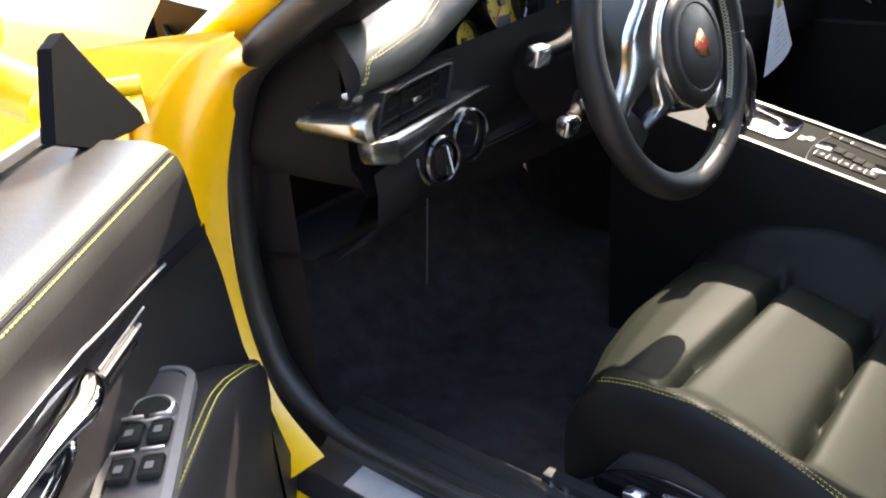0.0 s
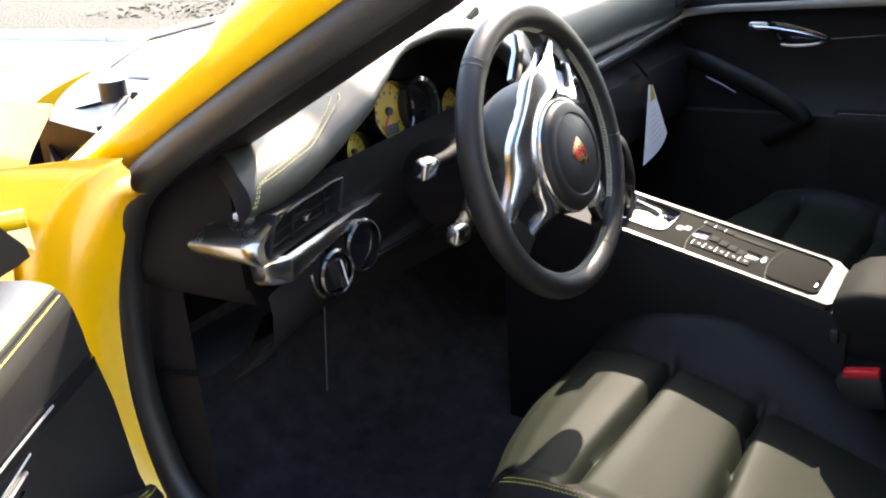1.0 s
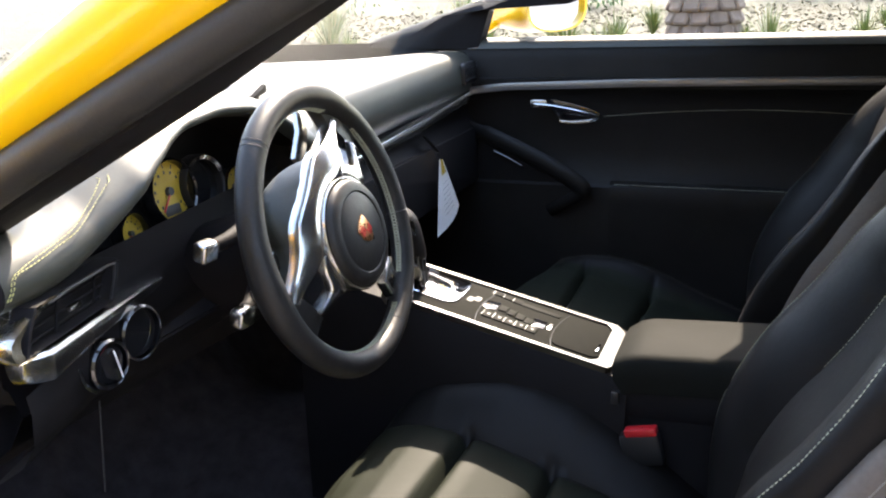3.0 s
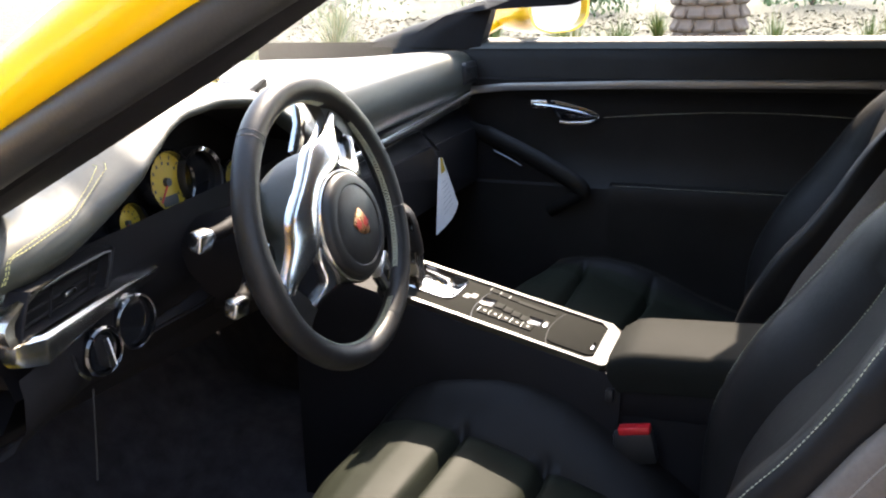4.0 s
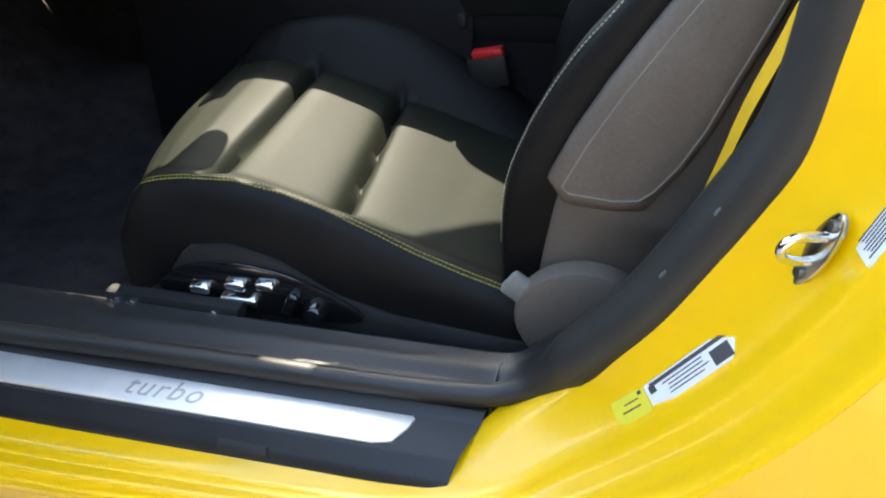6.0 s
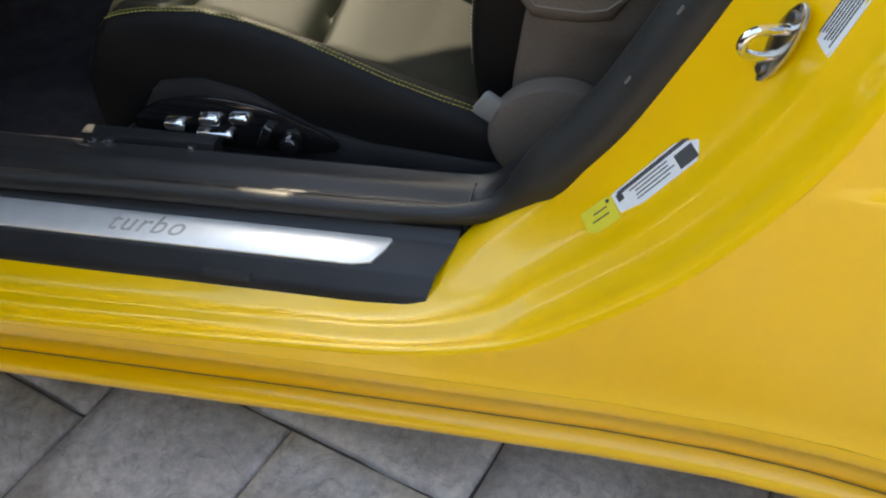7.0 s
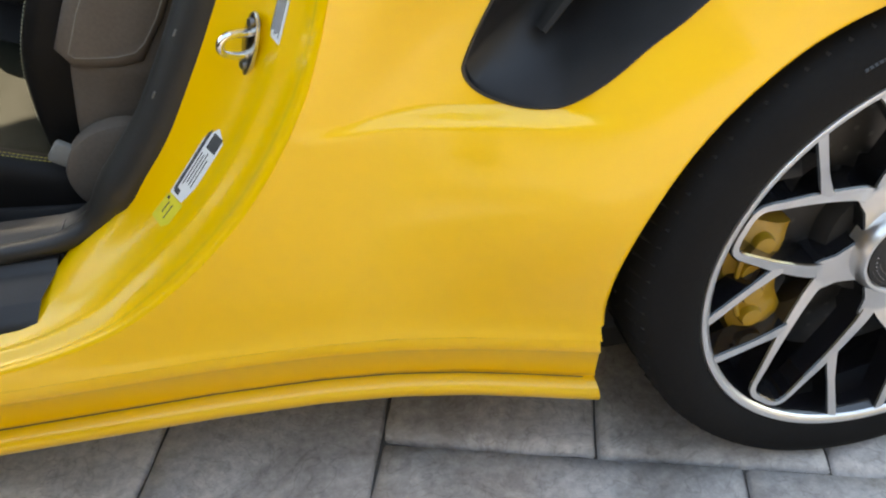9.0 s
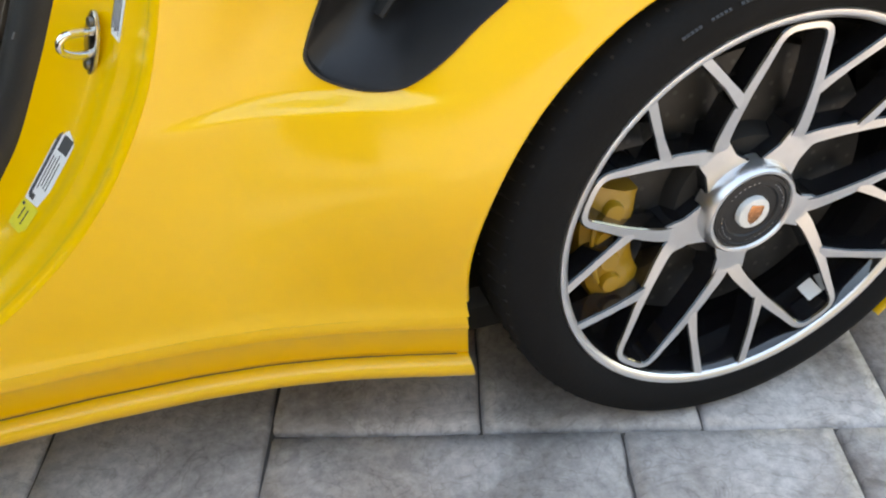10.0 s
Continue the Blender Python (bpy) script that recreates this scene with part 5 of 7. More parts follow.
    part("backrest", bm, [LEATHER], t, "black leather backrest with side bolsters", sharp=75)
    bm = B()
    for e in (edge_o, edge_i):
        dashes(bm, e[4:40], lift=(-0.0008, 0, 0.0004))
    dashes(bm, [q for q, _ in mid_lines[18:32]], lift=(-0.0012, 0, 0.0006))
    dashes(bm, [q for _, q in mid_lines[18:32]], lift=(-0.0012, 0, 0.0006))
    stuff(part("back_stitching", bm, STITCH_GREY if side > 0 else THREAD, t))
    # grey shell over the outer side and the rear
    bm = B()
    rws = []
    for i in range(0, len(ax) - 10):
        r = rws
        q = ax[i]
        h = i / (len(ax) - 1)
        tq = (ax[min(i + 1, len(ax) - 1)] - ax[max(i - 1, 0)]).normalized()
        nx, nz = tq.y, -tq.x
        w = interp(h, [(0, 0.200), (0.2, 0.225), (0.45, 0.225), (0.6, 0.215), (0.75, 0.185), (0.85, 0.15), (0.95, 0.12), (1, 0.06)])
        bol = interp(h, [(0, 0.02), (0.15, 0.05), (0.4, 0.062), (0.62, 0.05), (0.78, 0.015), (0.9, 0.0), (1, 0)])
        th = interp(h, [(0, 0.13), (0.3, 0.135), (0.7, 0.11), (0.9, 0.08), (1, 0.03)])
        row = []
        f0 = 0.35 * bol + 0.026 + 0.010 * math.sin(h * 9)
        full = bol * 0.35 + th * 1.0 + 0.012 + 0.045 * (1 - ease(0.25, 0.62, h))
        sec = [(-1.0, f0, 0.002), (-1.0, f0 + 0.004, 0.009), (-1.0, lerp(f0, full, 0.3), 0.014), (-1.0, lerp(f0, full, 0.75), 0.012), (-0.97, full - 0.004, 0.004), (-0.8, full, 0), (0.8, full, 0), (0.97, full - 0.004, 0.004), (1.0, lerp(f0, full, 0.75), 0.012), (1.0, lerp(f0, full, 0.3), 0.014), (1.0, f0 + 0.004, 0.009), (1.0, f0, 0.002)]
        for v, off, o in sec:
            row.append((q.x + nx * off, yc + side * (v * w + (o if v > 0 else -o)), q.y + nz * off))
        rws.append(row)
    gv = grid(bm, rws)
    bm.faces.new(gv[0][::-1])
    part("back_shell", bm, LEATHER_GREY, t, "dark grey backrest shell", sharp=60)
    # raised panel with a thin seam on the shell's side
    zy = sorted((r[2][2], r[2][1]) for r in rws)
    line_p = [(-0.884, 0.521), (-0.863, 0.568), (-0.835, 0.619), (-0.808, 0.662), (-0.780, 0.704), (-0.750, 0.742), (-0.730, 0.768), (-0.717, 0.781), (-0.702, 0.786), (-0.694, 0.778), (-0.701, 0.750), (-0.716, 0.709), (-0.727, 0.681), (-0.744, 0.639), (-0.761, 0.592), (-0.780, 0.553), (-0.799, 0.525), (-0.812, 0.514), (-0.833, 0.511), (-0.860, 0.513), (-0.878, 0.515)]
    n_p = len(line_p)
    mid_p = Vector((-0.790, 0.640))

    def on_shell(q, out):
        return Vector((q.x, interp(q.y, zy) - side * out, q.y))

    pr, seam_p = [], []
    for k in range(n_p):
        q, a, b = Vector(line_p[k]), Vector(line_p[k - 1]), Vector(line_p[(k + 1) % n_p])
        tn = (b - a).normalized()
        o = Vector((-tn.y, tn.x)) * (0.016 if tn.y > -0.5 else 0.008)
        pr.append([on_shell(q + o, -0.012), on_shell(q + o, 0.001), on_shell(q + o * 0.8, 0.004), on_shell(q + o * 0.15, 0.0095), on_shell(q, 0.0090)] + [on_shell(q.lerp(mid_p, u), 0.0100 + 0.003 * u) for u in (0.06, 0.3, 0.6, 0.9, 1.0)])
        seam_p.append(on_shell(q, 0.0095))
    bm = B()
    grid(bm, pr, loop_u=True)
    part("side_panel", bm, LEATHER_GREY, t, "raised grey-brown leather side panel", sharp=70)
    bm = B()
    tube(bm, seam_p, 0.0009, 5, closed=True)
    part("panel_seam", bm, bpy.data.materials.get("grey_seam") or mat("grey_seam", (0.22, 0.19, 0.155), 0.7), t)
    # recliner cover
    bm = B()
    yr = Y(-1) - side * 0.014
    rc = [(0.070 * math.cos(q) * (1.0 if math.cos(q) > 0 else 1.08), 0.068 * math.sin(q)) for q in (2 * math.pi * k / 40 for k in range(40))]
    prism(bm, rc, 0.024, axes((-0.852, yr, 0.360), (1, 0, 0), (0, 0, 1)) if side > 0 else axes((-0.852, yr, 0.360), (-1, 0, 0), (0, 0, 1)), 0.010)
    if side > 0:
        bk = B()
        rbox(bk, (0.040, 0.014, 0.030), 0.005, pose(-0.920, yr - 0.010, 0.388, 0, 35, 0))
        part("recliner_bracket", bk, mat("light_grey_plastic", (0.20, 0.195, 0.18), 0.5), t, "light grey plastic bracket")
    part("recliner_cover", bm, LEATHER_GREY, t, "rounded grey recliner cover")
    return t


make_seat("driver_seat", "black leather sports seat with yellow stitching, lit by the sun", -0.332, 1)
make_seat("passenger_seat", "black leather passenger seat in the shade", 0.40, -1)

# seat rail with its end bolts, beside the driver's seat
rail = thing("seat_rail", "black seat rail with small bright bolts beside the driver's seat", "seat rail")
bm = B()
sweep(bm, [(-1.405, -0.600, 0.334), (-1.33, -0.600, 0.335), (-1.238, -0.600, 0.333)], [(-0.010, -0.016), (0.010, -0.016), (0.010, 0.000), (0.008, 0.003), (-0.008, 0.003), (-0.010, 0.000)])
rbox(bm, (0.02, 0.018, 0.074), 0.004, pose(-1.390, -0.592, 0.292))
rbox(bm, (0.02, 0.018, 0.074), 0.004, pose(-1.260, -0.592, 0.292))
part("rail_bar", bm, PLASTIC, rail)
for x in (-1.392, -1.372, -1.268):
    bm = B()
    revolve(bm, [(0.006, 0.0), (0.006, 0.003), (0.004, 0.0045), (0.0, 0.0045)], 12, axes((x, -0.6105, 0.327), (1, 0, 0), (0, 0, 1)))
    part("bolt", bm, CHROME, rail, "bright bolt head")

# belts and buckle
belt = thing("seat_belt", "bright yellow seat belt webbing hanging behind the driver's seat", "seat belt")
bm = B()
pts = spline([(-0.756, -0.619, 0.535), (-0.743, -0.62, 0.584), (-0.731, -0.62, 0.632), (-0.714, -0.621, 0.686), (-0.701, -0.622, 0.728), (-0.67, -0.63, 0.80), (-0.60, -0.63, 0.95)], 8)
rows = []
for i, q in enumerate(pts):
    w = 0.0045 + 0.0035 * math.sin(math.pi * i / (len(pts) - 1))
    rows.append([q + Vector((w * 0.75, 0.02, -w * 0.5)), q + Vector((0, -0.002, 0)), q + Vector((-w * 0.75, 0.012, w * 0.5)), q + Vector((-w * 0.75, 0.0135, w * 0.5)), q + Vector((0, 0.0, 0)), q + Vector((w * 0.75, 0.0215, -w * 0.5))])
grid(bm, rows, loop_v=True)
part("webbing", bm, BELT, belt)
buckle = thing("belt_buckle", "black seat belt buckle with a red release button beside the console", "belt buckle")
bm = B()
rbox(bm, (0.058, 0.022, 0.05), 0.006, pose(-1.042, -0.132, 0.440, 0, -12, 0))
tube(bm, [(-1.035, -0.130, 0.42), (-1.02, -0.128, 0.33)], 0.010, 8, flat=0.5)
part("housing", bm, PLASTIC, buckle)
bm = B()
rbox(bm, (0.046, 0.018, 0.012), 0.003, pose(-1.044, -0.134, 0.4680, 0, -12, 0))
part("release_button", bm, RED, buckle, "red release button")

# ---- centre console ----
def con_z(x):
    return 0.539 + 0.235 * (-1.095 - x)


console = thing("centre_console", "sloping centre console with aluminium edging and rows of switches", "centre console")
bm = B()
rows = []
for k in range(24):
    x = lerp(-1.60, -1.07, k / 23)
    z = con_z(x) - 0.006
    rows.append([(x, -0.135, 0.22), (x, -0.125, z - 0.08), (x, -0.112, z - 0.02), (x, -0.103, z), (x, 0.050, z), (x, 0.060, z - 0.02), (x, 0.085, z - 0.08), (x, 0.10, 0.22)])
grid(bm, rows)
rows = []
for k in range(10):
    x = lerp(-1.08, -0.62, k / 9)
    z = lerp(0.53, 0.47, k / 9)
    rows.append([(x, -0.118, 0.22), (x, -0.112, 0.42), (x, -0.104, z - 0.01), (x, -0.09, z), (x, 0.04, z), (x, 0.055, z - 0.01), (x, 0.065, 0.42), (x, 0.07, 0.22)])
grid(bm, rows)
part("console_body", bm, TRIM, console, "black soft console body")
CM = axes((-1.25, -0.0265, con_z(-1.25)), (1, 0, -0.235), (0, 1, 0))
bm = B()
L0, L1, WD = -0.205, 0.158, 0.153
outer = [(L0, -WD / 2), (L1 - 0.006, -WD / 2), (L1, -WD / 2 + 0.008), (L1 - 0.004, WD / 2 - 0.02), (L1 - 0.02, WD / 2), (L0, WD / 2)]
inner_ = [(L0, -WD / 2 + 0.0075), (L1 - 0.032, -WD / 2 + 0.0075), (L1 - 0.022, -WD / 2 + 0.018), (L1 - 0.024, WD / 2 - 0.024), (L1 - 0.036, WD / 2 - 0.0085), (L0, WD / 2 - 0.0085)]
ro, ri = [], []
for lst, z in ((outer, -0.012), (outer, 0.0015), (outer, 0.004)):
    ro.append([CM @ Vector((x * 1.0, y, z)) for x, y in lst])
ro.append([CM @ Vector((x, y, 0.004)) for x, y in inner_])
ro.append([CM @ Vector((x, y, -0.001)) for x, y in inner_])
grid(bm, ro)
part("trim_frame", bm, EDGING, console, "bright satin aluminium edging")
bm = B()
prism(bm, inner_, 0.004, CM @ pose(0, 0, -0.003), 0.0008)
part("switch_plate", bm, mat("grey_satin_plate", (0.0150, 0.0150, 0.0128), 0.78, 0.0, spec=0.02, vary=0.08, scale=40), console, "grey satin switch plate")
BUTTON = mat("grey_button", (0.020, 0.020, 0.0175), 0.7, 0.0, spec=0.03, vary=0.05)
EDGE = mat("bright_key_edge", (0.30, 0.30, 0.28), 0.35, 0.4)
bm = B()
for x0 in (-0.068, 0.054):
    tube(bm, [CM @ Vector((x0 + 0.009 * ((y / 0.06) ** 2), y, 0.0012)) for y in [-0.066 + 0.0066 * k for k in range(20)]], 0.0008, 4)
pieces("plate_gap", bm, INK, console)
for x0, x1 in ((-0.066, -0.044), (0.0165, 0.0390)):
    bm = B()
    prism(bm, [(x0, -0.0065 if x0 < 0 else -0.0165), (x1, -0.006 if x0 < 0 else -0.0165), (x1, 0.024 if x0 < 0 else 0.0105), (x0, 0.021 if x0 < 0 else 0.0100)], 0.0012, CM @ pose(0, 0, 0.0006), 0.0003)
    part("display_window", bm, GLOSS, console, "gloss black window among the switches")
for k in range(4):
    bm = B()
    rbox(bm, (0.0145, 0.0190, 0.0045), 0.0012, CM @ pose(-0.0335 + 0.0155 * k, 0.006 - 0.0050 * k, 0.0012))
    part("centre_key", bm, BUTTON, console, "pale grey centre key")
for k in range(5):
    x = -0.0485 + 0.0182 * k
    bm = B()
    rbox(bm, (0.0168, 0.0215, 0.004), 0.0009, CM @ pose(x, -0.0285 - 0.0008 * k, 0.0010))
    key = part("button", bm, BUTTON, console, "grey switch button")
    bm = B()
    rbox(bm, (0.0011, 0.0180, 0.0012), 0.0003, CM @ pose(x - 0.0086, -0.0285 - 0.0008 * k, 0.0034))
    part("key_edge", bm, EDGE, key)
    bm = B()
    prism(bm, rrect(0.0045, 0.0045, 0.0010), 0.0002, CM @ pose(x + 0.001, -0.0285 - 0.0008 * k, 0.0031))
    part("key_mark", bm, SLAT, key)
for k in range(3):
    x = -0.0575 + 0.0175 * k
    bm = B()
    rbox(bm, (0.0160, 0.0150, 0.0035), 0.0009, CM @ pose(x, 0.0545 - 0.003 * k, 0.0010))
    key = part("button", bm, BUTTON, console, "grey switch button")
    bm = B()
    rbox(bm, (0.0011, 0.0130, 0.0012), 0.0003, CM @ pose(x - 0.0082, 0.0545 - 0.003 * k, 0.0030))
    part("key_edge", bm, EDGE, key)
bm = B()
rbox(bm, (0.066, 0.012, 0.003), 0.001, CM @ pose(0.018, 0.044, 0.001, 0, 0, -2))
part("insert_strip", bm, BUTTON, console)
bm = B()
rbox(bm, (0.007, 0.022, 0.003), 0.001, CM @ pose(0.0465, -0.002, 0.0012))
part("silver_key", bm, ALU, console)
bm = B()
prism(bm, rrect(0.076, 0.112, 0.014), 0.0030, CM @ pose(0.0975, 0.0, 0.0002), 0.0015)
part("ashtray_lid", bm, mat("dark_satin_lid", (0.0110, 0.0110, 0.0095), 0.78, 0.0, spec=0.02, vary=0.1, scale=30), console, "dark satin lid with a small pull")
bm = B()
rbox(bm, (0.004, 0.026, 0.004), 0.001, CM @ pose(0.1285, -0.026, 0.004))
part("lid_pull", bm, CHROME, console)
bm = B()
for x, y in ((-0.0900, 0.0060), (-0.0800, 0.0140)):
    prism(bm, rrect(0.0095, 0.017, 0.0015), 0.0006, CM @ pose(x, y - 0.002, 0.0014))
pieces("selector_mark", bm, INK, console)
gear = thing("gear_selector", "gear selector with black grip, chrome stalk and polished gate", "gear lever")
bm = B()
prism(bm, rrect(0.096, 0.098, 0.020), 0.0035, CM @ pose(-0.152, 0.014, 0.0005), 0.0015)
part("gate_plate", bm, CHROME, gear, "mirror-polished selector gate")
bm = B()
prism(bm, [tuple(q) for q in ((-0.182, 0.056), (-0.128, 0.045), (-0.118, 0.020), (-0.121, -0.004), (-0.128, -0.004), (-0.130, 0.020), (-0.140, 0.030), (-0.180, 0.040))], 0.001, CM @ pose(0, 0, 0.0040), 0.0003)
part("gate_slot", bm, GLOSS, gear)
bm = B()
rows = []
for u in (0.0, 0.3, 0.6, 0.85, 1.0):
    c = CM @ Vector((-0.178 - 0.016 * u, -0.004, 0.002 + 0.050 * u))
    w, h = lerp(0.011, 0.015, u), lerp(0.013, 0.018, u)
    rows.append([c + Vector((w * sx, h * sy, 0)) for sx, sy in ((1, -0.5), (0.7, -1), (-0.7, -1), (-1, -0.5), (-1, 0.5), (-0.7, 1), (0.7, 1), (1, 0.5))])
grid(bm, rows, loop_v=True)
stalk = part("stalk", bm, CHROME, gear, "faceted chrome stalk", sharp=30)
bm = B()
for s in (-0.006, 0.006):
    tube(bm, [CM @ Vector(q) for q in ((-0.1655, s - 0.004, 0.006), (-0.179, s - 0.004, 0.050))], 0.0013, 5)
pieces("groove", bm, INK, stalk)
bm = B()
rows = []
for u, f in ((0.0, 0.72), (0.06, 0.92), (0.2, 1.0), (0.45, 1.02), (0.7, 1.0), (0.86, 0.90), (0.95, 0.70), (1.0, 0.42)):
    c = CM @ Vector((-0.192 - 0.034 * u, -0.004, 0.048 + 0.072 * u))
    rows.append([c + Vector((0.0195 * f * math.cos(a), 0.0205 * f * math.sin(a), -0.006 * math.cos(a))) for a in (2 * math.pi * j / 24 for j in range(24))])
gv = grid(bm, rows, loop_v=True)
bm.faces.new(gv[-1]), bm.faces.new(gv[0][::-1])
grip = part("grip", bm, LEATHER, gear, "black leather grip leaning forward")
bm = B()
tube(bm, [CM @ Vector(q) for q in ((-0.205, -0.018, 0.108), (-0.199, -0.019, 0.098), (-0.193, -0.020, 0.088))], [0.003, 0.0045, 0.003], 8)
part("grip_insert", bm, CHROME, grip)
armrest = thing("armrest", "padded black leather armrest behind the console", "armrest")
bm = B()
rows = []
for k in range(16):
    u = k / 15
    x = lerp(-1.092, -0.80, u)
    z = lerp(0.568, 0.585, u) - 0.014 * (1 - ease(0, 0.10, u))
    w = 0.083 - 0.010 * (1 - ease(0, 0.06, u))
    row = []
    for a, b in ((-1, -0.055), (-1.02, -0.03), (-1.0, -0.012), (-0.93, -0.003), (-0.8, 0.001), (0, 0.003), (0.8, 0.001), (0.93, -0.003), (1.0, -0.012), (1.02, -0.03), (1, -0.055)):
        row.append((x, -0.030 + a * w, z + b))
    rows.append(row)
gv = grid(bm, rows)
bm.faces.new(gv[0][::-1]), bm.faces.new(gv[-1])
part("pad", bm, LEATHER_PAD, armrest)
bm = B()
rbox(bm, (0.26, 0.158, 0.05), 0.008, pose(-0.945, -0.030, 0.500, 0, -3, 0))
part("box", bm, TRIM, armrest)
bm = B()
rbox(bm, (0.012, 0.016, 0.02), 0.003, pose(-1.085, -0.112, 0.505))
part("latch", bm, PLASTIC, armrest)

# ---- steering wheel ----
wheel_t = thing("steering_wheel", "black leather three-spoke steering wheel turned off centre, polished silver spokes", "steering wheel")
nrm = Vector((0.9677, 0.0157, 0.2517)).normalized()
rgt = Vector((0, 0, 1)).cross(nrm).normalized()
upv = nrm.cross(rgt)
W0 = Vector((-1.3966, -0.3287, 0.7977))
TURN_DEG = 41
S0 = Matrix(((rgt.x, upv.x, nrm.x, W0.x), (rgt.y, upv.y, nrm.y, W0.y), (rgt.z, upv.z, nrm.z, W0.z), (0, 0, 0, 1)))
SW = S0 @ pose(0, 0, 0, 0, 0, TURN_DEG)
RR = 0.1707


def rim_r(deg):
    """The rim swells a little where the thumbs rest."""
    d = min(abs((deg - c + 180) % 360 - 180) for c in (30, 150))
    return 0.0160 + 0.0022 * math.exp(-(d / 15) ** 2)


def on_rim(deg, b, lift=0.0):
    a, c = radians(deg), radians(b)
    e = Vector((math.cos(a), math.sin(a), 0))
    return SW @ (e * RR + (e * math.cos(c) + Vector((0, 0, 1)) * math.sin(c)) * (rim_r(deg) + lift))


bm = B()
grid(bm, [[on_rim(3 * k, 20 * j) for j in range(18)] for k in range(120)], loop_u=True, loop_v=True)
part("rim", bm, LEATHER_RIM, wheel_t, "smooth black leather rim")
bm = B()
for c in (89.5, 92.0, 311.5, 253.0):
    tube(bm, [on_rim(c, 18 * j, -0.0002) for j in range(20)], 0.0008, 4, closed=True, up=tuple(nrm))
pieces("rim_seam", bm, INK, wheel_t)
bm = B()
for k in range(220):
    d = 360 * k / 220
    if any(abs((d - c + 180) % 360 - 180) < w for c, w in ((16, 12), (164, 12), (270, 9))):
        continue
    for s in (-1, 1):
        tube(bm, [on_rim(d + o, b, 0.0006) for b, o in ((172 + 14 * s, 0.0), (172, 0.75), (172 - 14 * s, 1.5))], 0.00065, 4)
stuff(part("rim_stitching", bm, STITCH_GREY, wheel_t, "cross stitching round the inner rim"))


def spoke_h(r):
    """Height of the spokes over the rim's plane."""
    return interp(r, [(0.0, 0.031), (0.071, 0.029), (0.085, 0.026), (0.105, 0.018), (0.130, 0.009), (0.150, 0.004), (0.17, 0.0)])


def cone(bm):
    """Lifts the spokes towards the hub, then sets them in place."""
    for v in bm.verts:
        r = math.hypot(v.co.x, v.co.y)
        v.co.z += spoke_h(r)
        k = 1 - ease(0.07, 0.14, r)
        v.co.x -= 0.0093 * k
        v.co.y -= 0.0031 * k
    bmesh.ops.transform(bm, matrix=SW, verts=bm.verts)


def rad_pts(lst, n):
    """Smooth curve through (degrees, radius) pairs."""
    return resample(spline([(r * math.cos(radians(a)), r * math.sin(radians(a))) for a, r in lst], 8), n)


def band(bm, a, b, thick=0.016, crown=0.0012):
    """A bevelled strip between two edge curves."""
    rows = []
    for p, q in zip(a, b):
        e = min(0.25, 0.0022 / max(0.004, (p - q).length))
        rows.append([(*p, -thick), (*p, -0.0022), (*p.lerp(q, e * 0.4), -0.0004)] + [(*p.lerp(q, lerp(e, 1 - e, u)), crown * math.sin(math.pi * u)) for u in (0, 0.2, 0.4, 0.6, 0.8, 1)] + [(*q.lerp(p, e * 0.4), -0.0004), (*q, -0.0022), (*q, -thick)])
    vs = grid(bm, rows)
    bm.faces.new(vs[0][::-1]), bm.faces.new(vs[-1])


bm = B()
rows = []
for k in range(61):
    d = lerp(22, 158, k / 60)
    o = abs(d - 90)
    r0 = interp(o, [(0, 0.090), (30, 0.098), (46, 0.106), (68, 0.140)])
    r1 = interp(o, [(0, 0.106), (20, 0.102), (40, 0.100), (55, 0.112), (68, 0.146)])
    h1 = interp(o, [(0, -0.034), (20, -0.026), (40, -0.010), (60, 0.000), (68, 0.002)])
    row = []
    for u in (0, 0.12, 0.3, 0.5, 0.7, 0.88, 1.0):
        r = lerp(r0, r1, u)
        row.append((r, lerp(spoke_h(r0) - 0.006, h1, u) + 0.005 * math.sin(math.pi * u)))
    row += [(r1 - 0.003, h1 - 0.006), (r1 - 0.02, h1 - 0.03)]
    rows.append([SW @ Vector((r * math.cos(radians(d)) - 0.006, r * math.sin(radians(d)) - 0.002, h)) for r, h in row])
grid(bm, rows)
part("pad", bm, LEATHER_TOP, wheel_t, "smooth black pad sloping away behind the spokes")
half_o = [(157.5, 0.149), (151, 0.131), (143.5, 0.118), (136, 0.1105), (127, 0.1070), (119, 0.1045), (110, 0.100), (101, 0.0965)]
half_i = [(161.5, 0.142), (158, 0.125), (154, 0.107), (149, 0.092), (141, 0.080), (128, 0.0725), (114, 0.0715), (102, 0.0715)]
bm = B()
band(bm, rad_pts(half_o + [(90, 0.095)] + [(180 - a, r) for a, r in half_o[::-1]], 70), rad_pts(half_i + [(90, 0.0715)] + [(180 - a, r) for a, r in half_i[::-1]], 70))
cone(bm)
frame_p = part("side_spokes", bm, POLISHED, wheel_t, "polished silver spokes sweeping round the hub")
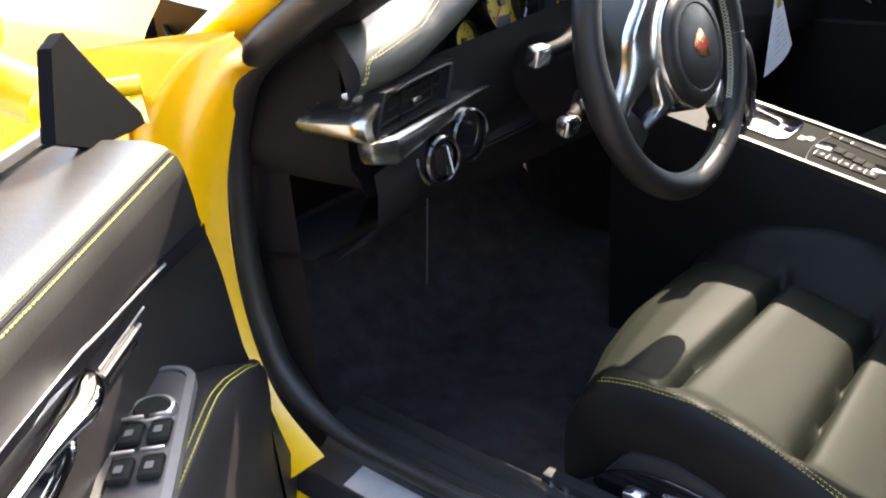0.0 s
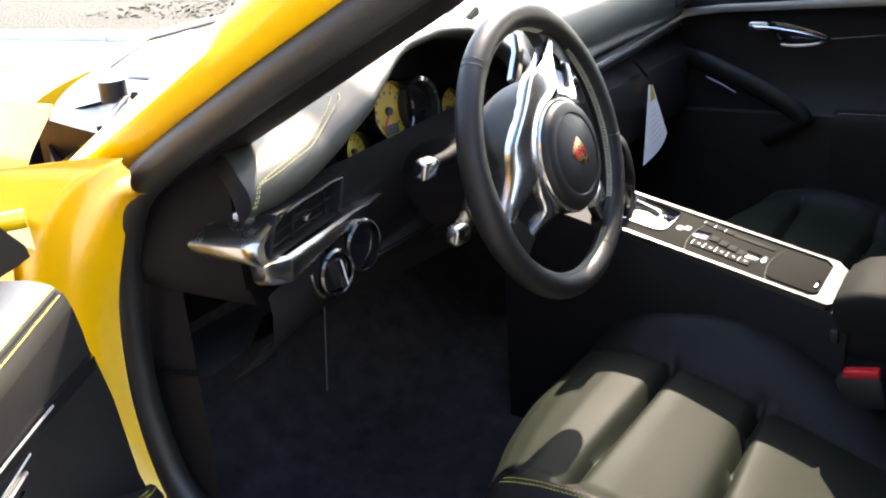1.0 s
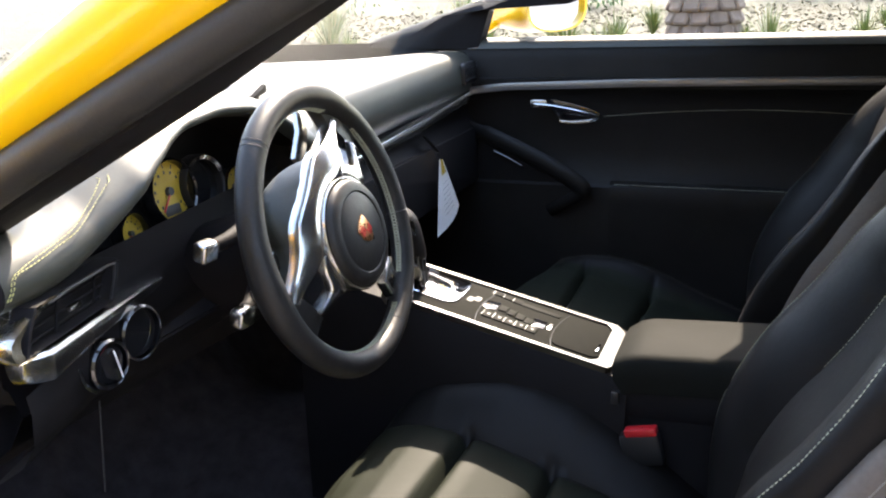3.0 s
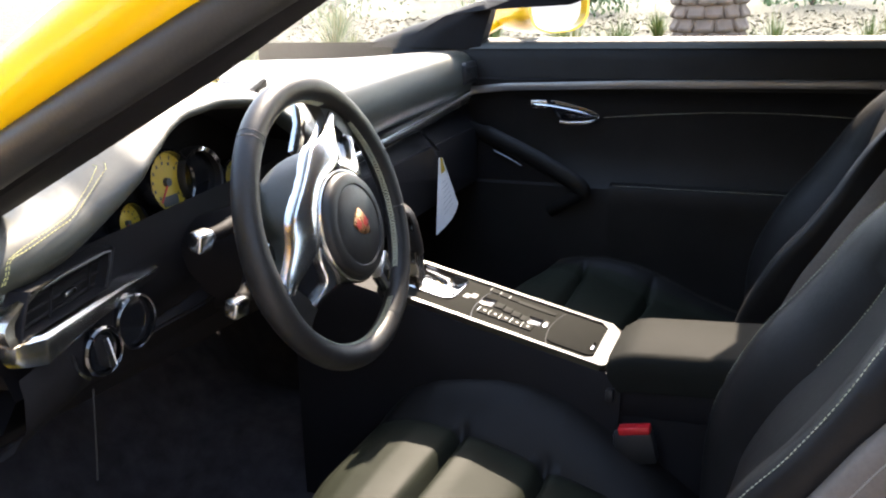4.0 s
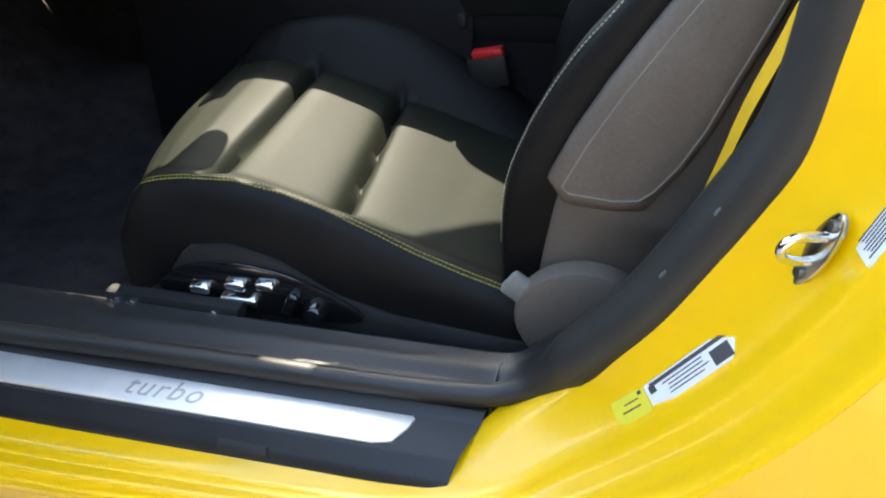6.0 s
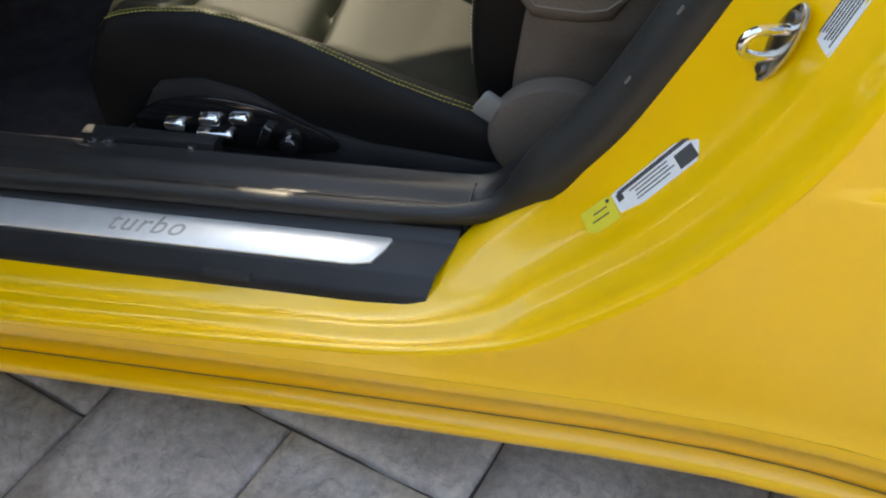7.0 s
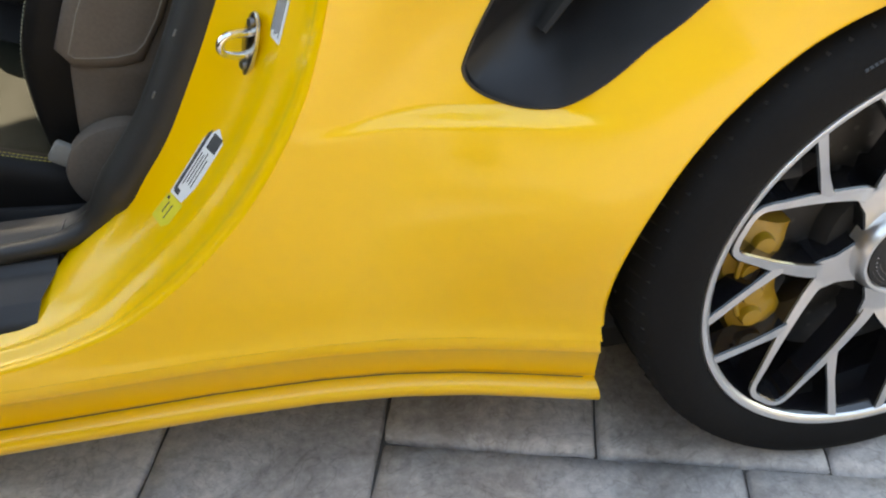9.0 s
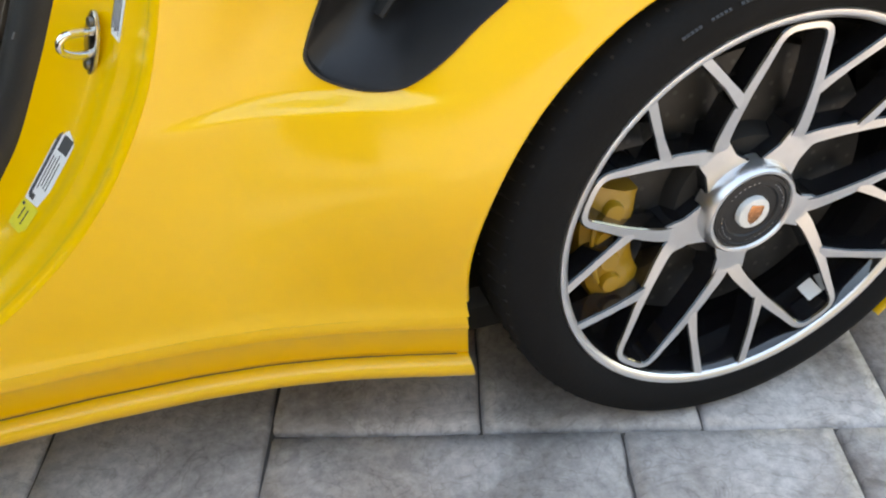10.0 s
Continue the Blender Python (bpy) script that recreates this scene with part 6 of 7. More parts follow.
for sg in (-1, 1):
    def side(lst):
        return [(90 + sg * (a - 90), r) for a, r in lst]
    bm = B()
    band(bm, rad_pts(side([(143, 0.0825), (155, 0.0880), (165, 0.0900), (171, 0.0965), (173, 0.112), (172.5, 0.130)]), 28), rad_pts(side([(141, 0.0720), (158, 0.0716), (176, 0.0722), (183, 0.082), (180, 0.098), (178, 0.114), (177.5, 0.129)]), 28))
    cone(bm)
    part("lower_prong", bm, POLISHED, frame_p, "polished inner prong of the spoke")
    bm = B()
    a, b = rad_pts(side([(150, 0.088), (156, 0.108), (160, 0.126), (163, 0.142)]), 10), rad_pts(side([(168, 0.088), (174, 0.104), (175, 0.120), (174, 0.138)]), 10)
    grid(bm, [[(*p.lerp(q, u), -0.010) for u in (0, 0.33, 0.66, 1)] for p, q in zip(a, b)])
    cone(bm)
    part("spoke_slot", bm, GLOSS, frame_p, "dark recess between the prongs")
    bm = B()
    a, b = rad_pts(side([(155, 0.138), (152, 0.150), (148, 0.162)]), 8), rad_pts(side([(180, 0.126), (181, 0.145), (184, 0.162)]), 8)
    grid(bm, [[(*p, -0.022)] + [(*p.lerp(q, u), -0.005 + 0.004 * math.sin(math.pi * u)) for u in (0, 0.08, 0.3, 0.5, 0.7, 0.92, 1)] + [(*q, -0.022)] for p, q in zip(a, b)])
    cone(bm)
    part("spoke_cover", bm, LEATHER_RIM, frame_p, "leather-covered root of the spoke")
bm = B()
ou = resample([Vector((x, y)) for x, y in ((-0.021, -0.094), (0.021, -0.094), (0.019, -0.120), (0.0165, -0.146), (-0.0165, -0.146), (-0.019, -0.120), (-0.021, -0.094))], 49)[:-1]
iw = resample([Vector((x, y)) for x, y in ((-0.011, -0.106), (0.011, -0.106), (0.0105, -0.120), (0.010, -0.134), (-0.010, -0.134), (-0.0105, -0.120), (-0.011, -0.106))], 49)[:-1]
grid(bm, [[(*p, -0.014), (*p, -0.002), (*p.lerp(q, 0.12), 0.0), (*p.lerp(q, 0.85), 0.0), (*q, -0.002), (*q, -0.009)] for p, q in zip(ou, iw)], loop_u=True)
cone(bm)
low_sp = part("lower_spoke", bm, POLISHED, wheel_t, "polished silver lower spoke frame")
bm = B()
grid(bm, [[(x, y, -0.008) for x in (-0.0115, 0, 0.0115)] for y in (-0.104, -0.120, -0.136)])
cone(bm)
part("spoke_slot", bm, GLOSS, low_sp)
bm = B()
grid(bm, [[(x, y, -0.018) for x in (-0.02, 0, 0.02)] for y in (-0.138, -0.150, -0.162)])
cone(bm)
part("spoke_cover", bm, LEATHER_RIM, low_sp)
HW = SW @ pose(-0.0093, -0.0031, 0.031)
bm = B()
revolve(bm, [(0.0715, -0.05), (0.0715, -0.003), (0.0705, -0.0005), (0.0690, 0.0), (0.0675, -0.002)], 72, HW)
part("hub_ring", bm, POLISHED, wheel_t)
bm = B()
revolve(bm, [(0.0675, -0.002), (0.066, 0.004), (0.063, 0.0075), (0.055, 0.0095), (0.0515, 0.0098), (0.0500, 0.0085), (0.0480, 0.0090), (0.045, 0.0105), (0.02, 0.0130), (0.0, 0.0135)], 72, HW)
part("hub_cover", bm, LEATHER_RIM, wheel_t, "round black hub cover with a shallow groove")
bm = B()
prism(bm, [(-0.0135, 0.0165), (0.0, 0.0185), (0.0135, 0.0165), (0.0142, 0.002), (0.0105, -0.009), (0, -0.0195), (-0.0105, -0.009), (-0.0142, 0.002)], 0.002, HW @ pose(0, 0, 0.0124), 0.0006)
crest = part("badge", bm, GOLD, wheel_t, "gold-coloured shield badge")
bm = B()
for x0, x1, y0, y1 in ((-0.0110, -0.0010, 0.002, 0.0130), (0.0010, 0.0110, -0.0090, 0.0005)):
    for k in range(3):
        w = (x1 - x0) / 5
        prism(bm, [(x0 + 2 * k * w, y0), (x0 + (2 * k + 1) * w, y0), (x0 + (2 * k + 1) * w, y1), (x0 + 2 * k * w, y1)], 0.0004, HW @ pose(0, 0, 0.0144))
stuff(part("badge_stripes", bm, RED, crest))
for sg in (-1, 1):
    bm = B()
    prism(bm, [(sg * x, y) for x, y in ((0.070, 0.050), (0.100, 0.052), (0.128, 0.058), (0.140, 0.078), (0.134, 0.088), (0.112, 0.074), (0.070, 0.070))], 0.007, SW @ pose(0, 0, -0.036), 0.003)
    part("shift_paddle", bm, ALU, wheel_t, "silver shift paddle")
column = thing("steering_column", "black steering column shroud with two silver-tipped stalks", "steering column")
bm = B()
c0, c1 = W0 - nrm * 0.045, W0 - nrm * 0.22 + Vector((0, 0, -0.01))
rows = []
for k in range(8):
    u = k / 7
    c = c0.lerp(c1, u)
    rows.append([c + rgt * (0.062 * math.cos(a)) + upv * ((0.055 if math.sin(a) > 0 else 0.075) * math.sin(a)) for a in (2 * math.pi * j / 24 for j in range(24))])
gv = grid(bm, rows, loop_v=True)
bm.faces.new(gv[0][::-1]), bm.faces.new(gv[-1])
part("shroud", bm, TRIM, column)
for z, tip in ((0.02, (-1.467, -0.497, 0.816)), (-0.055, (-1.440, -0.482, 0.735))):
    bm = B()
    root = Vector((-1.475, -0.40, 0.80 + z))
    tp = Vector(tip)
    tube(bm, [root, root.lerp(tp, 0.6) + Vector((0.004, 0, 0)), root.lerp(tp, 0.82)], [0.010, 0.009, 0.0085], 10)
    st = part("stalk", bm, TRIM, column)
    bm = B()
    rbox(bm, (0.020, 0.026, 0.024), 0.005, Matrix.Translation(tp) @ pose(0, 0, 0, 0, 12, -8), seg=3)
    part("stalk_tip", bm, ALU, st, "silver stalk tip")

# ---- dashboard ----
dash = thing("dashboard", "black leather dashboard with yellow stitching, yellow dials and silver trim", "dashboard")


def nose(y):
    """Height of the dashboard's front edge along the car's width."""
    return interp(y, [(-0.70, 0.882), (-0.685, 0.883), (-0.64, 0.889), (-0.60, 0.898), (-0.55, 0.914), (-0.504, 0.930), (-0.46, 0.944), (-0.40, 0.954), (-0.33, 0.957), (-0.26, 0.951), (-0.21, 0.936), (-0.17, 0.912), (-0.12, 0.890), (0.0, 0.882), (0.2, 0.884), (0.5, 0.888), (0.72, 0.885)])


def edge_x(y):
    """How far the dashboard's edge stands towards the seats."""
    return interp(y, [(-0.725, -1.520), (-0.68, -1.519), (-0.65, -1.520), (-0.60, -1.520), (-0.53, -1.508), (-0.48, -1.518), (-0.42, -1.538), (-0.32, -1.550), (-0.24, -1.545), (-0.18, -1.528), (-0.12, -1.535), (0.0, -1.540), (0.3, -1.550), (0.75, -1.550)])


def far_x(y):
    return -2.06 + 0.2 * ((y - CY) / 0.8) ** 2


def dash_row(y):
    """The dashboard's upper skin from its rolled edge to the windscreen."""
    z = nose(y)
    hood = math.exp(-((y + 0.365) / 0.20) ** 4)
    xf = edge_x(y)
    yend = ease(-0.70, -0.66, y)
    pas = ease(-0.13, -0.05, y)
    wide = [(0.056, 0.072), (0.042, 0.050), (0.036, 0.022), (0.042, -0.010), (0.055, -0.028), (0.085, -0.036)]
    roll = [(0.004, 0.060), (-0.004, 0.052), (-0.008, 0.040), (-0.003, 0.025), (0.014, 0.009), (0.050, -0.006 * yend)]
    lip = [(0.020, 0.022), (0.004, 0.018), (0.000, 0.010), (0.008, 0.004), (0.025, -0.003), (0.06, -0.010)]
    row = []
    for q in range(6):
        a_, b_ = (lerp(roll[q][n], lip[q][n], hood) for n in (0, 1))
        row.append((xf - lerp(a_, wide[q][0], pas), y, z - lerp(b_, wide[q][1], pas)))
    top = lerp(0.925, max(0.925, z + 0.005), 0.5)
    for u in (0.25, 0.5, 0.75, 1.0):
        row.append((lerp(row[5][0], far_x(y), u), y, lerp(z + lerp(0.01, 0.038, pas), 0.935 - 0.05 * ((y - CY) / 0.8) ** 2, ease(0, 1, u))))
    return row


bm = B()
ys = [-0.70 + 0.0145 * k for k in range(98)]
rows = [[Vector(q) for q in spline(dash_row(y), 4)] for y in [-0.725 + 0.00725 * k for k in range(199)]]
end_row = rows[0]
for e, sh in ((0.004, 0.12), (0.009, 0.35), (0.013, 0.65), (0.015, 1.0)):
    rows.insert(0, [Vector((q.x - 0.014 * sh, -0.725 - e * 0.5, q.z - 0.022 * sh)) for q in end_row])
for r in rows:
    for q in r:
        q.y += 0.5 * max(0.0, -1.525 - q.x) * ease(-0.50, -0.70, q.y)      # the end follows the slant of the door
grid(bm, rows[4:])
# outer end rows take dark trim to stand in for shade
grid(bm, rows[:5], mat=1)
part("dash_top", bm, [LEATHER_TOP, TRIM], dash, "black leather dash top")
bm = B()
rows = []
for y in ys:
    z = nose(y)
    if y < -0.13:
        row = [(-1.580, y, z - 0.080) if y < -0.60 else (-1.553, y, z - 0.048), (-1.580 if y < -0.60 else -1.553, y, 0.76), (-1.553, y, 0.70), (-1.58, y, 0.66), (-1.66, y, 0.60), (-1.85, y, 0.56)]
    else:
        row = [(-1.603, y, z - 0.060), (-1.606, y, 0.815), (-1.604, y, 0.775), (-1.575, y, 0.74), (-1.585, y, 0.62), (-1.80, y, 0.54)]
    rows.append(row)
grid(bm, [r for r in rows if r[0][1] < -0.60 or r[0][1] > -0.13])
lowrows = [[q for q in r[2:]] for r in rows if -0.62 < r[0][1] < -0.11]
grid(bm, lowrows)
part("dash_face", bm, TRIM, dash, "black dash face and knee panel")
bm = B()
rows = []
for k in range(8):
    u = k / 7
    x, y = lerp(-1.572, -1.90, u), -0.700 - 0.012 * math.sin(math.pi * u)
    rows.append([(x, y + 0.02, 0.70), (x, y, 0.73), (x, y, 0.76), (x, y, lerp(0.80, 0.86, u)), (x, y + 0.003, lerp(0.876, 0.900, u))])
grid(bm, rows)
part("dash_end", bm, TRIM, dash)
# instrument hood: the recess behind it
bm = B()
rows = []
yy = [-0.60 + 0.02 * k for k in range(25)]
for y in yy:
    z = nose(y)
    d = ease(0, 0.06, min(y + 0.61, -0.11 - y))
    rows.append([(edge_x(y) - 0.004, y, z - 0.018), (edge_x(y) - 0.03, y, z - 0.022), (lerp(-1.58, -1.655, d), y, lerp(z - 0.035, z - 0.030, d)), (lerp(-1.575, -1.640, d), y, 0.80), (lerp(-1.570, -1.610, d), y, 0.765), (lerp(-1.560, -1.585, d), y, 0.73), (-1.553, y, 0.695)])
grid(bm, rows)
part("instrument_recess", bm, TRIM, dash, "dark instrument recess")
for y, z, r, mtl, nm, lb in ((-0.356, 0.842, 0.0425, DIAL, "tachometer", "yellow tachometer dial"), (-0.437, 0.808, 0.0250, DIAL, "small_dial", "small yellow dial"), (-0.486, 0.783, 0.0200, DIAL, "small_dial", "small yellow dial"), (-0.292, 0.836, 0.0400, GLOSS, "display_dial", "dark round display"), (-0.215, 0.815, 0.03, DIAL, "small_dial", "small yellow dial")):
    GM = axes((-1.628, y, z), (0, 1, 0), (-0.15, 0, 1))
    bm = B()
    revolve(bm, [(0, 0.001), (r * 0.93, 0.001)], 40, GM)
    g = part(nm, bm, mtl, dash, lb)
    bm = B()
    revolve(bm, [(r * 0.93, 0.0), (r * 0.95, 0.012), (r, 0.014), (r * 1.04, 0.012), (r * 1.06, -0.005)], 40, GM)
    part("bezel", bm, GLOSS if mtl is DIAL else PLASTIC, g)
    bm = B()
    if mtl is DIAL:
        for k in range(11):
            a = radians(225 - 27 * k)
            rbox(bm, (r * 0.14, r * 0.035, 0.0006), 0, GM @ pose(r * 0.8 * math.cos(a), r * 0.8 * math.sin(a), 0.0014, 0, 0, math.degrees(a)))
            rbox(bm, (r * 0.07, r * 0.10, 0.0006), 0, GM @ pose(r * 0.60 * math.cos(a), r * 0.60 * math.sin(a), 0.0014))
        revolve(bm, [(0, 0.006), (r * 0.13, 0.006), (r * 0.15, 0.001)], 16, GM)
        prism(bm, rrect(r * 0.7, r * 0.32, 0.002), 0.0008, GM @ pose(0, -r * 0.58, 0.001))
        stuff(part("markings", bm, INK, g))
        bm = B()
        rbox(bm, (r * 0.75, r * 0.05, 0.001), 0, GM @ pose(-r * 0.25, -r * 0.28, 0.005, 0, 0, 228))
        part("needle", bm, RED, g)
    else:
        # part of a chrome ring, shaped as the highlight on the bezel
        revolve(bm, [(r * 0.86, 0.0135), (r * 0.98, 0.0165)], 40, GM, a0=0.3, a1=2.4)
        part("rim_glint", bm, CHROME, g)
# stitched seams over the dash
bm = B()
for off in (-0.0016, 0.0016):
    pts = []
    for q in spline([(-1.5205, -0.7222, 0.8326), (-1.5215, -0.7167, 0.8452), (-1.523, -0.7093, 0.8537), (-1.525, -0.692, 0.8578), (-1.526, -0.6617, 0.864), (-1.527, -0.6286, 0.8716), (-1.530, -0.601, 0.884), (-1.531, -0.573, 0.901), (-1.535, -0.540, 0.919)], 6):
        tilt = ease(-0.715, -0.69, q.y)
        y, z = q.y + off * lerp(1.0, 0.6, tilt), q.z - off * 0.8 * tilt
        face = sorted((p[2], p[0]) for p in dash_row(y)[:7])
        pts.append((interp(z, face) + 0.0030, y, z + 0.0014))
    for y, x in spline([(-0.505, -1.549), (-0.45, -1.566), (-0.40, -1.590), (-0.33, -1.605), (-0.26, -1.60)], 8):
        skin = sorted((p[0], p[2]) for p in dash_row(y + off)[2:])
        pts.append((x, y + off, interp(x, skin) + 0.0013))
    dashes(bm, pts, lift=(0, 0, 0.0005))
stuff(part("dash_stitching", bm, STITCH_SOFT, dash, "yellow double stitching"))
# end vent, silver bar, light switch
DM = axes((-1.5515, 0, 0), (0, 1, 0), (0, 0, 1))
VM = axes((-1.529, -0.625, 0.76), (-0.31, 1, 0), (0, 0, 1))      # the face turns a little towards the car's middle
bm = B()
vo = [Vector(q) for q in ((-0.112, 0.0235), (-0.100, 0.045), (-0.084, 0.0640), (-0.040, 0.0640), (0.030, 0.0600), (0.084, 0.0570), (0.090, 0.0520), (0.078, 0.034), (0.064, 0.0150), (-0.02, 0.0190))]
mid_v = sum((q for q in vo), Vector((0, 0))) / len(vo)
grid(bm, [[VM @ Vector((*q, -0.02)) for q in vo], [VM @ Vector((*q, 0.002)) for q in vo], [VM @ Vector((*q.lerp(mid_v, 0.03), 0.003)) for q in vo], [VM @ Vector((*q.lerp(mid_v, 0.06), 0.001)) for q in vo], [VM @ Vector((*q.lerp(mid_v, 0.09), -0.012)) for q in vo], [VM @ Vector((*q.lerp(mid_v, 0.8), -0.016)) for q in vo]], loop_v=True)
bm.faces.new([bm.verts.new(VM @ Vector((*q.lerp(mid_v, 0.78), -0.016))) for q in vo])
vent = part("side_vent", bm, TRIM, dash, "black side air vent")
bm = B()
tube(bm, [VM @ Vector((a, b, 0.0035)) for a, b in ((-0.066, 0.0605), (-0.02, 0.0600), (0.060, 0.0560), (0.076, 0.0535), (0.072, 0.042), (0.056, 0.020))], 0.0016, 6)
part("vent_frame", bm, PLASTIC, vent, "thin grey edge of the vent")
bm = B()
for k in range(3):
    tube(bm, [VM @ Vector((lerp(-0.086, 0.054, u) + 0.010 * k, 0.0290 + 0.0105 * k - 0.006 * u, -0.009)) for u in (0, 0.5, 1)], 0.0020, 6, flat=0.5)
for s in (-0.045, 0.035):
    tube(bm, [VM @ Vector((s, 0.022, -0.006)), VM @ Vector((s + 0.014, 0.056, -0.006))], 0.0012, 5)
pieces("vent_slat", bm, TRIM, vent)
bm = B()
rbox(bm, (0.020, 0.0055, 0.007), 0.0015, VM @ pose(-0.018, 0.0395, 0.002, 0, 0, -2))
part("vent_tab", bm, ALU, vent)
bm = B()
rows = []
for s, zt, zb, n_ in ((-0.1115, 0.0215, 0.0120, -0.012), (-0.1085, 0.0225, 0.003, -0.005), (-0.101, 0.0218, -0.0050, 0.000), (-0.084, 0.0197, -0.0100, 0.006), (-0.079, 0.0192, -0.0112, 0.009), (-0.060, 0.0178, -0.0105, 0.009), (0.0, 0.0133, -0.0105, 0.008), (0.06, 0.0088, -0.0112, 0.007), (0.12, 0.0043, -0.0120, 0.006), (0.182, -0.0003, -0.0128, 0.005), (0.194, -0.0022, -0.0132, 0.002)):
    rows.append([VM @ Vector((s, zt + 0.002, -0.02)), VM @ Vector((s, zt, n_ - 0.004)), VM @ Vector((s, lerp(zt, zb, 0.14), n_ - 0.0006)), VM @ Vector((s, lerp(zt, zb, 0.24), n_)), VM @ Vector((s, lerp(zt, zb, 0.85), n_ - 0.0015)), VM @ Vector((s, zb, n_ - 0.004)), VM @ Vector((s, zb - 0.001, -0.02))])
vs = grid(bm, rows)
bm.faces.new([v for v in vs[-1]]), bm.faces.new([v for v in vs[0]][::-1])
part("trim_bar", bm, ALU, dash, "satin silver trim bar with a bright bevelled end", sharp=25)
bm = B()
rows = []
for u in (0.0, 0.06, 0.2, 0.4, 0.6, 0.8, 0.95, 1.0):
    t_ = Vector((-1.5037, -0.7067, 0.8215)).lerp(Vector((-1.603, -0.716, 0.801)), u)
    b_ = Vector((-1.4915, -0.7475, 0.7865)).lerp(Vector((-1.616, -0.722, 0.772)), u)
    row = [t_ + Vector((0, 0.03, 0.004))]
    for v in (0, 0.15, 0.35, 0.5, 0.65, 0.85, 1.0):
        bul = 0.013 * math.sin(math.pi * v ** 1.5) - 0.004 * (1 - ease(0, 0.06, u))
        row.append(t_.lerp(b_, v) + Vector((0, -bul, bul * 0.35)))
    row += [b_ + Vector((0, 0.004, -0.003)), b_ + Vector((0, 0.03, -0.004))]
    rows.append(row)
grid(bm, [[q + Vector((-0.002, 0.012, 0)) for q in rows[0]]] + rows)
part("end_cap", bm, CAP, dash, "silver end cap reflecting the yellow paint")
bm = B()
rows = []
for s in (-0.118, -0.10, -0.06, 0.0, 0.06, 0.12, 0.19):
    rows.append([VM @ Vector((s, z, n_)) for z, n_ in ((-0.010, -0.002), (-0.03, 0.000), (-0.062, -0.004), (-0.085, -0.02), (-0.11, -0.06))])
grid(bm, rows)
part("switch_panel", bm, TRIM, dash, "dark panel round the light switch")
LS, RV = DM @ pose(-0.606, 0.7200, 0.0220), DM @ pose(-0.530, 0.7225, 0.0020)
bm = B()
revolve(bm, [(0.0275, -0.012), (0.0275, 0.006), (0.0255, 0.0085), (0.0235, 0.006)], 40, LS)
switch = part("light_switch", bm, GLOSS, dash, "round headlamp switch in a chrome ring")
bm = B()
revolve(bm, [(0.0235, 0.0075), (0.0231, 0.0086), (0.0225, 0.0086), (0.0221, 0.0070)], 40, LS)
part("ring", bm, CHROME, switch)
bm = B()
revolve(bm, [(0.0212, 0.004), (0.0, 0.005)], 30, LS)
rbox(bm, (0.010, 0.038, 0.012), 0.003, LS @ pose(0.001, 0, 0.008, 0, 0, 12))
part("knob", bm, GLOSS, switch)
bm = B()
rbox(bm, (0.0016, 0.034, 0.0012), 0.0005, LS @ pose(0.003, 0, 0.0142, 0, 0, 12))
part("knob_mark", bm, WHITE, switch)
bm = B()
revolve(bm, [(0.0325, -0.008), (0.0325, 0.004), (0.0305, 0.006)], 40, RV)
revolve(bm, [(0.0285, -0.002), (0.0, -0.003)], 30, RV)
rvent = part("round_vent", bm, GLOSS, dash, "dark round vent in a chrome ring")
bm = B()
revolve(bm, [(0.0308, 0.0050), (0.0304, 0.0064), (0.0298, 0.0064), (0.0293, 0.0046)], 40, RV)
part("ring", bm, CHROME, rvent)
bm = B()
tube(bm, spline([(-1.519, -0.653, 0.737), (-1.520, -0.648, 0.716), (-1.524, -0.632, 0.700)], 5), 0.0026, 6)
part("switch_rim", bm, CHROME, dash)
bm = B()
tube(bm, spline([(-1.60, -0.555, 0.66), (-1.605, -0.558, 0.60), (-1.612, -0.562, 0.52)], 5), 0.0012, 5)
part("hanging_cord", bm, mat("dark_cord", (0.02, 0.02, 0.02), 0.6), dash)
# passenger side: silver strip, vent, centre grille, stopwatch
bm = B()
sweep(bm, [(-1.594, -0.10, 0.780), (-1.590, 0.1, 0.787), (-1.590, 0.4, 0.803), (-1.594, 0.70, 0.824)], [(-0.008, -0.013), (0.004, -0.013), (0.011, -0.006), (0.012, 0.002), (0.008, 0.011), (-0.008, 0.013)][::-1])
strip_t = part("passenger_strip", bm, POLISHED, dash, "satin silver strip across the passenger side")
bm = B()
for y in (0.575, 0.63):
    zc = 0.8155 + 0.07 * (y - 0.575)
    tube(bm, [(-1.584, y, zc - 0.012), (-1.578, y, zc - 0.005), (-1.577, y + 0.001, zc + 0.003), (-1.582, y + 0.001, zc + 0.011)], 0.0012, 4)
pieces("cup_holder_gap", bm, CHROME, strip_t)
bm = B()
prism(bm, rrect(0.075, 0.050, 0.008), 0.010, axes((-1.588, 0.655, 0.876), (0, 1, 0), (0, 0, 1)), 0.003)
for k in range(3):
    rbox(bm, (0.006, 0.06, 0.003), 0.001, pose(-1.577, 0.655, 0.863 + 0.013 * k))
part("far_vent", bm, PLASTIC, dash)
bm = B()
prism(bm, rrect(0.60, 0.125, 0.012), 0.006, axes((-1.5775, 0.36, 0.688), (0, 1, 0), (-0.05, 0, 1)), 0.003)
part("glovebox_lid", bm, TRIM, dash, "black glovebox lid")


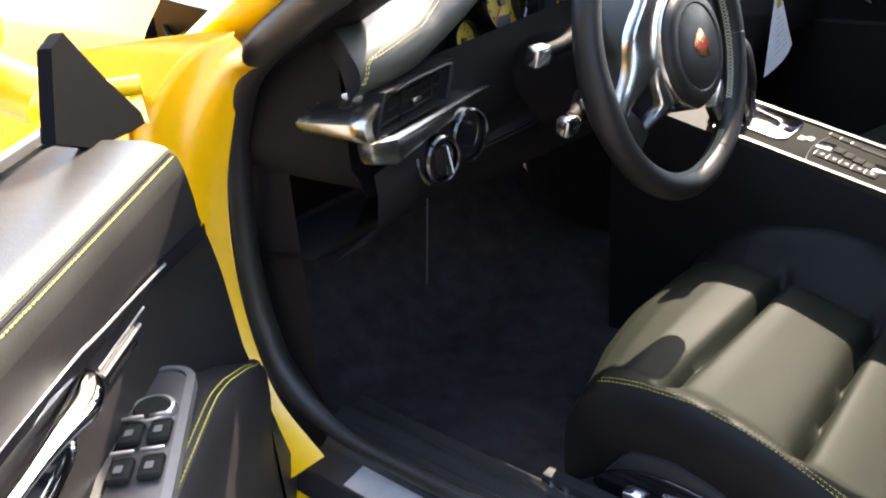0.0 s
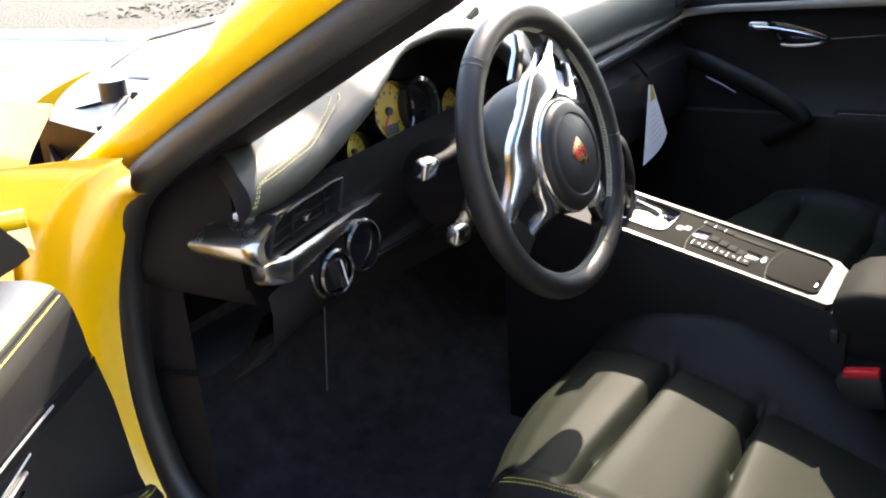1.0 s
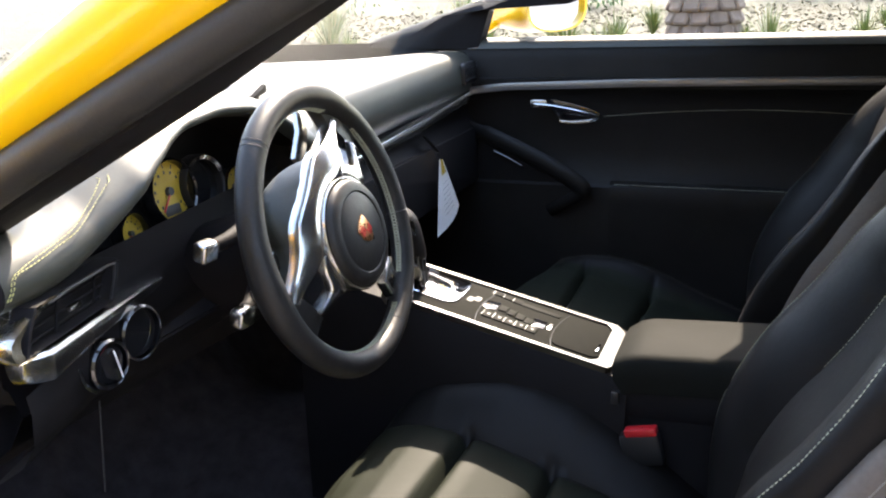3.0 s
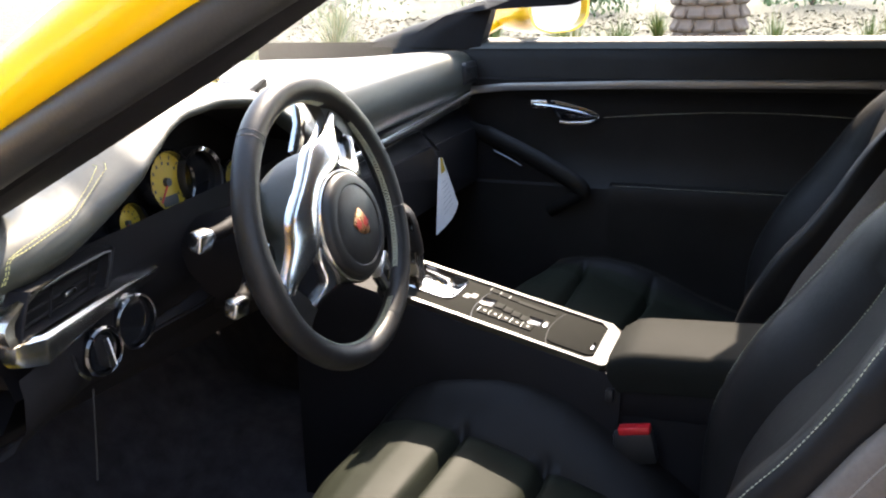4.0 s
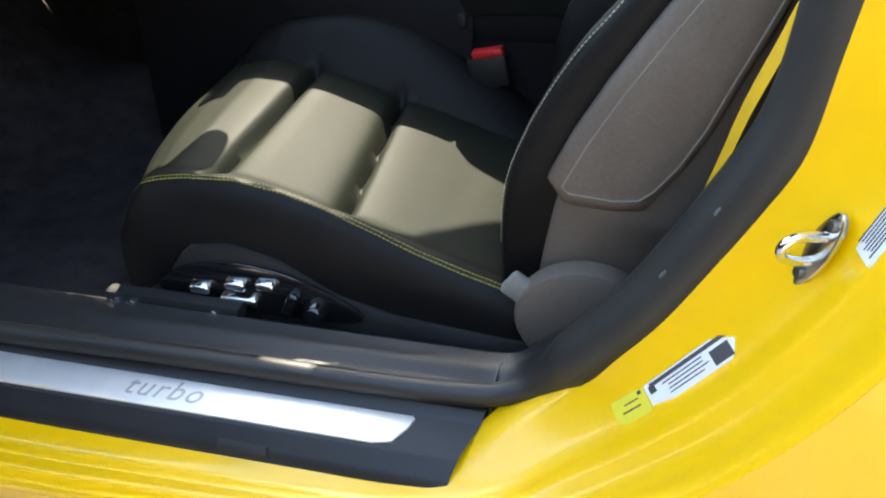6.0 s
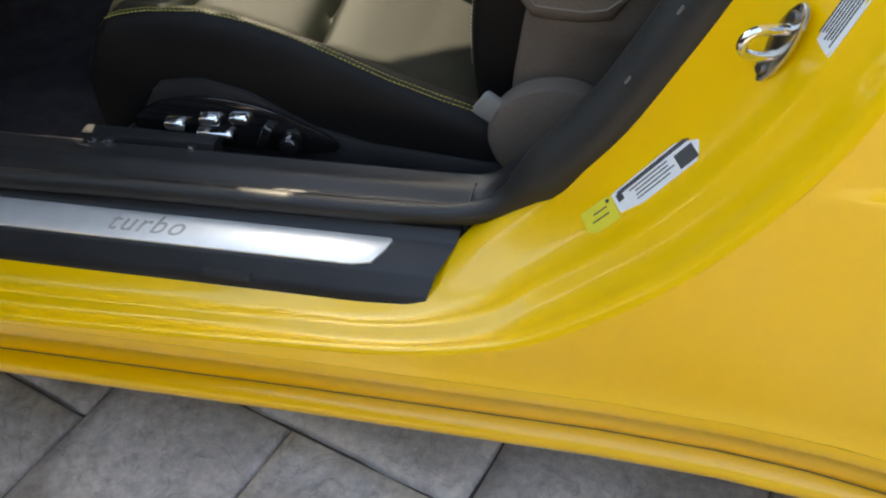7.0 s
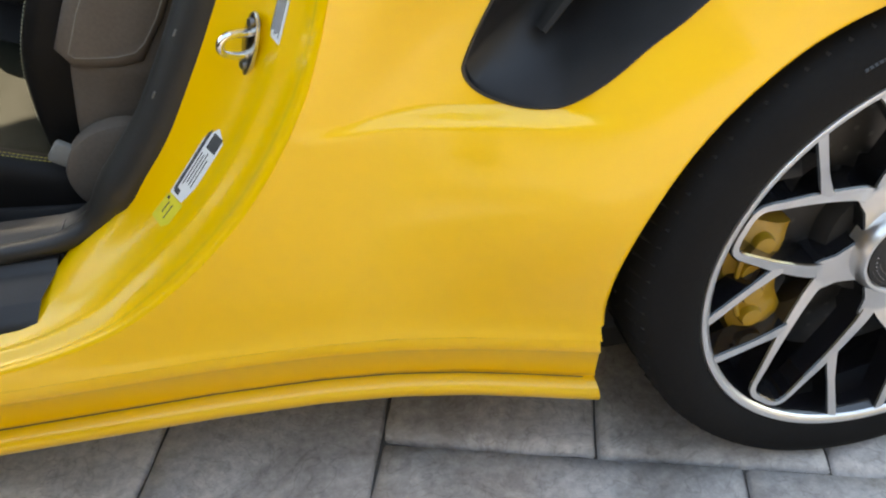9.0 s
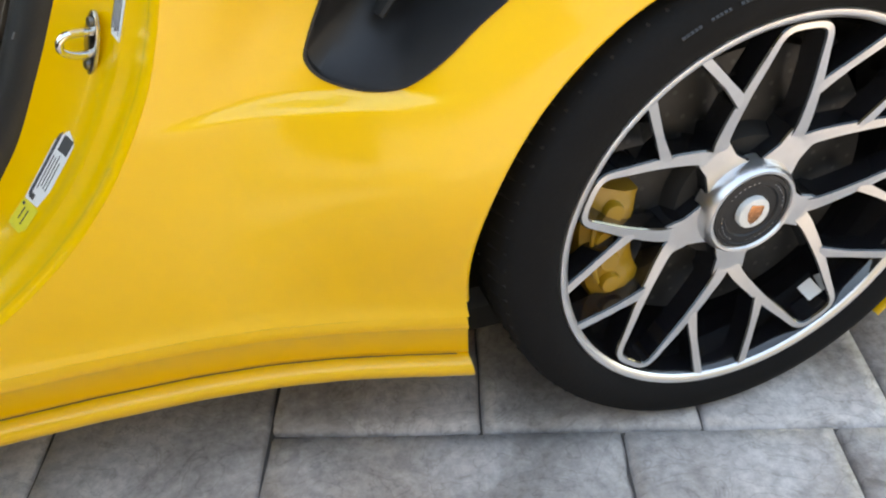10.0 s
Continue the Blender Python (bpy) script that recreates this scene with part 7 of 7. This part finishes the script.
grille = thing("speaker_grille", "slatted black grille on top of the dashboard", "grille")
GR = axes((-1.715, -0.055, 0.905), (1, 0, 0), (0, 1, 0.03)) @ pose(0, 0, 0, 0, 0, 25)
bm = B()
prism(bm, rrect(0.075, 0.150, 0.010), 0.026, GR, 0.003)
part("frame", bm, mat("grille_black", (0.006, 0.006, 0.006), 0.9, spec=0.03), grille)
# slats coloured grey to carry the sun on their edges
for k in range(8):
    bm = B()
    rbox(bm, (0.062, 0.0060, 0.0012), 0.0004, GR @ pose(0, -0.058 + 0.0165 * k, 0.0268))
    part("slat", bm, SLAT, grille)
watch = thing("dash_stopwatch", "round stopwatch with a yellow dial on the dashboard", "stopwatch")
KM = axes((-1.705, -0.155, 0.945), (0, 1, 0), (-0.3, 0, 1))
bm = B()
revolve(bm, [(0.0, -0.03), (0.026, -0.03), (0.030, -0.01), (0.030, 0.008), (0.027, 0.010), (0.025, 0.006)], 32, KM)
part("case", bm, PLASTIC, watch)
bm = B()
revolve(bm, [(0.0, 0.006), (0.025, 0.006)], 32, KM)
part("dial", bm, DIAL, watch)
bm = B()
revolve(bm, [(0.0255, 0.008), (0.0285, 0.0115), (0.0305, 0.008)], 32, KM)
part("ring", bm, CHROME, watch)
bm = B()
for k in range(12):
    rbox(bm, (0.0012, 0.004, 0.0005), 0, KM @ pose(0.020 * math.sin(radians(30 * k)), 0.020 * math.cos(radians(30 * k)), 0.0064, 0, 0, -30 * k))
rbox(bm, (0.0012, 0.017, 0.0005), 0, KM @ pose(0, 0.006, 0.0068))
stuff(part("markings", bm, INK, watch))
tag = thing("paper_tag", "white paper tag with a yellow header hanging from the glovebox", "tag")
bm = B()
A = [(-1.553, 0.362, 0.735), (-1.548, 0.392, 0.732), (-1.556, 0.452, 0.618), (-1.553, 0.353, 0.574)]
rows = []
for u in (0, 0.25, 0.5, 0.75, 1.0):
    l, r = Vector((-1.553, 0.385, 0.732)).lerp(Vector((-1.551, 0.352, 0.574)), u), Vector((-1.548, 0.394, 0.731)).lerp(Vector((-1.542, 0.456, 0.618)), u)
    rows.append([l.lerp(r, v) + Vector((0.010 * math.sin(3 * v) * u, 0, 0)) for v in (0, 0.25, 0.5, 0.75, 1)])
grid(bm, rows)
part("sheet", bm, PAPER, tag)
bm = B()
grid(bm, [[q + Vector((0.0012, 0, 0)) for q in r[1:4]] for r in [rows[0], [a.lerp(b, 0.9) for a, b in zip(rows[0], rows[1])]]])
part("header", bm, DIAL, tag)
bm = B()
for k in range(7):
    u = 0.36 + 0.075 * k
    i = int(u * 4)
    f = u * 4 - i
    l, r = rows[i][1].lerp(rows[i + 1][1], f), rows[i][3].lerp(rows[i + 1][3], f)
    tube(bm, [l + Vector((0.0016, 0, 0)), l.lerp(r, 0.9) + Vector((0.0016, 0, 0))], 0.0006, 4)
part("print", bm, mat("grey_print", (0.35, 0.35, 0.36), 0.6), tag)
bm = B()
tube(bm, spline([(-1.585, 0.372, 0.79), (-1.572, 0.378, 0.77), (-1.556, 0.388, 0.732)], 4), 0.0008, 4)
tube(bm, spline([(-1.580, 0.37, 0.784), (-1.570, 0.385, 0.765), (-1.560, 0.398, 0.745)], 4), [0.008] * 9, 6, flat=0.08)
part("string", bm, PLASTIC, tag)

# ---- passenger door, pillar, window and mirror ----
pdoor = thing("passenger_door", "closed passenger door with black leather lining and silver handle", "car door")
bm = B()
rows = []
for k in range(40):
    x = lerp(-1.80, -0.55, k / 39)
    rows.append([(x, 0.655, 0.22), (x, 0.655, 0.40), (x, 0.675, 0.56), (x, 0.680, 0.615), (x, 0.690, 0.625), (x, 0.700, 0.70), (x, 0.700, 0.80), (x, 0.690, 0.832), (x, 0.684, 0.838), (x, 0.684, 0.858), (x, 0.692, 0.862), (x, 0.698, 0.90), (x, 0.702, 0.925), (x, 0.712, 0.940), (x, 0.735, 0.944), (x, 0.755, 0.940), (x, 0.775, 0.90)])
grid(bm, rows)
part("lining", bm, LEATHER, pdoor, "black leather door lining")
bm = B()
sweep(bm, [(-1.595, 0.685, 0.832), (-1.50, 0.682, 0.842), (-1.2, 0.682, 0.851), (-0.9, 0.682, 0.855), (-0.60, 0.682, 0.857)], [(-0.004, -0.009), (0.004, -0.008), (0.006, 0.0), (0.003, 0.008), (-0.004, 0.009)])
part("trim_strip", bm, mat("dark_satin_strip", (0.20, 0.19, 0.18), 0.3, 0.7, vary=0.2, scale=12), pdoor, "satin dark metal trim strip")
bm = B()
tube(bm, spline([(-1.438, 0.668, 0.806), (-1.418, 0.655, 0.806), (-1.385, 0.648, 0.805), (-1.33, 0.645, 0.796), (-1.285, 0.652, 0.782), (-1.30, 0.660, 0.770), (-1.345, 0.660, 0.766), (-1.372, 0.660, 0.768)], 5), 0.0045, 8, flat=0.7)
rbox(bm, (0.040, 0.014, 0.020), 0.004, pose(-1.421, 0.668, 0.806))
dh = part("door_handle", bm, ALU, pdoor, "silver inner door handle")
bm = B()
prism(bm, [tuple(q) for q in spline([(-1.40, 0.812), (-1.33, 0.798), (-1.288, 0.781), (-1.31, 0.770), (-1.37, 0.768), (-1.395, 0.786)], 4, True)], 0.003, axes((0, 0.694, 0), (1, 0, 0), (0, 0, 1)), 0.001)
part("handle_bowl", bm, GLOSS, dh)
bm = B()
prism(bm, [(-1.74, 0.745), (-1.62, 0.742), (-1.52, 0.708), (-1.40, 0.654), (-1.335, 0.622), (-1.33, 0.606), (-1.40, 0.545), (-1.46, 0.520), (-1.74, 0.47)], 0.008, axes((0, 0.694, 0), (1, 0, 0), (0, 0, 1)), 0.004)
part("door_pocket", bm, TRIM, pdoor, "dark recess behind the door pull")
bm = B()
tube(bm, spline([(-1.62, 0.688, 0.752), (-1.56, 0.668, 0.738), (-1.50, 0.656, 0.716), (-1.42, 0.648, 0.682), (-1.355, 0.645, 0.648), (-1.322, 0.645, 0.625), (-1.318, 0.647, 0.610), (-1.340, 0.651, 0.594), (-1.365, 0.656, 0.578), (-1.398, 0.668, 0.557)], 5), [0.016] * 6 + [0.021] * 25 + [0.015] * 15, 12, flat=0.6, up=(0, -1, 0))
pull = part("door_pull", bm, LEATHER, pdoor, "angled black leather door pull")
bm = B()
tube(bm, [(-1.525, 0.6485, 0.699), (-1.490, 0.6460, 0.684), (-1.457, 0.6440, 0.667)], [0.0016, 0.0020, 0.0012], 6)
part("pull_inlay", bm, STEEL, pull, "thin silver inlay")
bm = B()
rows = []
for k in range(20):
    x = lerp(-1.26, -0.60, k / 19)
    rows.append([(x, 0.702, 0.632), (x, 0.680, 0.628), (x, 0.668, 0.622), (x, 0.664, 0.612), (x, 0.664, 0.58), (x, 0.660, 0.45)])
grid(bm, rows)
part("door_armrest", bm, LEATHER, pdoor)
bm = B()
dashes(bm, [(x, 0.670, 0.6255) for x in (-1.25, -1.0, -0.8, -0.62)], lift=(0, -0.0006, 0.0006))
dashes(bm, [(lerp(-1.28, -0.62, k / 9), 0.6985, 0.775 + 0.018 * math.sin(math.pi * k / 9)) for k in range(10)], lift=(0, -0.0008, 0))
stuff(part("lining_stitching", bm, STITCH_GREY, pdoor))
# ledge in the lightened leather, sunlight put into its colour
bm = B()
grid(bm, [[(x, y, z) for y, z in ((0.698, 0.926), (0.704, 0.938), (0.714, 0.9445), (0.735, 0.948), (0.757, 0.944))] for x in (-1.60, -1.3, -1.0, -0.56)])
part("window_ledge", bm, LEATHER_TOP, pdoor, "leather ledge below the window, lightened for the sun")
bm = B()
grid(bm, [[(lerp(-1.56, -0.62, i / 12) + 0.30 * ease(0, 1, j / 8) * (1 - i / 12), lerp(0.745, 0.66, j / 8), lerp(0.935, 1.17, j / 8)) for j in range(9)] for i in range(13)])
w_ob = part("side_window", bm, GLASS, pdoor, "clear side window")
w_ob.visible_shadow = False
bm = B()
rows = []
for k in range(14):
    u = k / 13
    a = Vector((-1.90, 0.735, 0.930)).lerp(Vector((-1.05, 0.665, 1.19)), u)
    b = Vector((-1.600, 0.695, 0.926)).lerp(Vector((-0.98, 0.645, 1.17)), u ** 0.8)
    if u < 0.25:
        b = Vector((-1.575, 0.70, 0.926)).lerp(Vector((-1.535, 0.70, 1.04)), u / 0.25)
    rows.append([a + Vector((0.02, 0.05, 0.015)), a, a.lerp(b, 0.3) + Vector((0, -0.02, 0)), a.lerp(b, 0.7) + Vector((0, -0.015, 0)), b, b + Vector((0, 0.04, 0))])
grid(bm, rows)
part("right_pillar_trim", bm, TRIM, car, "black soft pillar trim")
mirror = thing("wing_mirror", "yellow wing mirror outside the passenger window", "wing mirror")
bm = B()
rows = []
for k in range(12):
    u = k / 11
    x = lerp(-1.675, -1.420, u)
    r = math.sin(math.pi * lerp(0.10, 0.62, u)) ** 0.6
    rows.append([(x, 0.955 + 0.105 * r * math.copysign(abs(math.cos(a)) ** 0.75, math.cos(a)), 1.012 + 0.066 * r * math.copysign(abs(math.sin(a)) ** 0.75, math.sin(a))) for a in (2 * math.pi * j / 32 for j in range(32))])
inn = [[(-1.417, 0.955 + s * 0.105 * math.copysign(abs(math.cos(a)) ** 0.75, math.cos(a)), 1.012 + s * 0.066 * math.copysign(abs(math.sin(a)) ** 0.75, math.sin(a))) for a in (2 * math.pi * j / 32 for j in range(32))] for s in (0.97, 0.90)]
inn.append([(-1.430, y, z) for _, y, z in inn[-1]])
gv = grid(bm, rows + inn, loop_v=True)
bm.faces.new(gv[0][::-1])
MR = Matrix.Translation((-1.55, 0.955, 0)) @ Matrix.Rotation(radians(-30), 4, "Z") @ Matrix.Translation((1.55, -0.955, 0))
bmesh.ops.transform(bm, matrix=MR, verts=bm.verts)
part("housing", bm, YELLOW, mirror, "glossy yellow housing")
bm = B()
bm.faces.new([bm.verts.new((-1.428, 0.955 + 0.91 * 0.105 * math.copysign(abs(math.cos(a)) ** 0.75, math.cos(a)), 1.012 + 0.91 * 0.066 * math.copysign(abs(math.sin(a)) ** 0.75, math.sin(a)))) for a in (2 * math.pi * j / 32 for j in range(32))])
bmesh.ops.transform(bm, matrix=MR, verts=bm.verts)
part("mirror_glass", bm, MIRROR, mirror, "mirror glass")
bm = B()
tube(bm, spline([(-1.60, 0.90, 0.975), (-1.62, 0.84, 0.955), (-1.65, 0.76, 0.945)], 4), [0.030, 0.026, 0.024, 0.024, 0.024, 0.024, 0.025, 0.028, 0.032], 10, flat=0.55)
part("foot", bm, YELLOW, mirror)

# ---- the open driver's door: local x runs from the hinge to the door's rear, y towards the cabin side, z up ----
ddoor = thing("driver_door", "open driver's door with black leather lining, yellow stitching and window switches", "car door")
HX, HY = -1.700, -0.800
DIR = Vector((0.625, -0.781, 0)).normalized()
INW = Vector((0.781, 0.625, 0)).normalized()
DD = Matrix(((DIR.x, INW.x, 0, HX), (DIR.y, INW.y, 0, HY), (0, 0, 1, 0), (0, 0, 0, 1)))


def D(x, y, z):
    return DD @ Vector((x, y, z))


def front_edge(z):
    return interp(z, [(0.25, -0.06), (0.33, -0.03), (0.49, 0.047), (0.56, 0.07), (0.70, 0.095), (0.75, 0.145), (0.80, 0.185), (0.83, 0.200), (0.85, 0.205)])


bm = B()
rows = []
prof = [(-0.10, 0.25), (0.03, 0.25), (0.030, 0.40), (0.030, 0.56), (0.030, 0.66), (0.031, 0.715), (0.037, 0.740), (0.047, 0.775), (0.053, 0.806), (0.052, 0.822), (0.046, 0.832), (0.030, 0.839), (0.0, 0.842), (-0.040, 0.842), (-0.056, 0.838)]
for k in range(44):
    rows.append([D(lerp(front_edge(z), 1.10, k / 43), q, z) for q, z in prof])
grid(bm, rows)
edge_row = [D(front_edge(z) + 0.004, -0.10, z) for q, z in prof]
grid(bm, [[Vector(q) for q in rows[0]], edge_row])
# faces above 0.80 take the lighter copy, sun put into the colour
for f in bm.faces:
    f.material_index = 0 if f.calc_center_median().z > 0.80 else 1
part("lining", bm, [LEATHER_SUN, LEATHER_DOOR], ddoor, "black leather door lining, its top lightened for the sun")
bm = B()
rows = []
for k in range(24):
    x = lerp(0.02, 1.12, k / 23)
    rows.append([D(x, q, z) for q, z in ((-0.068, 0.846), (-0.086, 0.846), (-0.095, 0.838), (-0.130, 0.76), (-0.150, 0.62), (-0.145, 0.45), (-0.12, 0.27), (-0.02, 0.25))])
grid(bm, rows)
part("outer_skin", bm, YELLOW, ddoor, "bright yellow outer skin")
bm = B()
tube(bm, [D(0.16, -0.063, 0.842), D(0.5, -0.063, 0.846), D(1.12, -0.063, 0.845)], 0.009, 8)
part("window_seal", bm, RUBBER, ddoor)
for n_, (q, z) in enumerate(((0.0513, 0.8235), (0.0475, 0.8305))):
    bm = B()
    dashes(bm, [D(lerp(0.205, 1.08, k / 11), q, z) for k in range(12)], lift=(INW.x * 0.0010, INW.y * 0.0010, 0.0008), r=0.0008)
    stuff(part("top_stitching", bm, STITCH, ddoor, "yellow stitching"))
bm = B()
tube(bm, [D(0.205, 0.0492, 0.8270), D(0.5, 0.0492, 0.8270), D(1.08, 0.0492, 0.8270)], 0.0016, 6)
part("top_seam", bm, LEATHER, ddoor)
# mirror sail
bm = B()
tri = [(0.111, 0.839), (0.165, 0.883), (0.202, 0.917), (0.22, 0.934), (0.244, 0.927), (0.256, 0.903), (0.276, 0.863), (0.217, 0.84), (0.138, 0.829), (0.107, 0.827)]
prism(bm, tri, 0.014, DD @ Matrix(((1, 0, 0, 0), (0, 0, -1, -0.005), (0, 1, 0, 0), (0, 0, 0, 1))), 0.005)
sail = part("mirror_sail", bm, bpy.data.materials["grille_black"], ddoor, "black triangular mirror sail")
mo = B()
rows = []
for k in range(12):
    u = k / 11
    r = math.sin(math.pi * lerp(0.10, 0.62, u)) ** 0.6
    rows.append([D(lerp(0.05, 0.20, u), -0.20 + 0.10 * r * math.cos(a), 0.93 + 0.066 * r * math.sin(a)) for a in (2 * math.pi * j / 28 for j in range(28))])
gv = grid(mo, rows, loop_v=True)
mo.faces.new(gv[0][::-1]), mo.faces.new(gv[-1])
tube(mo, [D(0.12, -0.09, 0.86), D(0.12, -0.15, 0.89)], 0.025, 10)
part("mirror_housing", mo, YELLOW, ddoor, "yellow outside mirror housing")
# armrest with switches


def arm_z(x):
    return interp(x, [(0.04, 0.520), (0.10, 0.552), (0.15, 0.583), (0.20, 0.608), (0.25, 0.632), (0.30, 0.648), (0.36, 0.652), (0.5, 0.648), (1.05, 0.64)])


def arm_d(x):
    return interp(x, [(0.04, 0.035), (0.10, 0.050), (0.15, 0.062), (0.20, 0.070), (0.25, 0.076), (0.30, 0.081), (0.36, 0.085), (0.5, 0.088), (1.05, 0.09)])


bm = B()
rows = []
axs = [0.04 + 0.0255 * k for k in range(40)]
for x in axs:
    z, d = arm_z(x), arm_d(x)
    rows.append([D(x, 0.028, z + 0.004), D(x, lerp(0.03, d, 0.4), z + 0.002), D(x, lerp(0.03, d, 0.8), z + 0.001), D(x, d, z - 0.003), D(x, d + 0.005, z - 0.012), D(x, d + 0.004, z - 0.05), D(x, d - 0.008, z - 0.14), D(x, 0.034, max(0.26, z - 0.28))])
gv = grid(bm, rows)
bm.faces.new(gv[0][::-1])
part("door_armrest", bm, LEATHER_DOOR, ddoor, "black leather armrest")
for off in (0.0, 0.0055):
    bm = B()
    dashes(bm, [D(x, arm_d(x) - 0.001 - off, arm_z(x) - 0.0015 + off * 0.25) for x in axs], lift=(0, 0, 0.0012), r=0.0008)
    stuff(part("arm_stitching", bm, STITCH, ddoor, "yellow stitching"))
bm = B()
PM = DD @ pose(0.4175, 0.0595, 0.658, 0, 0, 10.6)
prism(bm, [(x - 0.02, y) for x, y in rrect(0.24, 0.042, 0.018, 6)], 0.006, PM, 0.003)
sw = part("switch_panel", bm, mat("grey_switch_panel", (0.050, 0.048, 0.047), 0.38, vary=0.1, scale=40), ddoor, "dark grey window switch panel")
bm = B()
o, i2 = ([(x - 0.02, y) for x, y in rrect(w_, h_, r_, 6)] for w_, h_, r_ in ((0.256, 0.056, 0.026), (0.24, 0.042, 0.018)))
rows = [[PM @ Vector((*p, -0.004)) for p in o], [PM @ Vector((*p, 0.006)) for p in o], [PM @ Vector((*p, 0.0075)) for p in i2], [PM @ Vector((*p, 0.0)) for p in i2]]
grid(bm, rows, loop_v=True)
part("panel_frame", bm, mat("grey_frame", (0.10, 0.097, 0.092), 0.38), sw, "grey frame round the switches")
bm = B()
revolve(bm, [(0.0, 0.013), (0.0120, 0.013), (0.0138, 0.011), (0.0140, 0.006)], 28, PM @ pose(-0.080, 0, 0), mat=1)
revolve(bm, [(0.0142, 0.0095), (0.0152, 0.0115), (0.0178, 0.0110), (0.0190, 0.006)], 28, PM @ pose(-0.080, 0, 0), mat=0)
part("mirror_knob", bm, [SATIN, BUTTON], sw, "mirror adjuster in a chrome ring")
for x in (-0.050, -0.008):
    for y in (-0.0105, 0.0105):
        bm = B()
        rbox(bm, (0.028, 0.017, 0.007), 0.003, PM @ pose(x, y, 0.009, 0, -6, 0), mat=0)
        rbox(bm, (0.003, 0.017, 0.003), 0.001, PM @ pose(x - 0.013, y, 0.0150), mat=1)
        prism(bm, rrect(0.009, 0.006, 0.001), 0.0004, PM @ pose(x + 0.004, y, 0.0138, 0, -6, 0), mat=2)
        part("window_switch", bm, [BUTTON, SATIN, SLAT], sw, "window switch with a bright edge")
# chrome door pull and handle
bm = B()
tube(bm, spline([D(0.402, 0.033, 0.742), D(0.415, 0.044, 0.741), D(0.436, 0.050, 0.739), D(0.475, 0.050, 0.741), D(0.54, 0.048, 0.741), D(0.64, 0.040, 0.738)], 6), [lerp(0.009, 0.0118, ease(0, 10, k)) * (1 - 0.55 * ease(12, 22, k)) for k in range(31)], 14, flat=0.8)
part("door_handle", bm, CHROME, ddoor, "polished chrome inner door handle")
bm = B()
prism(bm, [tuple(q) for q in spline([(0.40, 0.742), (0.46, 0.732), (0.56, 0.726), (0.60, 0.705), (0.54, 0.69), (0.44, 0.70)], 5, True)], 0.003, DD @ Matrix(((1, 0, 0, 0), (0, 0, 1, 0.031), (0, 1, 0, 0), (0, 0, 0, 1))))
bowl = part("handle_bowl", bm, GLOSS, ddoor)
bm = B()
tube(bm, spline([D(0.445, 0.0365, 0.728), D(0.436, 0.0365, 0.716), D(0.444, 0.0365, 0.704), D(0.480, 0.0365, 0.698), D(0.54, 0.0365, 0.699), D(0.60, 0.0365, 0.708)], 6), 0.0028, 8)
part("bowl_rim", bm, CHROME, bowl, "thin chrome rim of the handle bowl")
bm = B()
sweep(bm, [D(0.145, 0.038, 0.732), D(0.28, 0.038, 0.750), D(0.50, 0.038, 0.764), D(1.06, 0.038, 0.770)], [(-0.006, -0.006), (0.002, -0.006), (0.004, 0), (0.002, 0.006), (-0.006, 0.006)])
part("trim_strip", bm, GLOSS, ddoor, "gloss black trim strip")
# bright tube laid along the strip as its sun glint
bm = B()
tube(bm, spline([D(0.25, 0.0425, 0.748), D(0.37, 0.0425, 0.7585), D(0.50, 0.0425, 0.7665), D(1.05, 0.0425, 0.7725)], 4), 0.0024, 6)
part("trim_glint", bm, SATIN, ddoor)
for k in range(3):
    bm = B()
    tube(bm, [D(0.288 + 0.012 * k, 0.034, 0.729 - 0.0085 * k), D(0.378 - 0.004 * k, 0.034, 0.7295 - 0.0085 * k)], 0.0016, 6)
    part("vent_rib", bm, SATIN if k < 2 else GLOSS, ddoor, "thin bright rib of the speaker vent")
bm = B()
tube(bm, [(-1.655, -0.905, 0.862), (-1.640, -0.880, 0.862)], 0.009, 10)
tube(bm, [(-1.70, -0.86, 0.42), (-1.66, -0.88, 0.42)], 0.012, 8)
pieces("hinge_pin", bm, YELLOW, ddoor, "yellow hinge end")

# ---- paving slabs, nearest ones as single pieces ----
rects = slab_rects(-7.0, 7.0, 5)
rnd = random.Random(12)
near, far = [], []
for r in rects:
    c = E1 * ((r[0] + r[1]) / 2) + E2 * ((r[2] + r[3]) / 2)
    (near if -1.9 < c.x < 0.8 and -1.7 < c.y < -0.35 else far).append(r)
paving = tagged(new("paving"), "grey stamped concrete drive laid out in uneven stone slabs", "paving", kind="structure")
for r in near:
    bm = B()
    slab(bm, *r, rnd)
    part("paving_slab", bm, STONE, paving, sharp=80)
bm = B()
for r in far:
    slab(bm, *r, rnd)
rest = part("outer_slabs", bm, STONE, paving, sharp=80)
rest["kind"] = "stuff"
bm = B()
for x0, x1, y0, y1 in ((-60, -6.3, -60, 5.0), (6.3, 60, -60, 5.0), (-6.3, 6.3, -60, -6.2)):
    grid(bm, [[(x0, y0, -0.004), (x0, y1, -0.004)], [(x1, y0, -0.004), (x1, y1, -0.004)]])
part("outer_drive", bm, STONE, paving)
